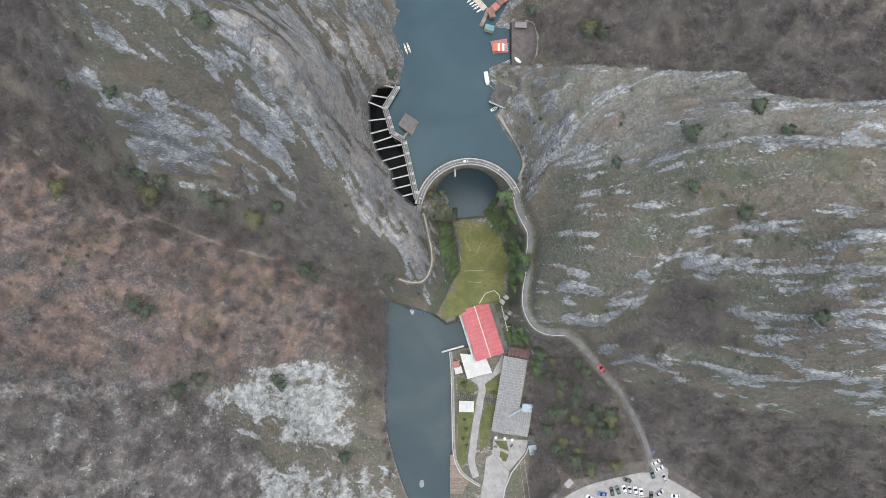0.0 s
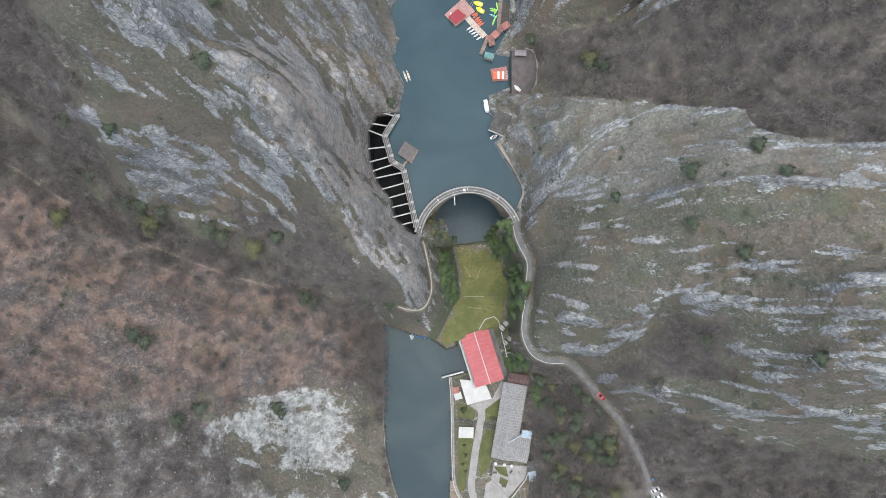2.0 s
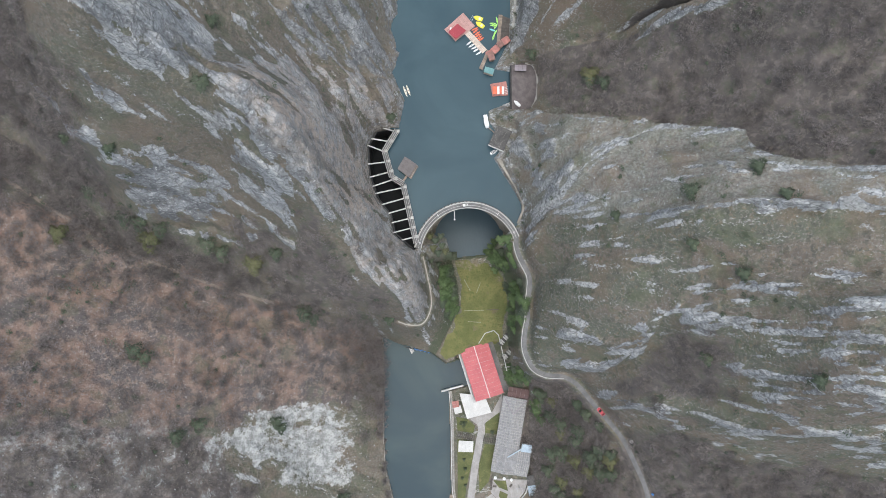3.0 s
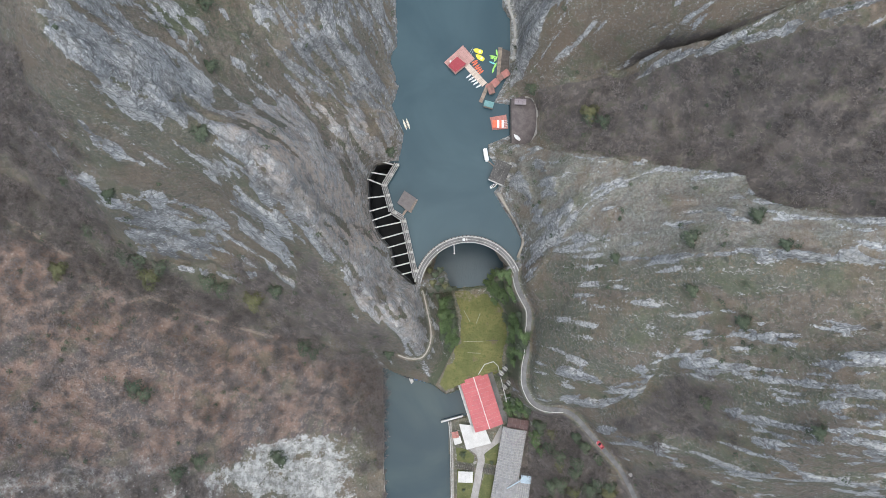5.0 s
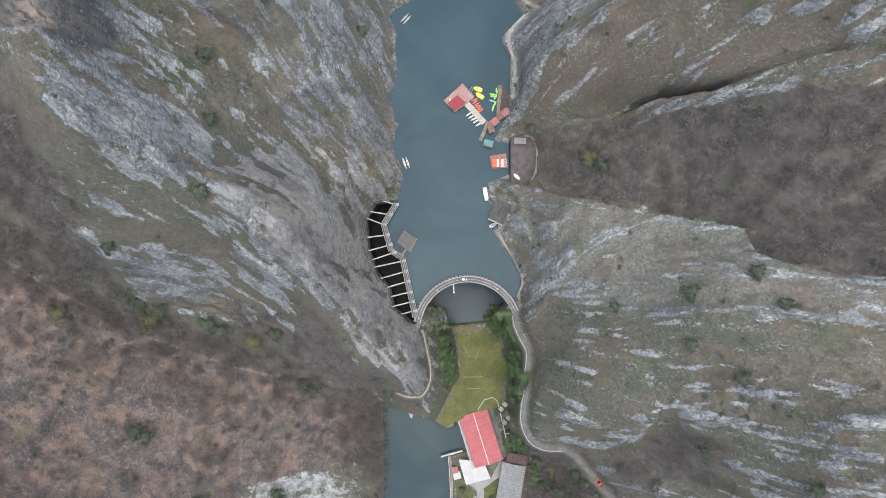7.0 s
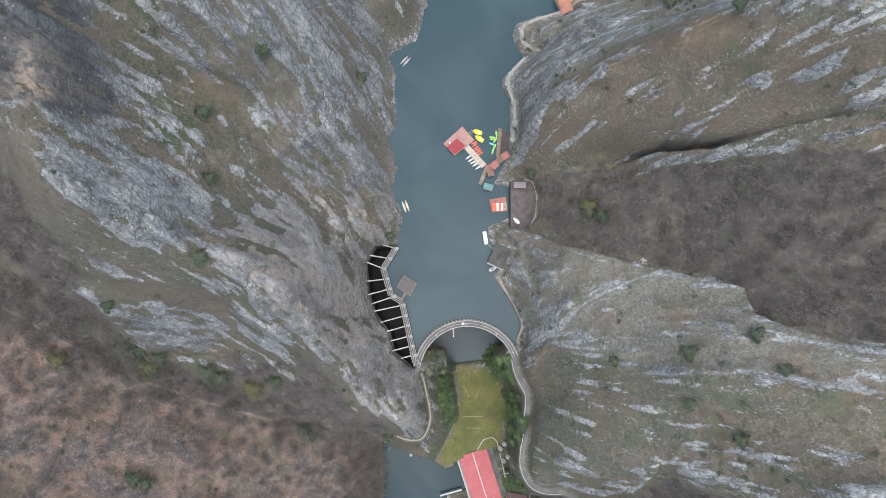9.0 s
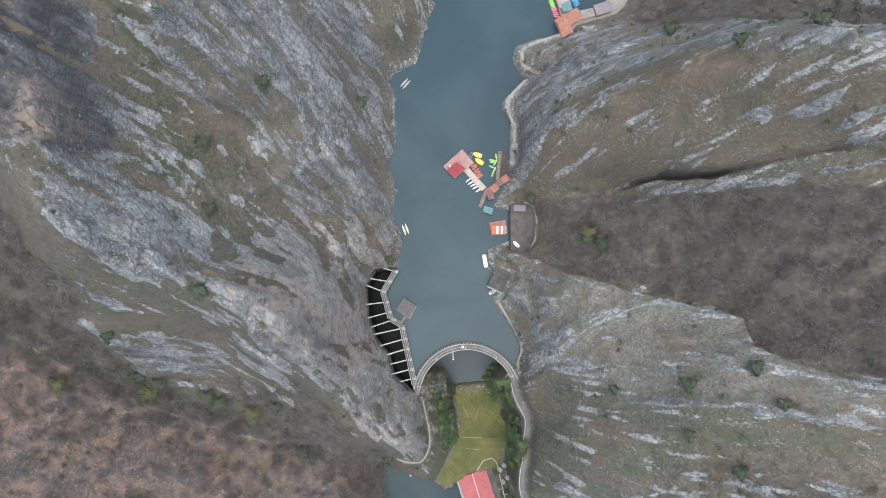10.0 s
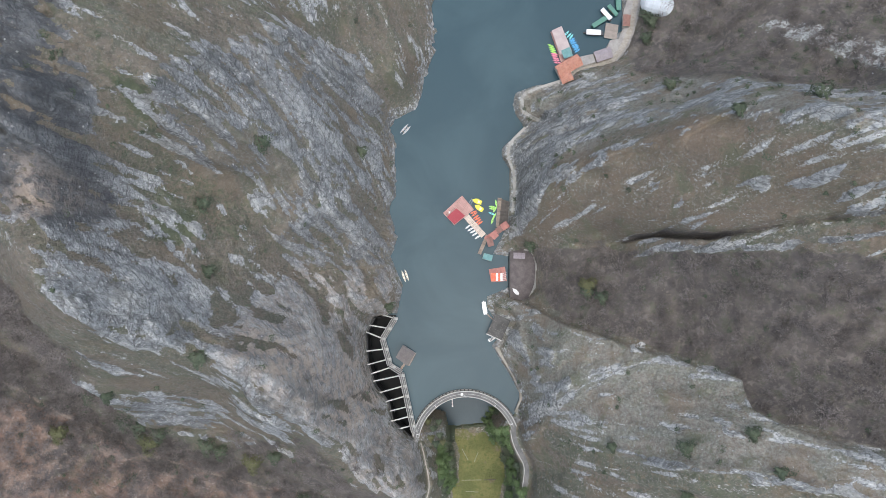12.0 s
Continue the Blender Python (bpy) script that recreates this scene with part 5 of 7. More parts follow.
# ---- roads and walks ----
road_line = rounded(ROAD, 2)
tagged(mesh_object("road", strip(road_line, 1.05, 0.25), M_ASPHALT), "narrow grey cliff road down from the dam", "road", kind="structure")
edge = rounded(offset_line(ROAD, -1.25)[1:14], 2)
tagged(mesh_object("wall_road", strip(edge, 0.14, 1.6, up=0.7), M_PALE), "pale parapet along the cliff road", "wall", kind="structure")
tagged(mesh_object("path_west", strip(rounded(PATH_WEST, 2), 0.27, 0.2, up=0.0), M_EARTHPATH), "pale trodden footpath round the crag", "path", kind="structure")
lot = rounded([(p[0], p[1], -20) for p in PARKING], 2)
tagged(mesh_object("pavement_parking", strip(lot, 5.6, 0.3, up=0.05), M_PAVING), "pale gravel car park on the curve", "car park", kind="structure")
spur = [(97, -66, -19.9), (101, -64, -19.9), (102, -70, -19.95), (100, -75, -19.97)]
tagged(mesh_object("pavement_spur", strip(rounded(spur, 2), 3.2, 0.3, up=0.07), M_PAVING), "pale gravel spur of the car park", "car park", kind="structure")


def shore_walk(name, pts, half, mat, label, rail=True):
    line = rounded([(x, y, z) for x, y, z in pts], 1)
    tagged(mesh_object(name, strip(line, half, 1.6, up=0.0), mat), label, "path", kind="structure")
    if not rail:
        return
    fence = thing("railing", "dark timber railing along the lakeside walk", "railing")
    posts = finer(offset_line(line, half - 0.1), 2.0)
    for x, y, z in posts:
        part("post", bar((x, y, z), (x, y, z + 1.05), 0.1, 0.1), M_DARKTIMBER, fence)
    for a, b in zip(posts[:-1], posts[1:]):
        part("rail", bar((*a[:2], a[2] + 1.0), (*b[:2], b[2] + 1.0), 0.1, 0.08), M_DARKTIMBER, fence)


shore_walk("path_north", WALK_NORTH, 0.85, M_CONC, "pale lakeside walk with a railing")
shore_walk("path_middle", WALK_MIDDLE, 0.6, M_CONC, "narrow lakeside walk cut into the cliff", False)
shore_walk("path_lakeside", [(25.2, 95.8, 2.2), (29.2, 89.6, 2.2), (34.6, 81, 2.2), (37.4, 73.5, 1.9), (34.4, 66, 1.6)], 0.8, M_DAMFACE, "narrow stone walk along the lake shore", False)

# ---- quays ----
bm = prism(bmesh.new(), QUAY_A, -4, 2.75)
tagged(mesh_object("quay", bm, worn("dark_quay_gravel", (0.115, 0.098, 0.095), (0.17, 0.145, 0.14), 0.4, 0.95)), "dark gravel terrace behind a quay wall", "quay", kind="structure")
arc = rounded([(38, 141, 2.8), (42, 140.2, 2.8), (44, 134, 2.8), (43.4, 124, 2.8), (40.5, 118.6, 2.8)], 2)
tagged(mesh_object("path_quay", strip(arc, 0.6, 0.3, up=0.06), M_CONC), "grey path round the terrace", "path", kind="structure")
# dark strip that paints the shadow line under the terrace edge
tagged(mesh_object("wall_quay", strip([(31.3, 118.5, 2.9), (31.3, 130, 2.9), (31.3, 139.6, 2.9)], 0.3, 6.5, up=0.3), M_DARKCONC), "terrace quay wall strip, painted dark for its shadow line", "wall", kind="structure")
bm = prism(bmesh.new(), QUAY_B, -3, 1.35)
tagged(mesh_object("quay_north", bm, M_PAVING), "pale paved waterfront terrace", "quay", kind="structure")
prom = rounded([(61, 223.4, 1.6), (66.4, 227.4, 1.5), (71, 227.8, 1.5), (79.4, 229.7, 1.45), (84, 235, 1.45), (86.6, 240.5, 1.45), (89, 246, 1.45), (90.4, 254, 1.45), (91.8, 262, 1.45), (93.6, 272, 1.45)], 2)
tagged(mesh_object("path_promenade", strip(prom, 1.25, 0.5, up=0.05), M_EARTHPATH), "sandy waterfront promenade", "path", kind="structure")


# ---- houses ----
def roof_slabs(parent, w, d, z, rise, mat, rows, cols, thick=0.12, over=0.4, name="roof_sheet", seam=0.03):
    """A pitched roof of sheets about the local y axis; the ridge lies along y."""
    slope = math.atan2(rise, w / 2)
    run = math.hypot(w / 2 + over, rise * (w / 2 + over) / (w / 2))
    for side in (-1, 1):
        for j in range(cols):
            for i in range(rows):
                y0, y1 = -d / 2 - over + (d + 2 * over) * j / cols, -d / 2 - over + (d + 2 * over) * (j + 1) / cols
                s0, s1 = run * i / rows, run * (i + 1) / rows
                bm = bmesh.new()
                pts = []
                for s, yy in ((s0 - 0.06 + seam, y0 + seam), (s1 - seam, y0 + seam), (s1 - seam, y1 - seam), (s0 - 0.06 + seam, y1 - seam)):
                    pts.append((side * s * math.cos(slope), yy, z + rise - s * math.sin(slope) + 0.03 * (rows - i) + 0.04))
                lo = [bm.verts.new((p[0], p[1], p[2] - thick)) for p in pts]
                hi = [bm.verts.new(p) for p in pts]
                for k in range(4):
                    bm.faces.new((lo[k], lo[(k + 1) % 4], hi[(k + 1) % 4], hi[k]))
                bm.faces.new(hi), bm.faces.new(lo[::-1])
                bmesh.ops.recalc_face_normals(bm, faces=bm.faces[:])
                part(name, bm, mat, parent)


def house(name, label, x, y, z, w, d, h, rise, angle, roof, walls, rows=2, cols=4, ridge=None, category="house", windows=True):
    ob = thing(name, label, category, pose(x, y, z, 0, 0, angle))
    bm = block(-w / 2, -d / 2, -0.6, w / 2, d / 2, h)
    part("wall", bm, walls, ob)
    for s in (-1, 1):
        bm = bmesh.new()
        loft(bm, [[(-w / 2, s * (d / 2 - t), h - 0.01), (w / 2, s * (d / 2 - t), h - 0.01), (0, s * (d / 2 - t), h + rise - 0.05)] for t in (0.0, 0.25)])
        part("gable", bm, walls, ob)
    roof_slabs(ob, w, d, h, rise, roof, rows, cols, seam=0.08 if rows * cols > 90 else 0.03)
    if ridge:
        part("ridge_cap", bar((0, -d / 2 - 0.45, h + rise + 0.14), (0, d / 2 + 0.45, h + rise + 0.14), 0.45, 0.12), ridge, ob, "pale ridge cap")
    if windows:
        for s in (-1, 1):
            for k in range(max(1, int(d / 4))):
                yy = -d / 2 + (k + 0.5) * d / max(1, int(d / 4))
                win = part("window", block(s * w / 2 - 0.06, yy - 0.6, h * 0.45, s * w / 2 + 0.06, yy + 0.6, h * 0.45 + 1.3), M_GLASS, ob)
                part("window_frame", block(s * w / 2 - 0.08, yy - 0.7, h * 0.45 - 0.14, s * w / 2 + 0.09, yy + 0.7, h * 0.45 - 0.004), M_PALE, win)
    return ob


# power house with the red roof
ph = house("power_house", "power house with a red sheet roof and pale ridge", 19.0, -3.7, YARD_Z, 13.8, 25.6, 5.8, 1.7, 17.5, M_RED, M_WALL, 1, 12, M_REDRIDGE, "building")
part("gallery", block(-8.6, -13.6, 1.0, -7.0, 13.4, 1.5), M_PALE, ph, "pale river gallery")
for k in range(7):
    part("pillar", block(-8.5, -12.6 + 4.2 * k, -3, -8.1, -12.2 + 4.2 * k, 4.6), M_PALE, ph)
part("gallery_beam", block(-8.6, -13.6, 4.6, -8.0, 13.6, 5.1), M_PALE, ph)
part("gutter", block(-7.6, 13.0, 5.5, 7.6, 13.9, 5.9), M_PALE, ph)
part("side_walk", block(7.4, -13, 0.05, 10.0, 12.5, 0.45), M_ASPHALT, ph)
pipe = thing("pipe_bridge", "pale pipe run bent round the power house", "pipe")
for a, b in (((17.5, 10.2, -33), (20.6, 15.2, -32.4)), ((20.6, 15.2, -32.4), (25.0, 16.6, -32.2)), ((25, 16.6, -32.2), (27.3, 14.4, -32.2)), ((27.3, 14.4, -32.2), (31.5, -3.5, -33.2)), ((30.5, -1.5, -33), (35, -1, -32.0))):
    part("pipe", rod(bmesh.new(), a, b, 0.22, 8), M_PALE, pipe)
for x, y in ((20.6, 15.2), (27.3, 14.4), (31.2, -3.2)):
    part("prop", rod(bmesh.new(), (x, y, H(x, y) - 0.2), (x, y, -32.3), 0.12), M_STEEL, pipe)

# annex with the flat white roof
AN = [(7.9, -14.6), (20.6, -15.9), (23.9, -24.0), (11.6, -27.2)]
an = thing("annex", "low annex with a flat white sheet roof", "building")
part("wall", prism(bmesh.new(), [(8.3, -15), (20.2, -16.2), (23.4, -23.8), (11.9, -26.8)], YARD_Z - 0.5, -36.1), M_WALL, an)
for k in range(6):
    f0, f1 = k / 6 + 0.002, (k + 1) / 6 - 0.002
    a, b, c, d = [Vector((*p, 0)) for p in AN]
    quad = [a.lerp(b, f0), a.lerp(b, f1), d.lerp(c, f1), d.lerp(c, f0)]
    part("roof_sheet", prism(bmesh.new(), [(p.x, p.y) for p in quad], -36.1, -35.95), M_WHITE, an)
house("gate_hut", "tiny hut with a red sheet roof", 6.0, -20.0, YARD_Z, 2.6, 2.4, 3.0, 0.5, 10, M_BRICKRED, M_WALL, 1, 2, category="hut", windows=False)
sh = thing("store_shed", "small shed with a flat white roof", "shed", pose(7.1, -22.8, YARD_Z, 0, 0, 15))
part("wall", block(-1.6, -1.5, -0.3, 1.6, 1.5, 2.6), M_WALL, sh)
part("roof", block(-1.9, -1.8, 2.6, 1.9, 1.8, 2.8, 0.04), M_WHITE, sh)
sh = thing("garden_pavilion", "white sheet-roofed garden shelter on the lawn", "shed", pose(11.1, -40.7, YARD_Z, 0, 0, -2))
for k in range(4):
    part("roof_sheet", block(-3.7 + 1.85 * k, -2.7, 2.5, -3.7 + 1.85 * (k + 1) - 0.03, 2.7, 2.65), M_WHITE, sh)
for x in (-3.2, 3.2):
    for y in (-2.3, 2.3):
        part("post", block(x - 0.1, y - 0.1, -0.2, x + 0.1, y + 0.1, 2.5), M_PALE, sh)

# long house with the grey corrugated roof
lh = house("long_house", "long house with a grey corrugated sheet roof", 32.4, -35.0, YARD_Z, 11.3, 36.5, 4.4, 2.0, -10.3, M_GREYROOF, M_WALL, 5, 28, M_GREYROOF, "building")
wing = house("house_wing", "cross wing of the long house under grey sheets", 34.2, -47.2, YARD_Z, 13.0, 15.5, 4.1, 1.8, 79.7, M_GREYROOF, M_WALL, 6, 16, M_GREYROOF, "building")
for sx in (-1, 1):
    part("hip_cap", bar((0, 10.6, 6.66), (sx * 5.8, 18.4, 4.5), 0.35, 0.1), M_LILAC, lh, "grey hip cap")
house("brown_house", "small house with a dark brown roof", 37.2, -14.4, YARD_Z, 4.2, 9.6, 4.3, 0.9, 81, M_BROWNROOF, M_WALL, 1, 5, category="house")
sh = thing("lean_to", "lean-to with a pale blue sheet roof", "shed", pose(40.8, -41.0, YARD_Z, 0, 0, -6))
part("wall", block(-2.2, -1.6, -0.3, 2.2, 1.6, 5.6), M_WALL, sh)
for k in range(3):
    part("roof_sheet", block(-2.5 + 1.67 * k, -1.9, 6.2, -2.5 + 1.67 * (k + 1) - 0.03, 1.9, 6.32), M_BLUEROOF, sh)
part("beam", block(-2.2, -1.5, 5.6, 2.2, 1.5, 6.2), M_TIMBER, sh)
part("duct", bar((-2.4, -0.6, 6.4), (-9.0, -5.2, 6.5), 0.5, 0.3), M_BLUEROOF, sh, "pale blue duct across the roof")
sh = thing("yard_shed", "narrow shed with grey-blue sheets", "shed", pose(43.3, -59.3, H(43.3, -59.3), 0, 0, 8))
part("wall", block(-1.6, -4.6, -1.0, 1.6, 4.6, 2.6), M_STONEWALL, sh)
for k in range(4):
    part("roof_sheet", block(-1.9, -4.9 + 2.45 * k, 2.6, 1.9, -4.9 + 2.45 * (k + 1) - 0.03, 2.75), M_BLUEROOF if k < 2 else M_MOTTLED, sh)


# ---- yard, lawns, river walls ----
def flat(name, poly, z0, z1, mat, label, category="ground"):
    return tagged(mesh_object(name, prism(bmesh.new(), poly, z0, z1), mat), label, category, kind="structure")


flat("ground_lawn", [(6.3, -26.6), (7.0, -33.4), (14.9, -34.6), (15.8, -31.0), (12.0, -27.6)], -39.8, -39.40, M_LAWN, "small mown lawn by the annex", "lawn")
flat("ground_lawn_south", [(6.9, -37.4), (15.6, -38.8), (15.0, -46), (13.4, -52), (11.6, -60), (10.0, -69.5), (7.0, -69.8)], -39.8, -39.40, M_LAWN, "strip of mown lawn beside the drive", "lawn")
flat("ground_lawn_east", [(20.6, -39.8), (26.0, -40.6), (23.4, -54), (22.6, -58), (17.8, -63.4), (17.6, -50)], -39.8, -39.40, M_LAWN, "mown lawn below the long house", "lawn")
flat("ground_lawn_upper", [(21.0, -29.5), (27.8, -24.5), (27.4, -35.5), (20.8, -34.4)], -39.8, -39.41, M_LAWN, "mown lawn beside the drive", "lawn")
flat("pavement_court", [(13, -27.5), (24.4, -24.2), (29.4, -15.2), (30.2, -22), (28, -24.6), (20.6, -30), (17, -30.6)], -39.8, -39.42, M_PAVING, "pale court behind the annex", "court")
drive = rounded([(17.6, -27, -39.4), (19.4, -32.7, -39.4), (18.2, -37, -39.4), (17.2, -43, -39.4), (15.8, -50, -39.4), (14.4, -60.4, -39.4), (13.2, -68, -39.4), (15.8, -75.4, -39.4)], 2)
tagged(mesh_object("pavement_drive", strip(drive, 1.75, 0.3, up=0.03), M_PAVING), "pale drive through the lawns", "drive", kind="structure")
flat("pavement_yard", [(23.6, -56.6), (42.0, -57.4), (40.4, -63.1), (32.2, -72.4), (23.6, -63.6)], -39.8, -39.36, M_PAVING, "pale paved house yard", "yard")
flat("pavement_approach", [(20.8, -66.2), (24, -64.2), (32.2, -72.8), (29.4, -86), (26, -102), (15, -102), (17.6, -86), (19.6, -76)], -39.8, -39.38, M_PAVING, "pale approach road to the yard", "road")
flat("ground_bed", [(24.8, -57.6), (31.0, -57.8), (32.0, -62.8), (27.4, -61)], -39.5, -39.25, M_LAWN, "planted bed in the yard", "flower bed")
flat("ground_bed_south", [(28.0, -62.6), (32, -64.4), (30.6, -68.0), (27.4, -65.4)], -39.5, -39.25, M_LAWN, "planted bed in the yard", "flower bed")
river_edge = rounded([(3.6, -13.8, -39.2), (4.6, -24, -39.2), (4.9, -52, -39.2), (5.3, -66, -39.2), (8.6, -73, -39.2), (13.5, -76.6, -39.2), (18, -79, -39.2)], 2)
tagged(mesh_object("wall_river", strip(river_edge, 0.45, 5.0, up=0.6), M_STONEWALL), "stone river wall along the lawns", "wall", kind="structure")
tagged(mesh_object("wall_river_cap", strip(offset_line(river_edge, -0.9), 0.2, 0.6, up=0.35), M_PALE), "pale coping beside the river walk", "wall", kind="structure")
flat("wall_gallery", [(-1.2, -13.6), (9.8, -10.6), (10.0, -11.4), (-1.0, -14.4)], -43, -38.6, M_PALE, "pale mooring wall in the river", "wall")
tagged(mesh_object("wall_river_west", strip([(x - 0.4, y, -41) for x, y in RIVER_WEST[:-1]], 0.35, 3.0, up=0.5), M_STONEWALL), "low stone wall of the river bank", "wall", kind="structure")
wl = [(42.5, -58.5, -38.6), (40.8, -63.6, -38.8), (33.2, -73.4, -38.8), (29.8, -81.3, -38.8), (28.2, -92, -38.8)]
tagged(mesh_object("wall_yard", strip(wl, 0.22, 1.6, up=0.3), M_PALE), "pale retaining wall of the yard", "wall", kind="structure")
for nm, (ax, ay), (bx, by) in (("pergola", (7.2, -35.0), (15.2, -36.4)), ("pergola", (20.0, -37.2), (26.9, -38.4))):
    pg = thing(nm, "dark slatted pergola across the lawn", "pergola", group="garden pergolas")
    n = 9
    for k in range(n):
        x, y = ax + (bx - ax) * k / (n - 1), ay + (by - ay) * k / (n - 1)
        part("slat", bar((x - 0.25, y - 1.1, -37.2), (x + 0.25, y + 1.1, -37.2), 0.5, 0.12), M_DARKTIMBER, pg)
    for o in (-0.8, 0.8):
        part("beam", bar((ax + 0.18 * o, ay + o, -37.35), (bx + 0.18 * o, by + o, -37.35), 0.16, 0.18), M_DARKTIMBER, pg)
        for k in (0, 0.5, 1):
            x, y = ax + (bx - ax) * k + 0.18 * o, ay + (by - ay) * k + o
            part("post", bar((x, y, -39.6), (x, y, -37.4), 0.14, 0.14), M_DARKTIMBER, pg)
ld = thing("landing_stage", "brown slatted landing stage on the river bank", "landing stage")
for k in range(15):
    y = -64.6 - 1.25 * k
    right = 5.6 + 0.52 * (-64.6 - y) if y > -77 else 12.0 - 0.55 * (-77 - y)
    part("plank", block(3.0, y - 1.15, -39.05 + 0.01 * (k % 2), max(right, 5.2), y, -38.92 + 0.01 * (k % 2)), M_TIMBER, ld)
for x, y in ((3.5, -66), (3.5, -80), (6, -70), (8, -78)):
    part("pile", rod(bmesh.new(), (x, y, -44), (x, y, -39), 0.2), M_DARKTIMBER, ld)
rl = thing("riverside_bench", "dark outdoor table by the house wall", "table", pose(25.4, -60.4, -39.25))
part("tabletop", block(-0.9, -0.5, 0.7, 0.9, 0.5, 0.78, 0.02), M_DARKTIMBER, rl)
for x in (-0.7, 0.7):
    part("leg", block(x - 0.06, -0.4, 0, x + 0.06, 0.4, 0.7), M_DARKTIMBER, rl)
table_spots = [(23.9, -57.4, 80), (23.7, -59.3, 80), (23.6, -61.2, 75), (29.6, -66.8, 20), (33.4, -60.0, 50)]
for x, y, a in table_spots:
    copy_thing(rl, pose(x, y, -39.36, 0, 0, a))
for x, y in ((25.6, -55.9), (30.0, -56.4), (33.6, -57.0)):
    um = thing("parasol", "folded-out white parasol by the house front", "parasol", pose(x, y, -39.36), group="yard parasols")
    bm = bmesh.new()
    bmesh.ops.create_cone(bm, cap_ends=True, segments=8, radius1=0.8, radius2=0.05, depth=0.5, matrix=Matrix.Translation((0, 0, 2.4)))
    part("canopy", bm, M_PLASTIC, um)
    part("pole", rod(bmesh.new(), (0, 0, 0), (0, 0, 2.3), 0.04), M_STEEL, um)

# field things
for k, (a, b) in enumerate((((10.3, 42), (13.4, 36.3)), ((16.5, 35.4), (18.5, 40.5)), ((10.2, 26.4), (20.1, 26.6)), ((12.2, 21), (18.6, 20.6)))):
    ln = [(a[0] + (b[0] - a[0]) * f, a[1] + (b[1] - a[1]) * f, H(a[0] + (b[0] - a[0]) * f, a[1] + (b[1] - a[1]) * f)) for f in (0, 0.25, 0.5, 0.75, 1)]
    tagged(mesh_object("trim_line", strip(ln, 0.16, 0.3, up=0.06), M_LINE), "worn chalk line on the field", "line", kind="structure")
bn = thing("field_barrier", "long dark barrier bar on the field", "barrier")
part("bar", bar((21.3, 26.8, -32.1), (27.4, 27.0, -32.1), 0.3, 0.25), M_DARKTIMBER, bn)
for x in (21.8, 24.4, 27):
    part("post", bar((x, 26.9, -33.2), (x, 26.9, -32.1), 0.14, 0.14), M_DARKTIMBER, bn)


def ribbed_stack(x, y, angle, n=7):
    """A row of stacked rings, pale and dirty."""
    ob = thing("ring_stack", "row of stacked pale ribbed concrete rings", "concrete rings", pose(x, y, H(x, y) - 0.1, 0, 0, angle), group="ring stacks")
    for k in range(n):
        bm = bmesh.new()
        bmesh.ops.create_cone(bm, cap_ends=True, segments=14, radius1=1.45, radius2=1.45, depth=0.78, matrix=Matrix.Translation((0, (k - n / 2) * 0.98, 1.4)) @ Matrix.Rotation(radians(90), 4, "X"))
        bmesh.ops.bevel(bm, geom=[e for e in bm.edges if len(e.link_faces) == 2 and e.calc_face_angle() > 1], offset=0.22, segments=2, affect="EDGES")
        part("ring", bm, M_PALE if k % 3 else M_MOTTLED, ob)


ribbed_stack(30.2, 12.4, -42), ribbed_stack(32.4, 4.8, -44)


# ---- boats ----
def hull_mesh(length, width, high, blunt=0.0, n=10):
    rings = []
    for i in range(n + 1):
        f = 2 * i / n - 1
        w = width / 2 * max(0.06, (1 - abs(f) ** 2.2)) if not blunt or f > 0 else width / 2 * (1 - blunt * abs(f) ** 3)
        lift = 0.25 * high * f * f
        y = f * length / 2
        rings.append([(-w * 0.55, y, -0.12 + lift), (w * 0.55, y, -0.12 + lift), (w, y, high * 0.7 + lift), (w * 0.8, y, high + lift), (-w * 0.8, y, high + lift), (-w, y, high * 0.7 + lift)])
    return loft(bmesh.new(), rings)


def kayak(color, label, group):
    ob = thing("kayak", label, "kayak", group=group)
    part("hull", hull_mesh(3.3, 0.85, 0.34), PAINT[color], ob)
    bm = bmesh.new()
    bmesh.ops.create_cone(bm, cap_ends=True, segments=12, radius1=0.17, radius2=0.15, depth=0.06, matrix=Matrix.Translation((0, -0.1, 0.36)) @ Matrix.Diagonal((1, 1.4, 1, 1)))
    part("cockpit", bm, M_DARKMETAL, ob)
    return ob


def rank(color, label, group, x, y, dx, dy, n, angle, seed, z=0.0):
    first = kayak(color, label, group)
    rng = random.Random(seed)
    for k in range(n):
        m = pose(x + dx * k + rng.uniform(-0.15, 0.15), y + dy * k + rng.uniform(-0.15, 0.15), z, 0, 0, angle + rng.uniform(-9, 9))
        if k:
            copy_thing(first, m)
        else:
            first.matrix_basis = m


rank("white", "white rental kayak moored at the gangway", "white kayaks", 12.2, 151.4, 1.1, -1.14, 5, -57, 1)
rank("orange", "orange rental kayak lying beside the gangway", "orange kayaks", 14.6, 158.2, 0.6, -1.0, 6, -57, 2)
rank("lime", "lime green kayak beside the dock", "lime kayaks", 25.3, 162.6, 0, 0, 1, 10, 3)
rank("lime", "lime green kayak beside the dock", "lime kayaks", 23.3, 160.9, 0.15, -0.95, 2, 76, 5)
rank("lime", "lime green kayak beside the dock", "lime kayaks", 24.6, 159.6, -0.2, -3.0, 2, -30, 6)
rank("lime", "lime green kayak beside the dock", "lime kayaks", 23.5, 154.4, 0, 0, 1, -18, 12)
rank("cyan", "pale cyan kayak beside the dock", "cyan kayaks", 23.2, 157.9, 0, 0, 1, 70, 4)
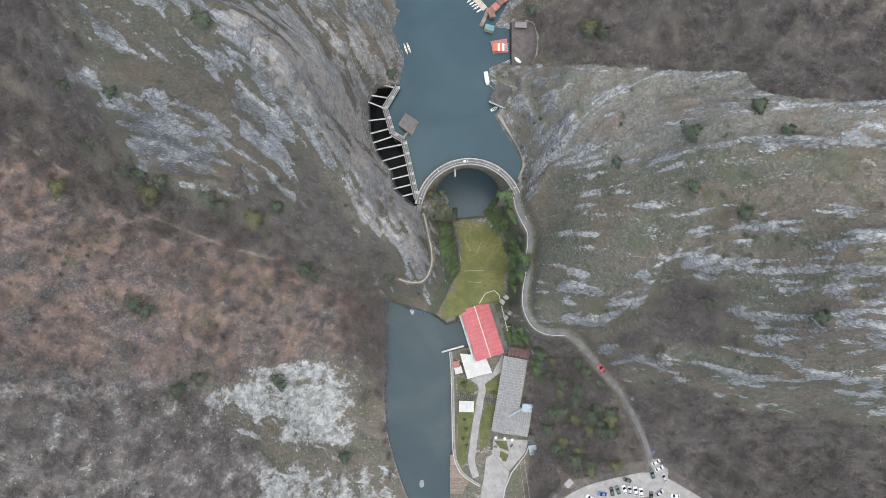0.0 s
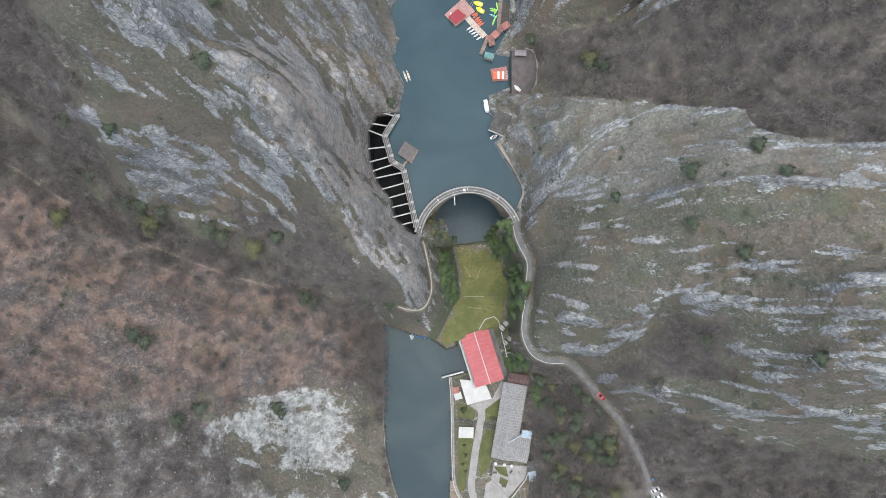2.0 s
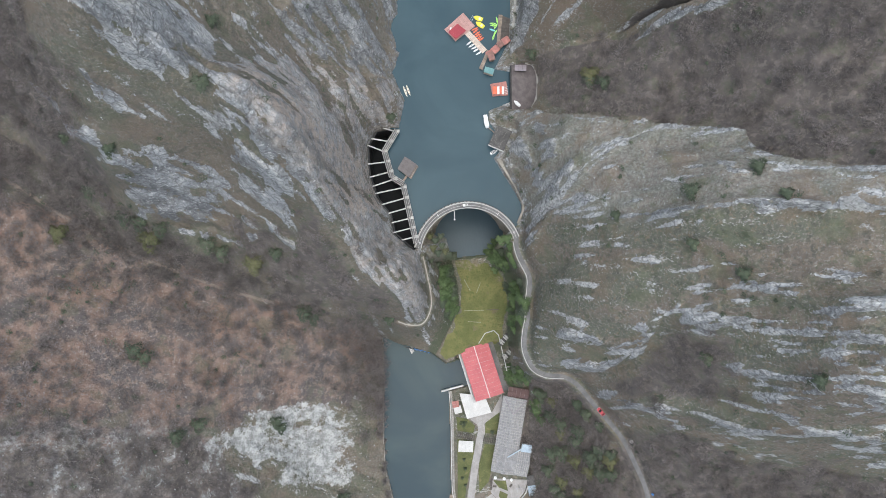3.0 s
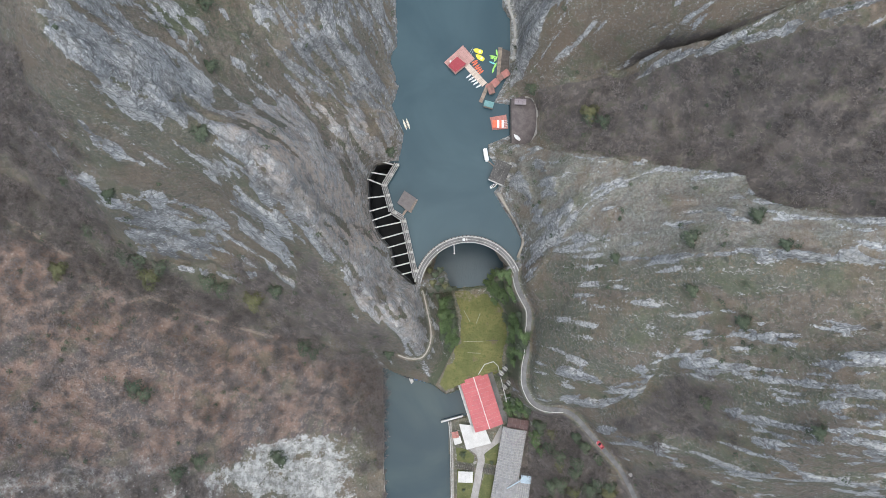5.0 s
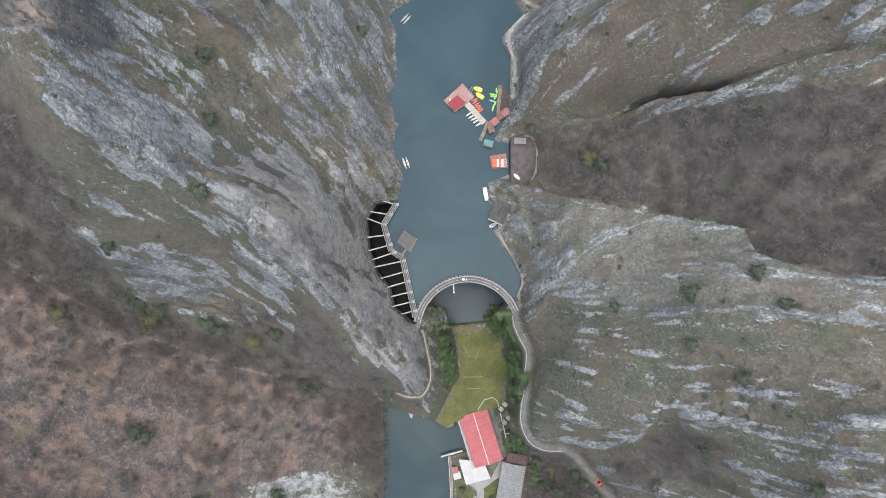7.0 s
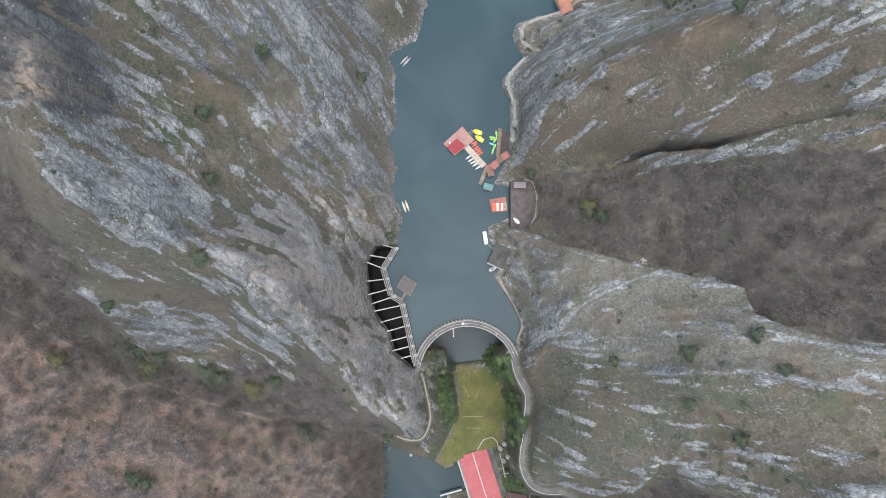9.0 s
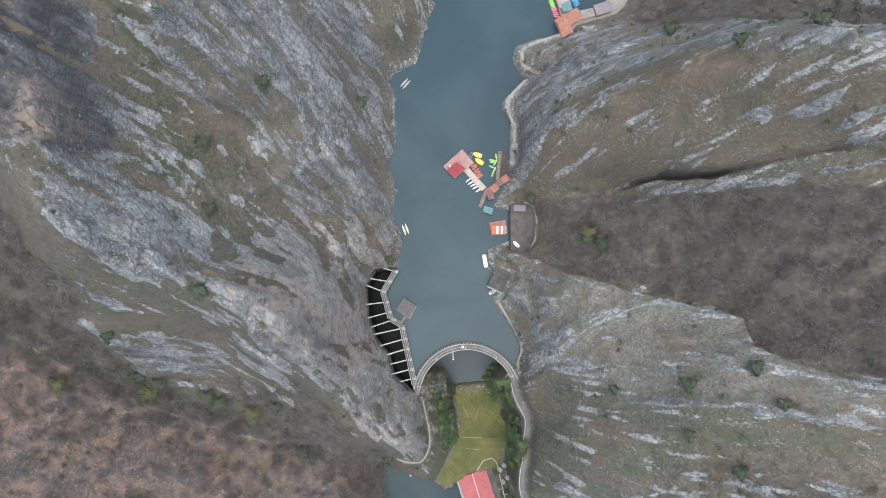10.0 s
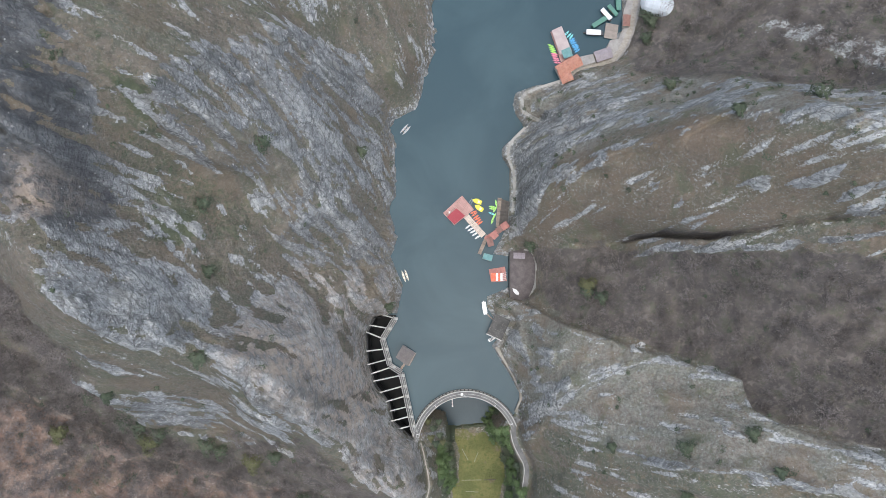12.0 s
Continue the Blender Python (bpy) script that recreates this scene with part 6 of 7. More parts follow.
rank("sky", "blue rental kayak at the northern float", "blue kayaks", 61.2, 241.0, 0.42, -0.9, 7, -62, 7)
rank("cyan", "pale cyan kayak at the northern float", "cyan kayaks", 58.8, 243.8, 0.95, -0.75, 3, -38, 8)
rank("lime", "lime green kayak at the northern float", "lime kayaks", 51.2, 238.0, 0.36, -1.0, 4, 74, 9)
rank("pink", "pink rental kayak at the northern float", "pink kayaks", 52.7, 233.9, 0.36, -1.0, 5, 80, 10)

for x, y, a in ((16.3, 163.5, 70), (17.2, 160.4, 56)):
    yb = thing("pedal_boat", "yellow pedal boat with a rounded bow", "pedal boat", pose(x, y, 0, 0, 0, a), group="pedal boats")
    part("hull", hull_mesh(4.6, 2.3, 0.55, 0.25), PAINT["yellow"], yb)
    part("seat", block(-0.6, -1.4, 0.5, 0.6, -0.4, 0.75, 0.1), PAINT["cream"], yb)
    part("deck_well", block(-0.5, -0.3, 0.5, 0.5, 0.9, 0.6, 0.05), PAINT["yellow"], yb)


def launch(name, label, x, y, angle, length, width, body, canopy, cover=0.75):
    ob = thing(name, label, "boat", pose(x, y, 0, 0, 0, angle), group="excursion boats")
    part("hull", hull_mesh(length, width, 0.8, 0.3), PAINT[body], ob)
    part("deck", block(-width * 0.38, -length * 0.36, 0.7, width * 0.38, length * 0.3, 0.86), M_TIMBER, ob)
    roof = part("canopy", block(-width * 0.47, -length * cover / 2, 2.0, width * 0.47, length * cover / 2, 2.16, 0.06), PAINT[canopy], ob)
    for sx in (-1, 1):
        for k in range(3):
            yy = -length * cover * 0.45 + k * length * cover * 0.45
            part("post", block(sx * width * 0.4 - 0.03, yy - 0.03, 0.8, sx * width * 0.4 + 0.03, yy + 0.03, 2.0), M_STEEL, ob)
    return ob


launch("tour_boat", "white-roofed tour boat moored below the lake house", 19.8, 113.8, 10, 6.4, 2.0, "white", "white", 0.86)
launch("tour_boat", "white-roofed tour boat at the landing", 71.2, 243.9, 87, 9.6, 2.7, "black", "white", 0.72)
launch("tour_boat", "green-roofed tour boat at the landing", 74.0, 248.9, -57, 8.2, 2.4, "darkgreen", "green", 0.95)
launch("tour_boat", "white-roofed tour boat moored askew", 77.2, 252.7, 41, 7.6, 2.3, "black", "white", 0.85)
launch("tour_boat", "green-roofed tour boat moored askew", 80.3, 254.6, 40, 6.6, 2.1, "darkgreen", "green", 0.95)
launch("tour_boat", "green-roofed tour boat along the quay", 83.0, 258.6, 2, 8.5, 2.4, "darkgreen", "green", 0.95)
sb = thing("row_boat", "small white open boat with dark thwarts", "boat", pose(23.4, 99.4, 0, 0, 0, -62))
part("hull", hull_mesh(3.8, 1.5, 0.5, 0.3), PAINT["white"], sb)
part("well", block(-0.5, -1.2, 0.45, 0.5, 1.0, 0.6, 0.04), PAINT["black"], sb)
for yy in (-0.7, 0.1, 0.7):
    part("thwart", block(-0.62, yy - 0.12, 0.58, 0.62, yy + 0.12, 0.66), PAINT["white"], sb)
for name, label, x, y, a, mat in (("catamaran", "pale two-hulled float moored under the cliff", -17.1, 128.4, 20, "cream"), ("catamaran", "weathered grey two-hulled float", -17.6, 197.4, -42, "silver")):
    ct = thing(name, label, "float", pose(x, y, 0, 0, 0, a))
    for s in (-0.75, 0.75):
        bm = hull_mesh(5.6, 0.95, 0.4)
        bmesh.ops.translate(bm, verts=bm.verts[:], vec=(s, 0, 0))
        part("hull", bm, PAINT[mat], ct)
    for yy in (-1.5, 0, 1.5):
        part("cross_bar", block(-1.0, yy - 0.15, 0.3, 1.0, yy + 0.15, 0.44), M_TIMBER, ct)


# ---- floats and docks ----
def deck(name, label, poly, z, mat, category="float", n=12, thick=0.3):
    """A floating deck of planks laid across the first edge of a four-cornered outline."""
    ob = thing(name, label, category)
    a, b, c, d = [Vector((*p, 0)) for p in poly]
    for k in range(n):
        f0, f1 = k / n, (k + 1) / n - 0.004
        quad = [a.lerp(b, f0), a.lerp(b, f1), d.lerp(c, f1), d.lerp(c, f0)]
        part("plank", prism(bmesh.new(), [(p.x, p.y) for p in quad], z - 0.08 + 0.006 * (k % 3), z + 0.006 * (k % 3)), mat, ob)
    mid = (a + b + c + d) / 4
    inner = [mid.lerp(p, 0.94) for p in (a, b, c, d)]
    part("pontoon", prism(bmesh.new(), [(p.x, p.y) for p in inner], -0.3, z - 0.09), M_DARKMETAL, ob)
    return ob


rf = deck("restaurant_float", "floating bar deck with a dark red roof", [(0.4, 157.9), (9.3, 166.2), (14.9, 159.6), (5.7, 152.1)], 0.7, M_PINKDECK, n=16)
RR = [(2.2, 155.7), (6.6, 159.8), (10.7, 156.4), (5.8, 152.4)]
for k in range(5):
    a, b, c, d = [Vector((*p, 0)) for p in RR]
    f0, f1 = k / 5, (k + 1) / 5 - 0.006
    quad = [a.lerp(b, f0), a.lerp(b, f1), d.lerp(c, f1), d.lerp(c, f0)]
    part("roof_sheet", prism(bmesh.new(), [(p.x, p.y) for p in quad], 3.0 + 0.01 * (k % 2), 3.12 + 0.01 * (k % 2)), M_DARKRED, rf, "dark red roof sheet")
for x, y in ((2.8, 155.7), (6.5, 159.2), (10.1, 156.3), (5.8, 153.0)):
    part("post", block(x - 0.08, y - 0.08, 0.7, x + 0.08, y + 0.08, 3.0), M_TIMBER, rf)
part("counter", block(3.0, 157.6, 0.7, 3.8, 158.6, 1.7), M_PLASTIC, rf)
part("slide_frame", bar((13.2, 161.6, 0.9), (14.4, 164.0, 1.4), 0.15, 0.1), M_BLUEROOF, rf, "pale blue slide frame")
part("slide_frame", bar((12.4, 162.4, 0.9), (13.8, 164.6, 1.4), 0.15, 0.1), M_BLUEROOF, rf)
deck("gangway", "long pale pink floating gangway", [(9.9, 155.8), (18.4, 146.3), (20.5, 148.2), (12.0, 157.7)], 0.55, worn("bleached_planks", (0.50, 0.40, 0.33), (0.60, 0.49, 0.41), 0.6, 0.85, each=0.2), "gangway", 18)
deck("long_dock", "narrow weathered dock along the cliff", [(26.0, 165.2), (25.0, 151.4), (26.5, 151.4), (27.9, 165.0)], 0.6, M_TIMBER, "dock", 20)
deck("dark_landing", "dark wet slatted landing between dock and cliff", [(27.9, 164.6), (26.6, 151.8), (30.8, 153.2), (32.4, 163.0)], 0.5, M_DARKTIMBER, "dock", 16)
deck("shore_gangway", "brown stepped gangway to the shore", [(16.6, 139.0), (20.4, 148.0), (22.0, 147.4), (18.2, 138.4)], 0.8, M_TIMBER, "gangway", 12)
deck("upper_gangway", "brown gangway between the huts", [(19.6, 146.6), (28.6, 152.4), (29.4, 151.0), (20.4, 145.2)], 1.0, M_BRICKRED, "gangway", 10)
M_DULLRED = worn("dull_brown_red_sheet", (0.22, 0.12, 0.10), (0.30, 0.165, 0.135), 0.8, 0.8, each=0.15)
for x, y, w, d, a, roof in ((29.1, 151.8, 2.5, 2.7, -55, M_BRICKRED), (26.5, 149.9, 2.2, 2.0, -55, M_DULLRED), (24.2, 147.4, 2.6, 2.4, -48, M_BRICKRED), (22.3, 144.2, 2.2, 3.4, 14, M_DULLRED)):
    house("boat_hut", "small hut with a worn red sheet roof on the dock", x, y, 0.9, w, d, 2.1, 0.3, a, roof, M_TIMBER, 1, 3, category="hut", windows=False)
sh = thing("canopy_shelter", "flat teal sheet canopy over the shore landing", "shelter", pose(21.2, 137.2, 0.4, 0, 0, -16))
for k in range(3):
    part("roof_sheet", block(-2.2 + 1.47 * k, -1.4, 2.6, -2.2 + 1.47 * (k + 1) - 0.02, 1.4, 2.72), M_TEAL, sh)
for x in (-1.9, 1.9):
    for y in (-1.1, 1.1):
        part("post", block(x - 0.07, y - 0.07, -1.4, x + 0.07, y + 0.07, 2.6), M_TIMBER, sh)
part("floor", block(-2.2, -1.4, 0.3, 2.2, 1.4, 0.45), M_TIMBER, sh)
pn = deck("red_pontoon", "pontoon with an orange and white striped cover", [(21.8, 131.6), (29.4, 132.9), (30.2, 126.2), (22.9, 125.6)], 0.6, M_BRICKRED, "pontoon", 12)
for k in range(5):
    x = 22.9 + 1.05 * k
    part("awning", block(x, 126.2, 2.4, x + 1.0, 129.8, 2.5), M_PLASTIC if k in (2, 4) else M_ORANGE, pn, "striped awning panel")
for x in (23, 28):
    for y in (126.4, 129.6):
        part("post", block(x - 0.06, y - 0.06, 0.6, x + 0.06, y + 0.06, 2.4), M_STEEL, pn)
for k in range(5):
    part("frame_bar", bar((28.4, 126.4 + 0.8 * k, 1.6), (30.0, 126.9 + 0.8 * k, 1.6), 0.12, 0.1), M_PLASTIC, pn, "white frame bar")
pv = deck("raft_pavilion", "square floating pavilion under a grey-brown roof", [(-20.6, 90.9), (-17.6, 96.4), (-11.6, 92.6), (-14.8, 86.6)], 0.6, M_TIMBER, "pavilion", 8)
PVR = [(-21.0, 91.0), (-17.7, 96.7), (-12.2, 93.0), (-15.6, 87.0)]
for k in range(8):
    a, b, c, d = [Vector((*p, 0)) for p in PVR]
    f0, f1 = k / 8, (k + 1) / 8 - 0.004
    quad = [a.lerp(b, f0), a.lerp(b, f1), d.lerp(c, f1), d.lerp(c, f0)]
    part("roof_board", prism(bmesh.new(), [(p.x, p.y) for p in quad], 3.2 + 0.012 * (k % 2), 3.34 + 0.012 * (k % 2)), M_THATCH, pv)
for x, y in ((-20.2, 91.0), (-17.6, 95.9), (-12.9, 92.8), (-15.6, 87.8)):
    part("post", block(x - 0.1, y - 0.1, 0.6, x + 0.1, y + 0.1, 3.2), M_TIMBER, pv)
part("rail", bar((-12.0, 92.6, 1.5), (-15.0, 87.0, 1.5), 0.1, 0.1), M_PALE, pv)
part("rail", bar((-17.4, 96.3, 1.5), (-11.8, 92.7, 1.5), 0.1, 0.1), M_PALE, pv)
for (ax, ay), (bx, by) in (((-12.0, 92.6), (-15.0, 87.0)), ((-17.4, 96.3), (-11.8, 92.7)), ((-15.0, 87.0), (-20.6, 90.9))):
    for k in range(7):
        part("baluster", bar((ax + (bx - ax) * k / 6, ay + (by - ay) * k / 6, 0.5), (ax + (bx - ax) * k / 6, ay + (by - ay) * k / 6, 1.55), 0.16, 0.16), M_PALE, pv)
part("gangplank", bar((-16.6, 88.4, 0.7), (-19.2, 84.6, 1.6), 1.0, 0.12), M_TIMBER, pv)
nf = deck("kayak_float", "long pink-grey kayak hire float", [(50.9, 244.3), (56.0, 246.8), (61.8, 231.8), (55.9, 229.9)], 0.7, M_PINKDECK, "float", 10)
NR = [(51.2, 244.2), (55.9, 246.5), (60.6, 234.6), (55.0, 232.6)]
part("canopy", prism(bmesh.new(), NR, 2.8, 2.95), worn("faded_pink_canvas", (0.45, 0.36, 0.345), (0.53, 0.44, 0.42), 0.3, 0.8), nf, "faded pink canopy")
part("canopy", prism(bmesh.new(), [(55.6, 234.6), (59.6, 236.4), (61.2, 232.2), (57.0, 230.6)], 3.0, 3.15), M_TEAL, nf, "teal canopy")
for x, y in ((51.8, 243.9), (55.6, 245.8), (60.2, 235.0), (56.0, 232.2)):
    part("post", block(x - 0.07, y - 0.07, 0.7, x + 0.07, y + 0.07, 2.9), M_STEEL, nf)

# ---- lake houses ----
lk = thing("lake_house", "low lake house with a lichened flat slab roof", "house", pose(26.2, 105.1, 0.0, 0, 0, -24))
part("wall", block(-3.4, -4.6, -2.5, 3.4, 4.6, 3.6), M_WALL, lk)
for i in range(3):
    for j in range(3):
        part("roof_slab", block(-3.75 + 2.5 * i, -5.0 + 3.34 * j, 3.6, -3.75 + 2.5 * (i + 1) - 0.03, -5.0 + 3.34 * (j + 1) - 0.03, 3.85 + 0.01 * ((i + j) % 2)), M_MOTTLED, lk)
part("front_beam", block(-3.8, -5.4, 2.9, 3.8, -5.0, 3.8), M_PALE, lk, "pale front beam")
for k in range(4):
    part("window", block(-3.0 + 1.7 * k, -4.68, 0.8, -1.9 + 1.7 * k, -4.56, 2.2), M_GLASS, lk)
part("jetty", bar((-3.6, 2.0, 0.5), (-7.2, 3.2, 0.4), 0.5, 0.15), M_TIMBER, lk)
kiosk = house("kiosk", "dark kiosk with a grey roof on the terrace", 35.6, 137.8, 2.7, 2.0, 4.6, 2.2, 0.3, 88, M_LILAC, M_DARKTIMBER, 1, 3, category="kiosk", windows=False)
vn = thing("canvas_stack", "white canvas-covered stack on the terrace", "covered stack", pose(34.0, 121.4, 2.7, 0, 0, 45))
bm = hull_mesh(3.9, 1.7, 1.1, 0.5)
part("cover", bm, M_PLASTIC, vn)
house("restaurant", "lakeside restaurant with a terracotta tiled roof", 59.0, 227.0, 1.2, 5.2, 11.5, 3.2, 1.1, -60, M_TERRA, M_WALL, 5, 14, None, "restaurant")
house("restaurant_wing", "lower wing of the restaurant under terracotta tiles", 57.4, 222.6, 1.2, 5.0, 6.4, 2.8, 0.9, 24, M_TERRA, M_WALL, 5, 8, None, "restaurant")
house("terrace_pavilion", "terrace pavilion with a faded lilac roof", 75.2, 232.4, 1.3, 4.6, 7.4, 2.8, 0.6, -72, M_LILAC, M_TIMBER, 2, 6, category="pavilion", windows=False)
sh = thing("terrace_awning", "pale flat awning over the dining terrace", "awning", pose(68.2, 229.8, 1.3, 0, 0, 18))
for k in range(4):
    part("panel", block(-3.0 + 1.5 * k, -1.9, 2.6, -3.0 + 1.5 * (k + 1) - 0.02, 1.9, 2.7), M_PAVING, sh)
for x in (-2.8, 2.8):
    for y in (-1.7, 1.7):
        part("post", block(x - 0.06, y - 0.06, 0, x + 0.06, y + 0.06, 2.6), M_TIMBER, sh)
deck("boat_landing", "pale square boat landing", [(76.2, 241.6), (77.2, 248.9), (83.2, 247.8), (82.2, 240.7)], 1.0, worn("grey_brown_planks", (0.27, 0.23, 0.20), (0.36, 0.31, 0.27), 0.5, 0.9, each=0.1), "landing", 8)
house("red_kiosk", "kiosk with a worn brown-red roof by the landing", 86.3, 248.8, 1.35, 2.8, 4.8, 2.6, 0.5, -4, worn("worn_brown_red_sheet", (0.24, 0.13, 0.105), (0.31, 0.17, 0.14), 0.8, 0.8, each=0.15), M_WALL, 2, 5, category="kiosk", windows=False)
sv = thing("silver_marquee", "large rounded silver tarpaulin marquee", "marquee", pose(100.0, 253.6, H(100, 253.6) - 0.2, 0, 0, -14))
rings = []
for i in range(13):
    f = 2 * i / 12 - 1
    s = math.sqrt(max(0.02, 1 - f ** 4))
    rings.append([(9.0 * f, 5.0 * s * math.cos(a), 0.2 + 4.2 * s * math.sin(a)) for a in [math.pi * k / 8 for k in range(9)]])
part("cover", loft(bmesh.new(), rings, closed=False), M_SILVER, sv)
for k in range(5):
    f = -0.8 + 0.4 * k
    s = math.sqrt(1 - f ** 4)
    bm = bmesh.new()
    for a in range(8):
        p, q = [(9.0 * f, 5.05 * s * math.cos(math.pi * t / 8), 0.2 + 4.25 * s * math.sin(math.pi * t / 8)) for t in (a, a + 1)]
        beam(bm, p, q, 0.12, 0.12)
    part("hoop", bm, M_STEEL, sv)


# ---- cars ----
def car(color, x, y, z, angle, label, group="parked cars", tilt=0.0):
    ob = thing("car", label, "car", pose(x, y, z, tilt, 0, angle), group=group)
    prof = [(-2.1, 0.45, 0.62), (-2.0, 0.82, 0.86), (-0.9, 0.88, 0.9), (0.9, 0.88, 0.92), (1.9, 0.84, 0.88), (2.1, 0.6, 0.7)]
    rings = [[(-w, yy, 0.28), (w, yy, 0.28), (w, yy, t * 0.8), (w * 0.9, yy, t), (-w * 0.9, yy, t), (-w, yy, t * 0.8)] for yy, t, w in prof]
    part("body", loft(bmesh.new(), rings), PAINT[color], ob)
    cab = [(-1.75, 0.86, 0.70), (-1.2, 1.40, 0.62), (0.25, 1.42, 0.62), (1.05, 0.88, 0.72)]
    rings = [[(-w - 0.08 * (t < 1), yy, 0.84), (w + 0.08 * (t < 1), yy, 0.84), (w, yy, t), (-w, yy, t)] for yy, t, w in cab]
    part("cabin_glass", loft(bmesh.new(), rings), M_GLASS, ob)
    part("roof_panel", block(-0.58, -1.15, 1.405, 0.58, 0.2, 1.45, 0.02), PAINT[color], ob)
    for sx in (-1, 1):
        for yy in (-1.3, 1.3):
            wheel = part("wheel", rod(bmesh.new(), (sx * 0.66, yy, 0.32), (sx * 0.88, yy, 0.32), 0.32, 12), M_TYRE, ob)
            part("rim", rod(bmesh.new(), (sx * 0.87, yy, 0.32), (sx * 0.9, yy, 0.32), 0.2, 8), M_STEEL, wheel)
        part("headlight", block(sx * 0.62 - 0.16, 1.98, 0.6, sx * 0.62 + 0.16, 2.08, 0.74), M_PLASTIC, ob)
    return ob


CARS = [("black", 85.4, -72.4, 68), ("darkgreen", 97.3, -69.8, 18), ("white", 100.6, -67.0, -62), ("white", 99.2, -64.2, -60), ("silver", 102.6, -71.3, 20), ("black", 96.5, -79.8, -5),
        ("silver", 100.5, -78.2, -55), ("white", 107.6, -79.5, 88), ("white", 91.8, -78.0, 4), ("white", 89.2, -77.3, 5), ("silver", 86.6, -76.9, 8), ("white", 84.0, -76.7, 14),
        ("darkgreen", 81.0, -77.0, 22), ("black", 78.2, -77.6, 12), ("navy", 73.7, -78.8, 82), ("white", 68.0, -80.4, 58)]
WORDS = {"black": "black", "darkgreen": "dark green", "white": "white", "silver": "silver-grey", "navy": "blue"}
for color, x, y, a in CARS:
    car(color, x, y, -19.93, a, WORDS[color] + " hatchback parked on the gravel car park")
car("red", 73.4, -20.6, H(73.4, -20.6) + 0.2, 40, "red hatchback standing on the cliff road", "road cars")

# ---- other small things ----
hz = thing("garden_hut", "small pale flat-roofed garden hut", "hut", pose(58.2, -73.8, H(58.2, -73.8), 0, 0, 45))
part("wall", block(-1.7, -1.1, -0.8, 1.7, 1.1, 2.0), M_WALL, hz)
part("roof", block(-2.0, -1.4, 2.0, 2.0, 1.4, 2.2, 0.04), M_PAVING, hz)
wb = thing("road_box", "white utility box beside the road", "utility box", pose(87.6, -34.2, H(87.6, -34.2), 0, 0, 40))
part("cabinet", block(-0.9, -0.6, -0.2, 0.9, 0.6, 1.6, 0.05), M_PLASTIC, wb)
part("lid", block(-1.0, -0.7, 1.6, 1.0, 0.7, 1.7, 0.03), M_PALE, wb)
bt = thing("blue_tank", "round blue plastic tank among the trees", "tank", pose(98, -59.4, H(98, -59.4)))
part("barrel", rod(bmesh.new(), (0, 0, -0.2), (0, 0, 1.2), 0.5, 14), M_BLUE, bt)
part("lid", rod(bmesh.new(), (0, 0, 1.2), (0, 0, 1.3), 0.25, 10), M_BLUE, bt)
bo = thing("boom", "dark floating boom across the river end", "boom")
for k in range(14):
    f = k / 13
    part("float", rod(bmesh.new(), (-20 + 13 * f, 8.0 - 2.6 * f + 0.3 * math.sin(3 * k), -41.9), (-19.2 + 13 * f, 7.9 - 2.6 * f + 0.3 * math.sin(3 * k + 1), -41.85), 0.3, 7), M_BLUE if k > 4 else M_DARKMETAL, bo)
dr = thing("driftwood_raft", "pale broken raft boards at the boom", "raft", pose(-16.2, 6.4, -41.9, 0, 0, 25))
for k in range(3):
    part("board", block(-0.9 + 0.6 * k, -1.6 + 0.3 * k, 0, -0.4 + 0.6 * k, 1.3, 0.2), M_PALE, dr)
rk = thing("river_rock", "pale boulder standing in the river", "boulder", pose(-11.0, -79.2, -42.2))
bm = bmesh.new()
bmesh.ops.create_icosphere(bm, subdivisions=3, radius=1.0)
for v in bm.verts:
    v.co = v.co * (1 + 0.25 * noise.noise(v.co * 1.3)) * 1.0
    v.co.x, v.co.y, v.co.z = v.co.x * 1.3, v.co.y * 1.9, v.co.z * 0.9
part("stone", bm, M_STONE, rk)
cb = thing("power_line", "two thin cables sagging over the yard", "cable")
for o in (0.0, 2.4):
    bm = bmesh.new()
    for k in range(16):
        f, g2 = k / 16, (k + 1) / 16
        p, q = [(36 + o + 5.5 * t, -60 - 40 * t, -33 - 3 * 4 * t * (1 - t)) for t in (f, g2)]
        beam(bm, p, q, 0.09, 0.09)
    part("cable", bm, M_STEEL, cb)
for x, y, z in ((37.2, -60, -33), (42.7, -100, -33)):
    mast = part("mast", rod(bmesh.new(), (x, y, H(x, y) - 0.5), (x, y, z + 0.4), 0.12), M_STEEL, cb)
    part("cross_arm", bar((x - 1.5, y, z), (x + 1.6, y, z), 0.12, 0.12), M_STEEL, mast)

# ---- plants ----
def soup(name, verts, tris, tone, mat):
    """One mesh from arrays of loose triangles, with a tone for each corner."""
    me = bpy.data.meshes.new(name)
    me.vertices.add(len(verts))
    me.vertices.foreach_set("co", verts.astype(np.float32).ravel())
    me.loops.add(tris.size)
    me.loops.foreach_set("vertex_index", tris.astype(np.int32).ravel())
    me.polygons.add(len(tris))
    me.polygons.foreach_set("loop_start", np.arange(0, tris.size, 3, dtype=np.int32))
    me.update(calc_edges=True)
    a = me.color_attributes.new("tone", "FLOAT_COLOR", "POINT")
    a.data.foreach_set("color", np.repeat(tone[:, None], 4, 1).astype(np.float32).ravel())
    me.materials.append(mat)
    return me


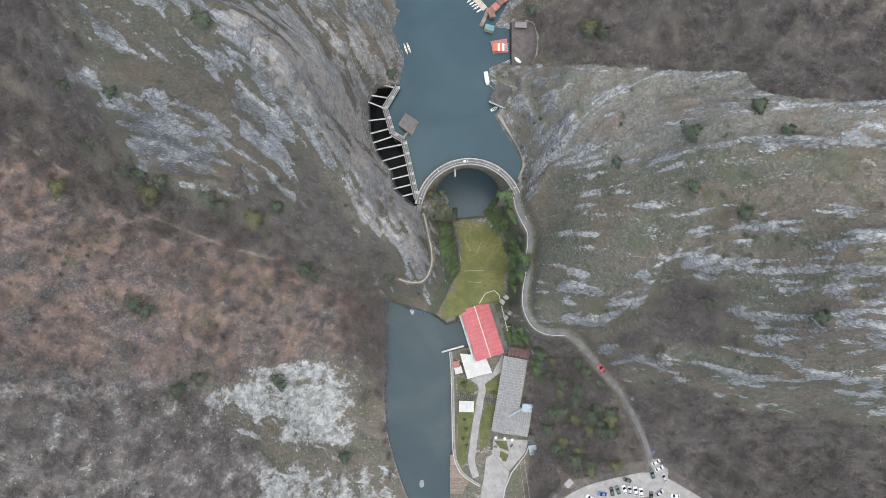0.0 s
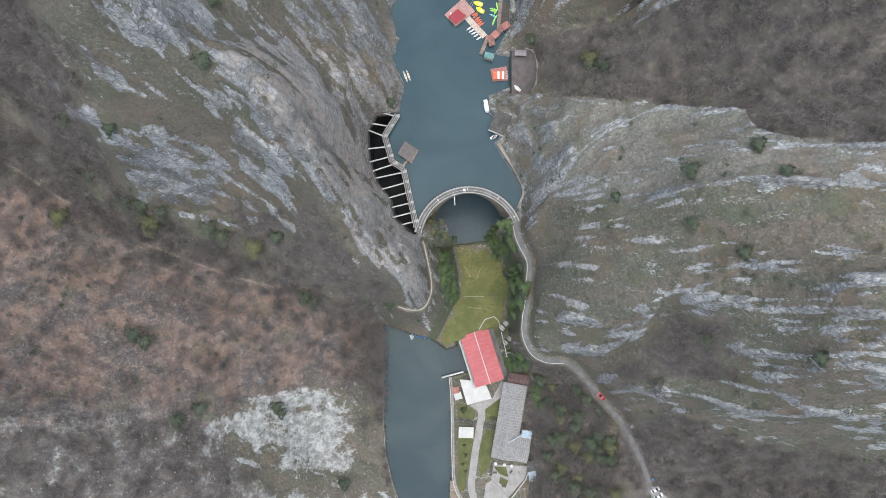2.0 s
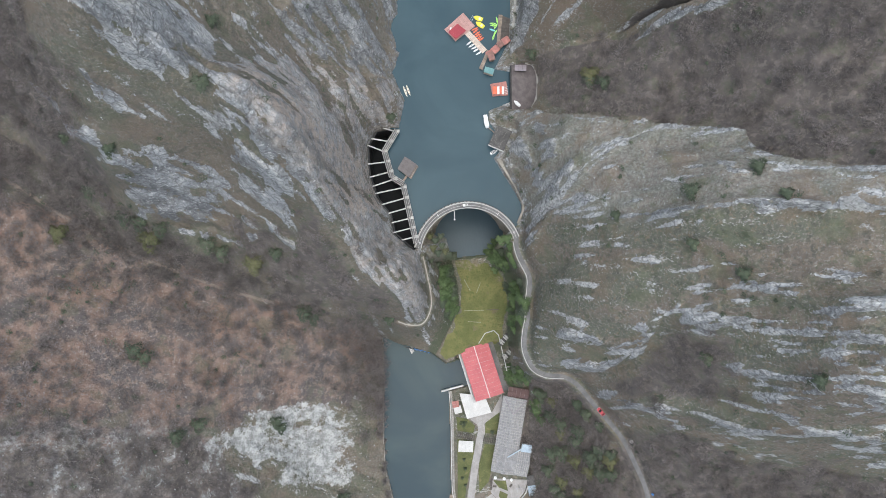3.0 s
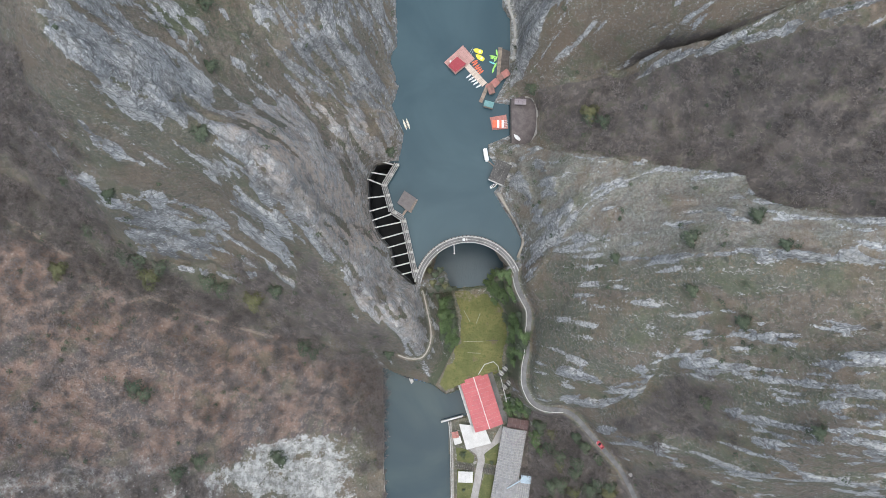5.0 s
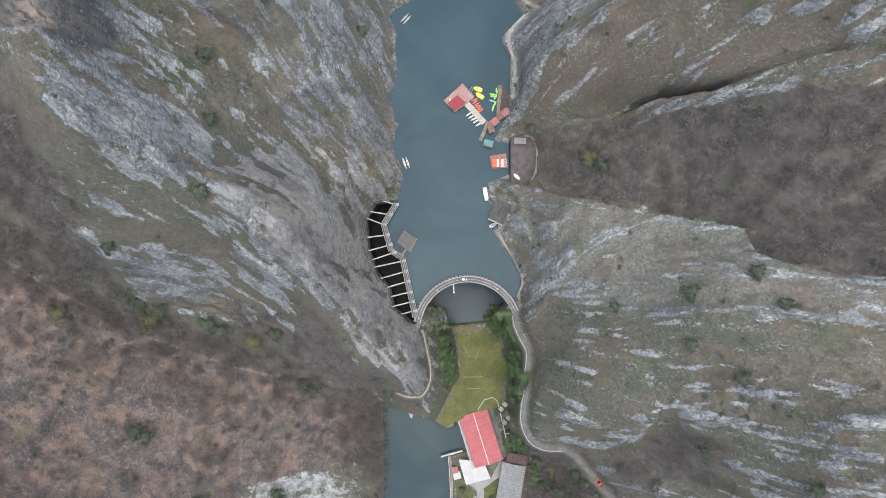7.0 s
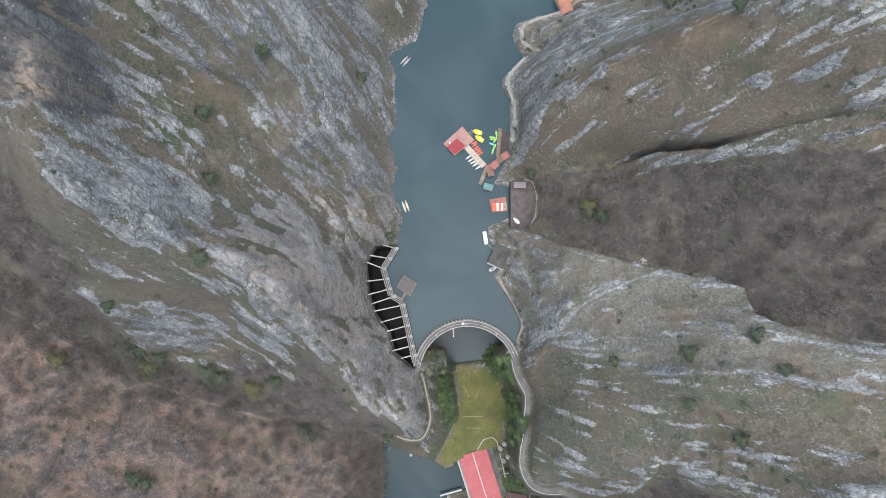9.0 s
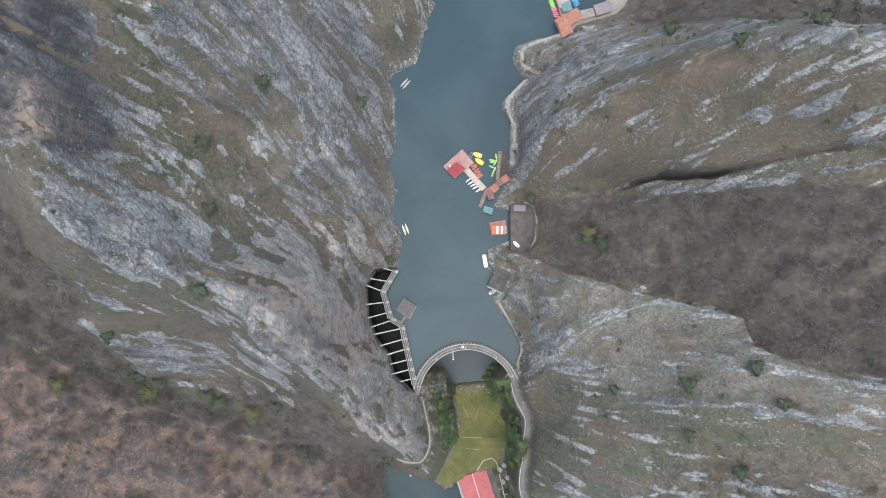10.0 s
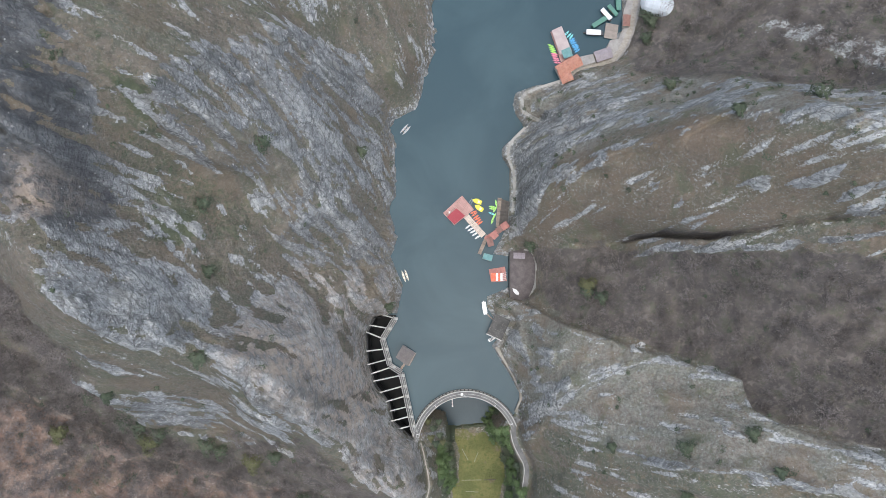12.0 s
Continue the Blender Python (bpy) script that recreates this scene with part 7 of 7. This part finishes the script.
def twig_cloud(x, y, z, r, tall, n, width, rng, tone):
    """Short thin twigs all through an uneven dome, pointing up and out: bare crowns."""
    k = len(x)
    d = rng.normal(size=(k, n, 3))
    d[..., 2] = np.abs(d[..., 2])
    d /= np.linalg.norm(d, axis=-1, keepdims=True)
    lump = 1 + 0.30 * np.sin(3 * np.arctan2(d[..., 1], d[..., 0]) + 3.1 * (x + y)[:, None]) + 0.15 * np.sin(7 * d[..., 0] + 5 * d[..., 1] + x[:, None])
    rad = (rng.uniform(0.05, 1.0, (k, n)) ** 0.6) * lump
    scale = np.stack([r, r, tall], -1)[:, None, :]
    a = np.stack([x, y, z + 0.15 * tall], -1)[:, None, :] + d * rad[..., None] * scale
    way = d * np.array([1, 1, 0.7]) + rng.normal(0, 0.55, (k, n, 3)) + np.array([0, 0, 0.25])
    way /= np.linalg.norm(way, axis=-1, keepdims=True)
    b = a + way * (0.30 * r[:, None, None] * rng.uniform(0.6, 1.5, (k, n, 1)))
    side = np.cross(way, rng.normal(size=(k, n, 3)))
    side /= np.linalg.norm(side, axis=-1, keepdims=True) + 1e-9
    w = width * rng.uniform(0.6, 1.4, (k, n, 1))
    v = np.stack([a - side * w, a + side * w, b], 2).reshape(-1, 3)
    t = np.repeat(np.clip(tone[:, None] + rng.normal(0, 0.15, (k, n)), 0, 1).reshape(-1), 3)
    return v, np.arange(len(v)).reshape(-1, 3), t


def leaf_cloud(x, y, z, r, tall, n, size, rng, tone):
    """Small leaf clumps scattered through uneven crowns."""
    k = len(x)
    d = rng.normal(size=(k, n, 3))
    d /= np.linalg.norm(d, axis=-1, keepdims=True)
    d[..., 2] = np.abs(d[..., 2]) * 0.9 - 0.1
    lump = 1 + 0.28 * np.sin(3 * np.arctan2(d[..., 1], d[..., 0]) + x[:, None] * 3.1) + 0.18 * np.sin(5 * d[..., 0] + 7 * d[..., 1] + y[:, None])
    rad = rng.uniform(0.45, 1.0, (k, n)) ** 0.5 * lump
    p = np.stack([x, y, z + 0.45 * tall], -1)[:, None, :] + d * rad[..., None] * np.stack([r, r, 0.6 * tall], -1)[:, None, :]
    u = rng.normal(size=(k, n, 3))
    u[..., 2] *= 0.5
    u /= np.linalg.norm(u, axis=-1, keepdims=True)
    w = np.cross(u, d)
    s = size * rng.uniform(0.6, 1.5, (k, n, 1))
    v = np.stack([p + u * s, p - u * s * 0.6 + w * s, p - u * s * 0.6 - w * s], 2).reshape(-1, 3)
    t = np.repeat(np.clip(tone[:, None] + rng.normal(0, 0.2, (k, n)), 0, 1).reshape(-1), 3)
    return v, np.arange(len(v)).reshape(-1, 3), t


def scatter(density, spacing, seed, box_=(-224, 224, -94, 262)):
    """Jittered plan places, kept with the chance that density gives."""
    rng = np.random.RandomState(seed)
    x, y = np.meshgrid(np.arange(box_[0], box_[1], spacing), np.arange(box_[2], box_[3], spacing))
    x, y = x.ravel() + rng.uniform(-0.5, 0.5, x.size) * spacing * 1.2, y.ravel() + rng.uniform(-0.5, 0.5, y.size) * spacing * 1.2
    keep = rng.uniform(size=x.size) < sample(density, x, y)
    keep &= ~sample(LAND["built"], x, y) & (sample(LAND["d_lake"], x, y) > 1.5) & (sample(LAND["d_riv"], x, y) > 1.0)
    return x[keep], y[keep], rng


patchy = smooth(fbm(GX, GY, 24, 3, 95), -0.45, 0.35)
wood_density = np.clip(zz["litter"] * (0.35 + 0.5 * patchy) + zz["stony"] * 0.55 * (0.4 + 0.6 * patchy) + zz["gully"] * 0.95 + zz["west"] * 0.75 + zz["newood"] * 0.85 + zz["ewood"] * 0.9 + zz["nescrub"] * 0.4 + zz["low"] * 0.55 + zz["hollow"] * 0.4, 0, 0.95)
wood_density = wood_density * (1 - 0.85 * zz["scree"]) * (1 - zz["cliff"]) * (1 - zz["dark"])
x, y, rng = scatter(wood_density, 4.3, 11)
v, t, tone = twig_cloud(x, y, H(x, y), rng.uniform(1.5, 3.9, len(x)), rng.uniform(2.4, 5.0, len(x)), 230, 0.105, rng, rng.uniform(0.0, 1.0, len(x)))
tagged(new("bare_wood", soup("bare_wood", v, t, tone, M_TWIG)), "leafless grey-brown trees on the slopes", "trees", kind="stuff")
bank = zone(GX, GY, RIVER_BANK, 3, 4, 37)
deep_density = np.clip(zz["gully"] * 0.85 + bank * 0.9 + zz["west"] * 0.45 + zz["ewood"] * 0.5 + zz["hollow"] * 0.5, 0, 0.9) * (1 - zz["cliff"]) * (1 - zz["scree"]) * (1 - zz["dark"])
x, y, rng = scatter(deep_density, 5.6, 15)
v, t, tone = twig_cloud(x, y, H(x, y), rng.uniform(2.6, 5.2, len(x)), rng.uniform(4.5, 8.0, len(x)), 420, 0.09, rng, rng.uniform(0.0, 0.9, len(x)))
tagged(new("gully_wood", soup("gully_wood", v, t, tone, M_BROWNTWIG)), "tall leafless brown trees in the gully", "trees", kind="stuff")
scrub_density = np.clip((1 - 0.9 * LAND["rock"]) * (0.30 + 0.5 * patchy) * (1 - 0.6 * zz["litter"]) * (1 - zz["slab"] * 0.5) * (1 - 0.9 * zz["dark"]), 0, 0.9) * (1 - zz["scree"] * 0.7) * (1 - zz["nescree"])
x, y, rng = scatter(scrub_density, 2.05, 12)
v, t, tone = twig_cloud(x, y, H(x, y), rng.uniform(0.5, 1.6, len(x)), rng.uniform(0.6, 1.7, len(x)), 36, 0.085, rng, rng.uniform(0.0, 1.0, len(x)))
tagged(new("dry_scrub", soup("dry_scrub", v, t, tone, M_SCRUB)), "low dry scrub between the rocks", "scrub", kind="stuff")
bush_density = np.clip(0.05 + 0.22 * smooth(fbm(GX, GY, 30, 3, 96), 0.15, 0.5) + 0.10 * zz["bowl"] + 0.10 * zz["low"] + 0.10 * zz["ewood"] + 0.18 * zz["nescrub"] + 0.32 * zz["negrey"], 0, 0.5) * (1 - zz["scree"]) * (1 - 0.5 * LAND["rock"])
x, y, rng = scatter(bush_density, 4.2, 13)
v, t, tone = leaf_cloud(x, y, H(x, y), rng.uniform(0.7, 2.0, len(x)), rng.uniform(0.7, 1.9, len(x)), 70, 0.26, rng, rng.uniform(0.0, 1.0, len(x)))
tagged(new("green_scrub", soup("green_scrub", v, t, tone, M_LEAF)), "low green bushes on the ledges", "scrub", kind="stuff")
stone_density = np.clip(zz["scree"] * 0.5 + zz["stony"] * 0.3 + zz["nescree"] * 0.4 + 0.10 * LAND["rock"] + zz["slab"] * 0.12, 0, 0.7)
x, y, rng = scatter(stone_density, 1.9, 14)
k = len(x)
oct_v = np.array([(1, 0, 0), (0, 1, 0), (-1, 0, 0), (0, -1, 0), (0, 0, 0.8), (0, 0, -0.6)])
oct_t = np.array([(0, 1, 4), (1, 2, 4), (2, 3, 4), (3, 0, 4), (1, 0, 5), (2, 1, 5), (3, 2, 5), (0, 3, 5)])
v = oct_v[None] * (rng.uniform(0.18, 0.55, (k, 1, 1)) * rng.uniform(0.6, 1.4, (k, 6, 3))) + np.stack([x, y, H(x, y) + 0.05], -1)[:, None, :]
t = (oct_t[None] + 6 * np.arange(k)[:, None, None]).reshape(-1, 3)
tagged(new("loose_stones", soup("loose_stones", v.reshape(-1, 3), t, np.repeat(rng.uniform(size=k), 6), M_STONE)), "loose white limestone blocks", "stones", kind="stuff")


def tree(x, y, r, tall, mat, label, seed, leaves=260, size=0.2, name="tree", category="tree", group="", trunk=True):
    leaves, size = int(leaves * 2.3), size * 1.55
    rng = np.random.RandomState(seed)
    z = float(H(x, y))
    ob = thing(name, label, category, pose(x, y, z), group)
    one = np.zeros(1)
    v, t, tone = leaf_cloud(one, one, one + (0.25 * tall if trunk else 0), one + r, one + tall * 0.85, leaves, size, rng, one + rng.uniform(0.2, 0.8))
    crown = new("crown", soup("crown", v, t, tone, mat))
    crown.parent = ob
    bm = bmesh.new()
    bmesh.ops.create_cone(bm, cap_ends=True, segments=7, radius1=0.05 * tall + 0.05, radius2=0.03, depth=tall * 0.75 + 0.5, matrix=Matrix.Translation((0, 0, tall * 0.375 - 0.25)))
    stem = part("trunk", bm, M_BARK, ob)
    for k in range(5):
        a = 2.4 * k + seed
        part("limb", rod(bmesh.new(), (0, 0, tall * (0.25 + 0.08 * k)), (0.6 * r * math.cos(a), 0.6 * r * math.sin(a), tall * (0.45 + 0.08 * k)), 0.02 * tall * (1 - 0.12 * k), 5), M_BARK, stem)
    return ob


def bare_tree(x, y, r, tall, label, seed, group=""):
    rng = np.random.RandomState(seed)
    ob = thing("bare_tree", label, "tree", pose(x, y, float(H(x, y))), group)
    one = np.zeros(1)
    v, t, tone = twig_cloud(one, one, one, one + r, one + tall, 520, 0.07, rng, one + rng.uniform(0.3, 0.9))
    crown = new("crown", soup("crown", v, t, tone, M_TWIG))
    crown.parent = ob
    bm = bmesh.new()
    bmesh.ops.create_cone(bm, cap_ends=True, segments=7, radius1=0.04 * tall + 0.04, radius2=0.04, depth=tall * 0.8 + 0.5, matrix=Matrix.Translation((0, 0, tall * 0.4 - 0.25)))
    part("trunk", bm, M_BARK, ob)
    return ob


# evergreens that stand out on the slopes
EVERGREENS = [(-78, 99, 3.2), (-135, 65, 4), (-128, 63, 4), (-119, 60, 3.6), (-101, 54, 4), (-96, 51, 3.5), (-71, 50, 3.2), (-149, 76, 3.4), (-131, 9, 4), (-127, 6, 3.6), (-112, -27, 3.4), (-105, -23, 3.4),
              (-77, -25, 3), (-75, -28, 2.6), (-48, -64, 3), (-64, 25, 4), (-60, 23, 3.4), (-119, 83, 2.4), (-145, 92, 2.6), (-25, 22, 2.6)]
EVERGREENS_EAST = [(86, 67, 3), (106, 74, 2.6), (66, 62, 2), (88, 49, 2.4), (102, 38, 2.6), (121, 3, 2.6), (98, 8, 2.6), (111, 63, 2.2), (61, 121, 3.2), (66, 119, 3), (40, 141.5, 2.6), (92, 205, 3), (96, 180, 2.4),
                   (119, 184, 3.6), (94, 249, 3.6), (96, 246, 3.2), (93, 238, 3), (-35, 182, 2.6), (-64, 174, 3.4), (-85, 152, 3), (-82, 128, 2.4), (-24, 114, 2.4)]
for k, (x, y, r) in enumerate(EVERGREENS + EVERGREENS_EAST):
    tree(x, y, r, 1.5 * r, M_LEAF, "dark green bush on the rocky slope", 200 + k, 240, 0.24, "evergreen_bush", "bush", "slope bushes")
for k, (x, y, r) in enumerate(((-125, 56, 5.2), (-82, 46, 4.4), (-165, 59, 3.8), (61, 124, 3.6))):
    tree(x, y, r, 1.7 * r, M_OLIVE, "broad olive-green tree in the gully", 260 + k, 520, 0.24, "broad_tree", "tree", "gully trees")
# bushes round the field and under the dam
BANKS = ([(21.4, 56), (24, 60.5), (28, 62.5), (33, 57), (33.4, 47), (26, 46.5), (23.4, 51)], [(31.6, 39), (37, 40), (37.4, 29), (35.6, 16), (32.6, 15), (32.4, 30)],
         [(-3.4, 46), (3, 49), (5.6, 37), (6.4, 27), (3, 22), (0, 24), (-1.4, 34)], [(30.6, -2), (36, -0.4), (42.5, -6.5), (39, -9.8), (32.5, -9)], [(44, -14), (48, -12), (49, -30), (45, -26)])
rng = random.Random(31)
count = 0
for poly in BANKS:
    xs, ys = [p[0] for p in poly], [p[1] for p in poly]
    yy = min(ys)
    while yy < max(ys):
        xx = min(xs)
        while xx < max(xs):
            x, y, r = xx + rng.uniform(-0.7, 0.7), yy + rng.uniform(-0.7, 0.7), rng.uniform(1.9, 3.1)
            if inside(np.array([x]), np.array([y]), poly)[0] and rng.random() < 0.88:
                tree(x, y, r, 1.35 * r, M_BUSH if rng.random() < 0.78 else M_LEAF, "dense green bush on the bank of the field", 300 + count, 330, 0.2, "bank_bush", "bush", "bank bushes")
                count += 1
            xx += 2.4
        yy += 2.4
for k, (x, y, r) in enumerate(((-6.2, 60.5, 1.6), (-3.6, 58, 1.7), (-1.2, 60.5, 1.4), (-4.6, 54.4, 1.6), (-0.6, 55.5, 1.5), (-2.4, 52, 1.6), (0.8, 52.8, 1.2), (-5.8, 50, 1.5), (-2.8, 48.6, 1.6), (-0.2, 62.6, 1.2))):
    tree(x, y, r, 1.2 * r, M_LEAF if k % 3 else M_OLIVE, "dark moss-green bush on the crag under the dam", 380 + k, 260, 0.2, "crag_bush", "bush", "crag bushes")
GARDEN = [(9.8, -30, 1.8), (10.2, -47.5, 0.8), (10.8, -52, 0.8), (9.4, -56.5, 0.8), (11, -60, 0.7), (24.4, -34, 1.0), (11.8, -43.8, 0.0)]
for k, (x, y, r) in enumerate(GARDEN):
    if r:
        tree(x, y, r, 1.2 * r, M_LEAF, "clipped green shrub on the lawn", 340 + k, 150, 0.13, "garden_shrub", "shrub", "garden shrubs")
rng = random.Random(77)
PARK = []
for i in range(7):
    for j in range(14):
        x, y = 46.5 + 5.6 * i + rng.uniform(-1.8, 1.8), -14 - 4.6 * j + rng.uniform(-1.6, 1.6)
        if inside(np.array([x]), np.array([y]), [(47, -10), (57, -11), (66, -19), (80, -34), (86, -46), (90, -62), (80, -68), (68, -70), (50, -58), (47, -40)])[0] and rng.random() < 0.85:
            PARK.append((x, y, rng.uniform(2.4, 4.0)))
PARK += [(62, -70, 1.8), (57, -84, 2.0)]
for k, (x, y, r) in enumerate(PARK):
    if k % 5 > 2:
        bare_tree(x, y, r * 1.2, 2.0 * r, "leafless pale tree in the riverside wood", 400 + k, "wood trees")
    else:
        tree(x, y, r, 1.5 * r, (M_LEAF, M_OLIVE, M_LEAF)[k % 7 % 3], "green tree in the riverside wood", 400 + k, 330, 0.24, "wood_tree", "tree", "wood trees")
RIVERSIDE = [(-38, 6, 3), (-37, -2, 3), (-38, -12, 3), (45, -30, 3), (46, -45, 2.8), (46, -50, 2.6)]
rng = random.Random(91)
for k in range(24):
    RIVERSIDE.append((-31.2 + rng.uniform(-2.2, 1.2), 12 - 2.1 * k + rng.uniform(-0.8, 0.8), rng.uniform(2.0, 3.8) * (1 if k < 18 else 0.7)))
for k in range(9):
    RIVERSIDE.append((-29.5 + 0.34 * 1.3 * k + rng.uniform(-1.8, 0), -40 - 4.6 * k + rng.uniform(-1.5, 1.5), rng.uniform(1.2, 2.0)))
for k, (x, y, r) in enumerate(RIVERSIDE):
    bare_tree(x, y, r, 1.9 * r, "leafless grey tree leaning over the river", 440 + k, "river trees")
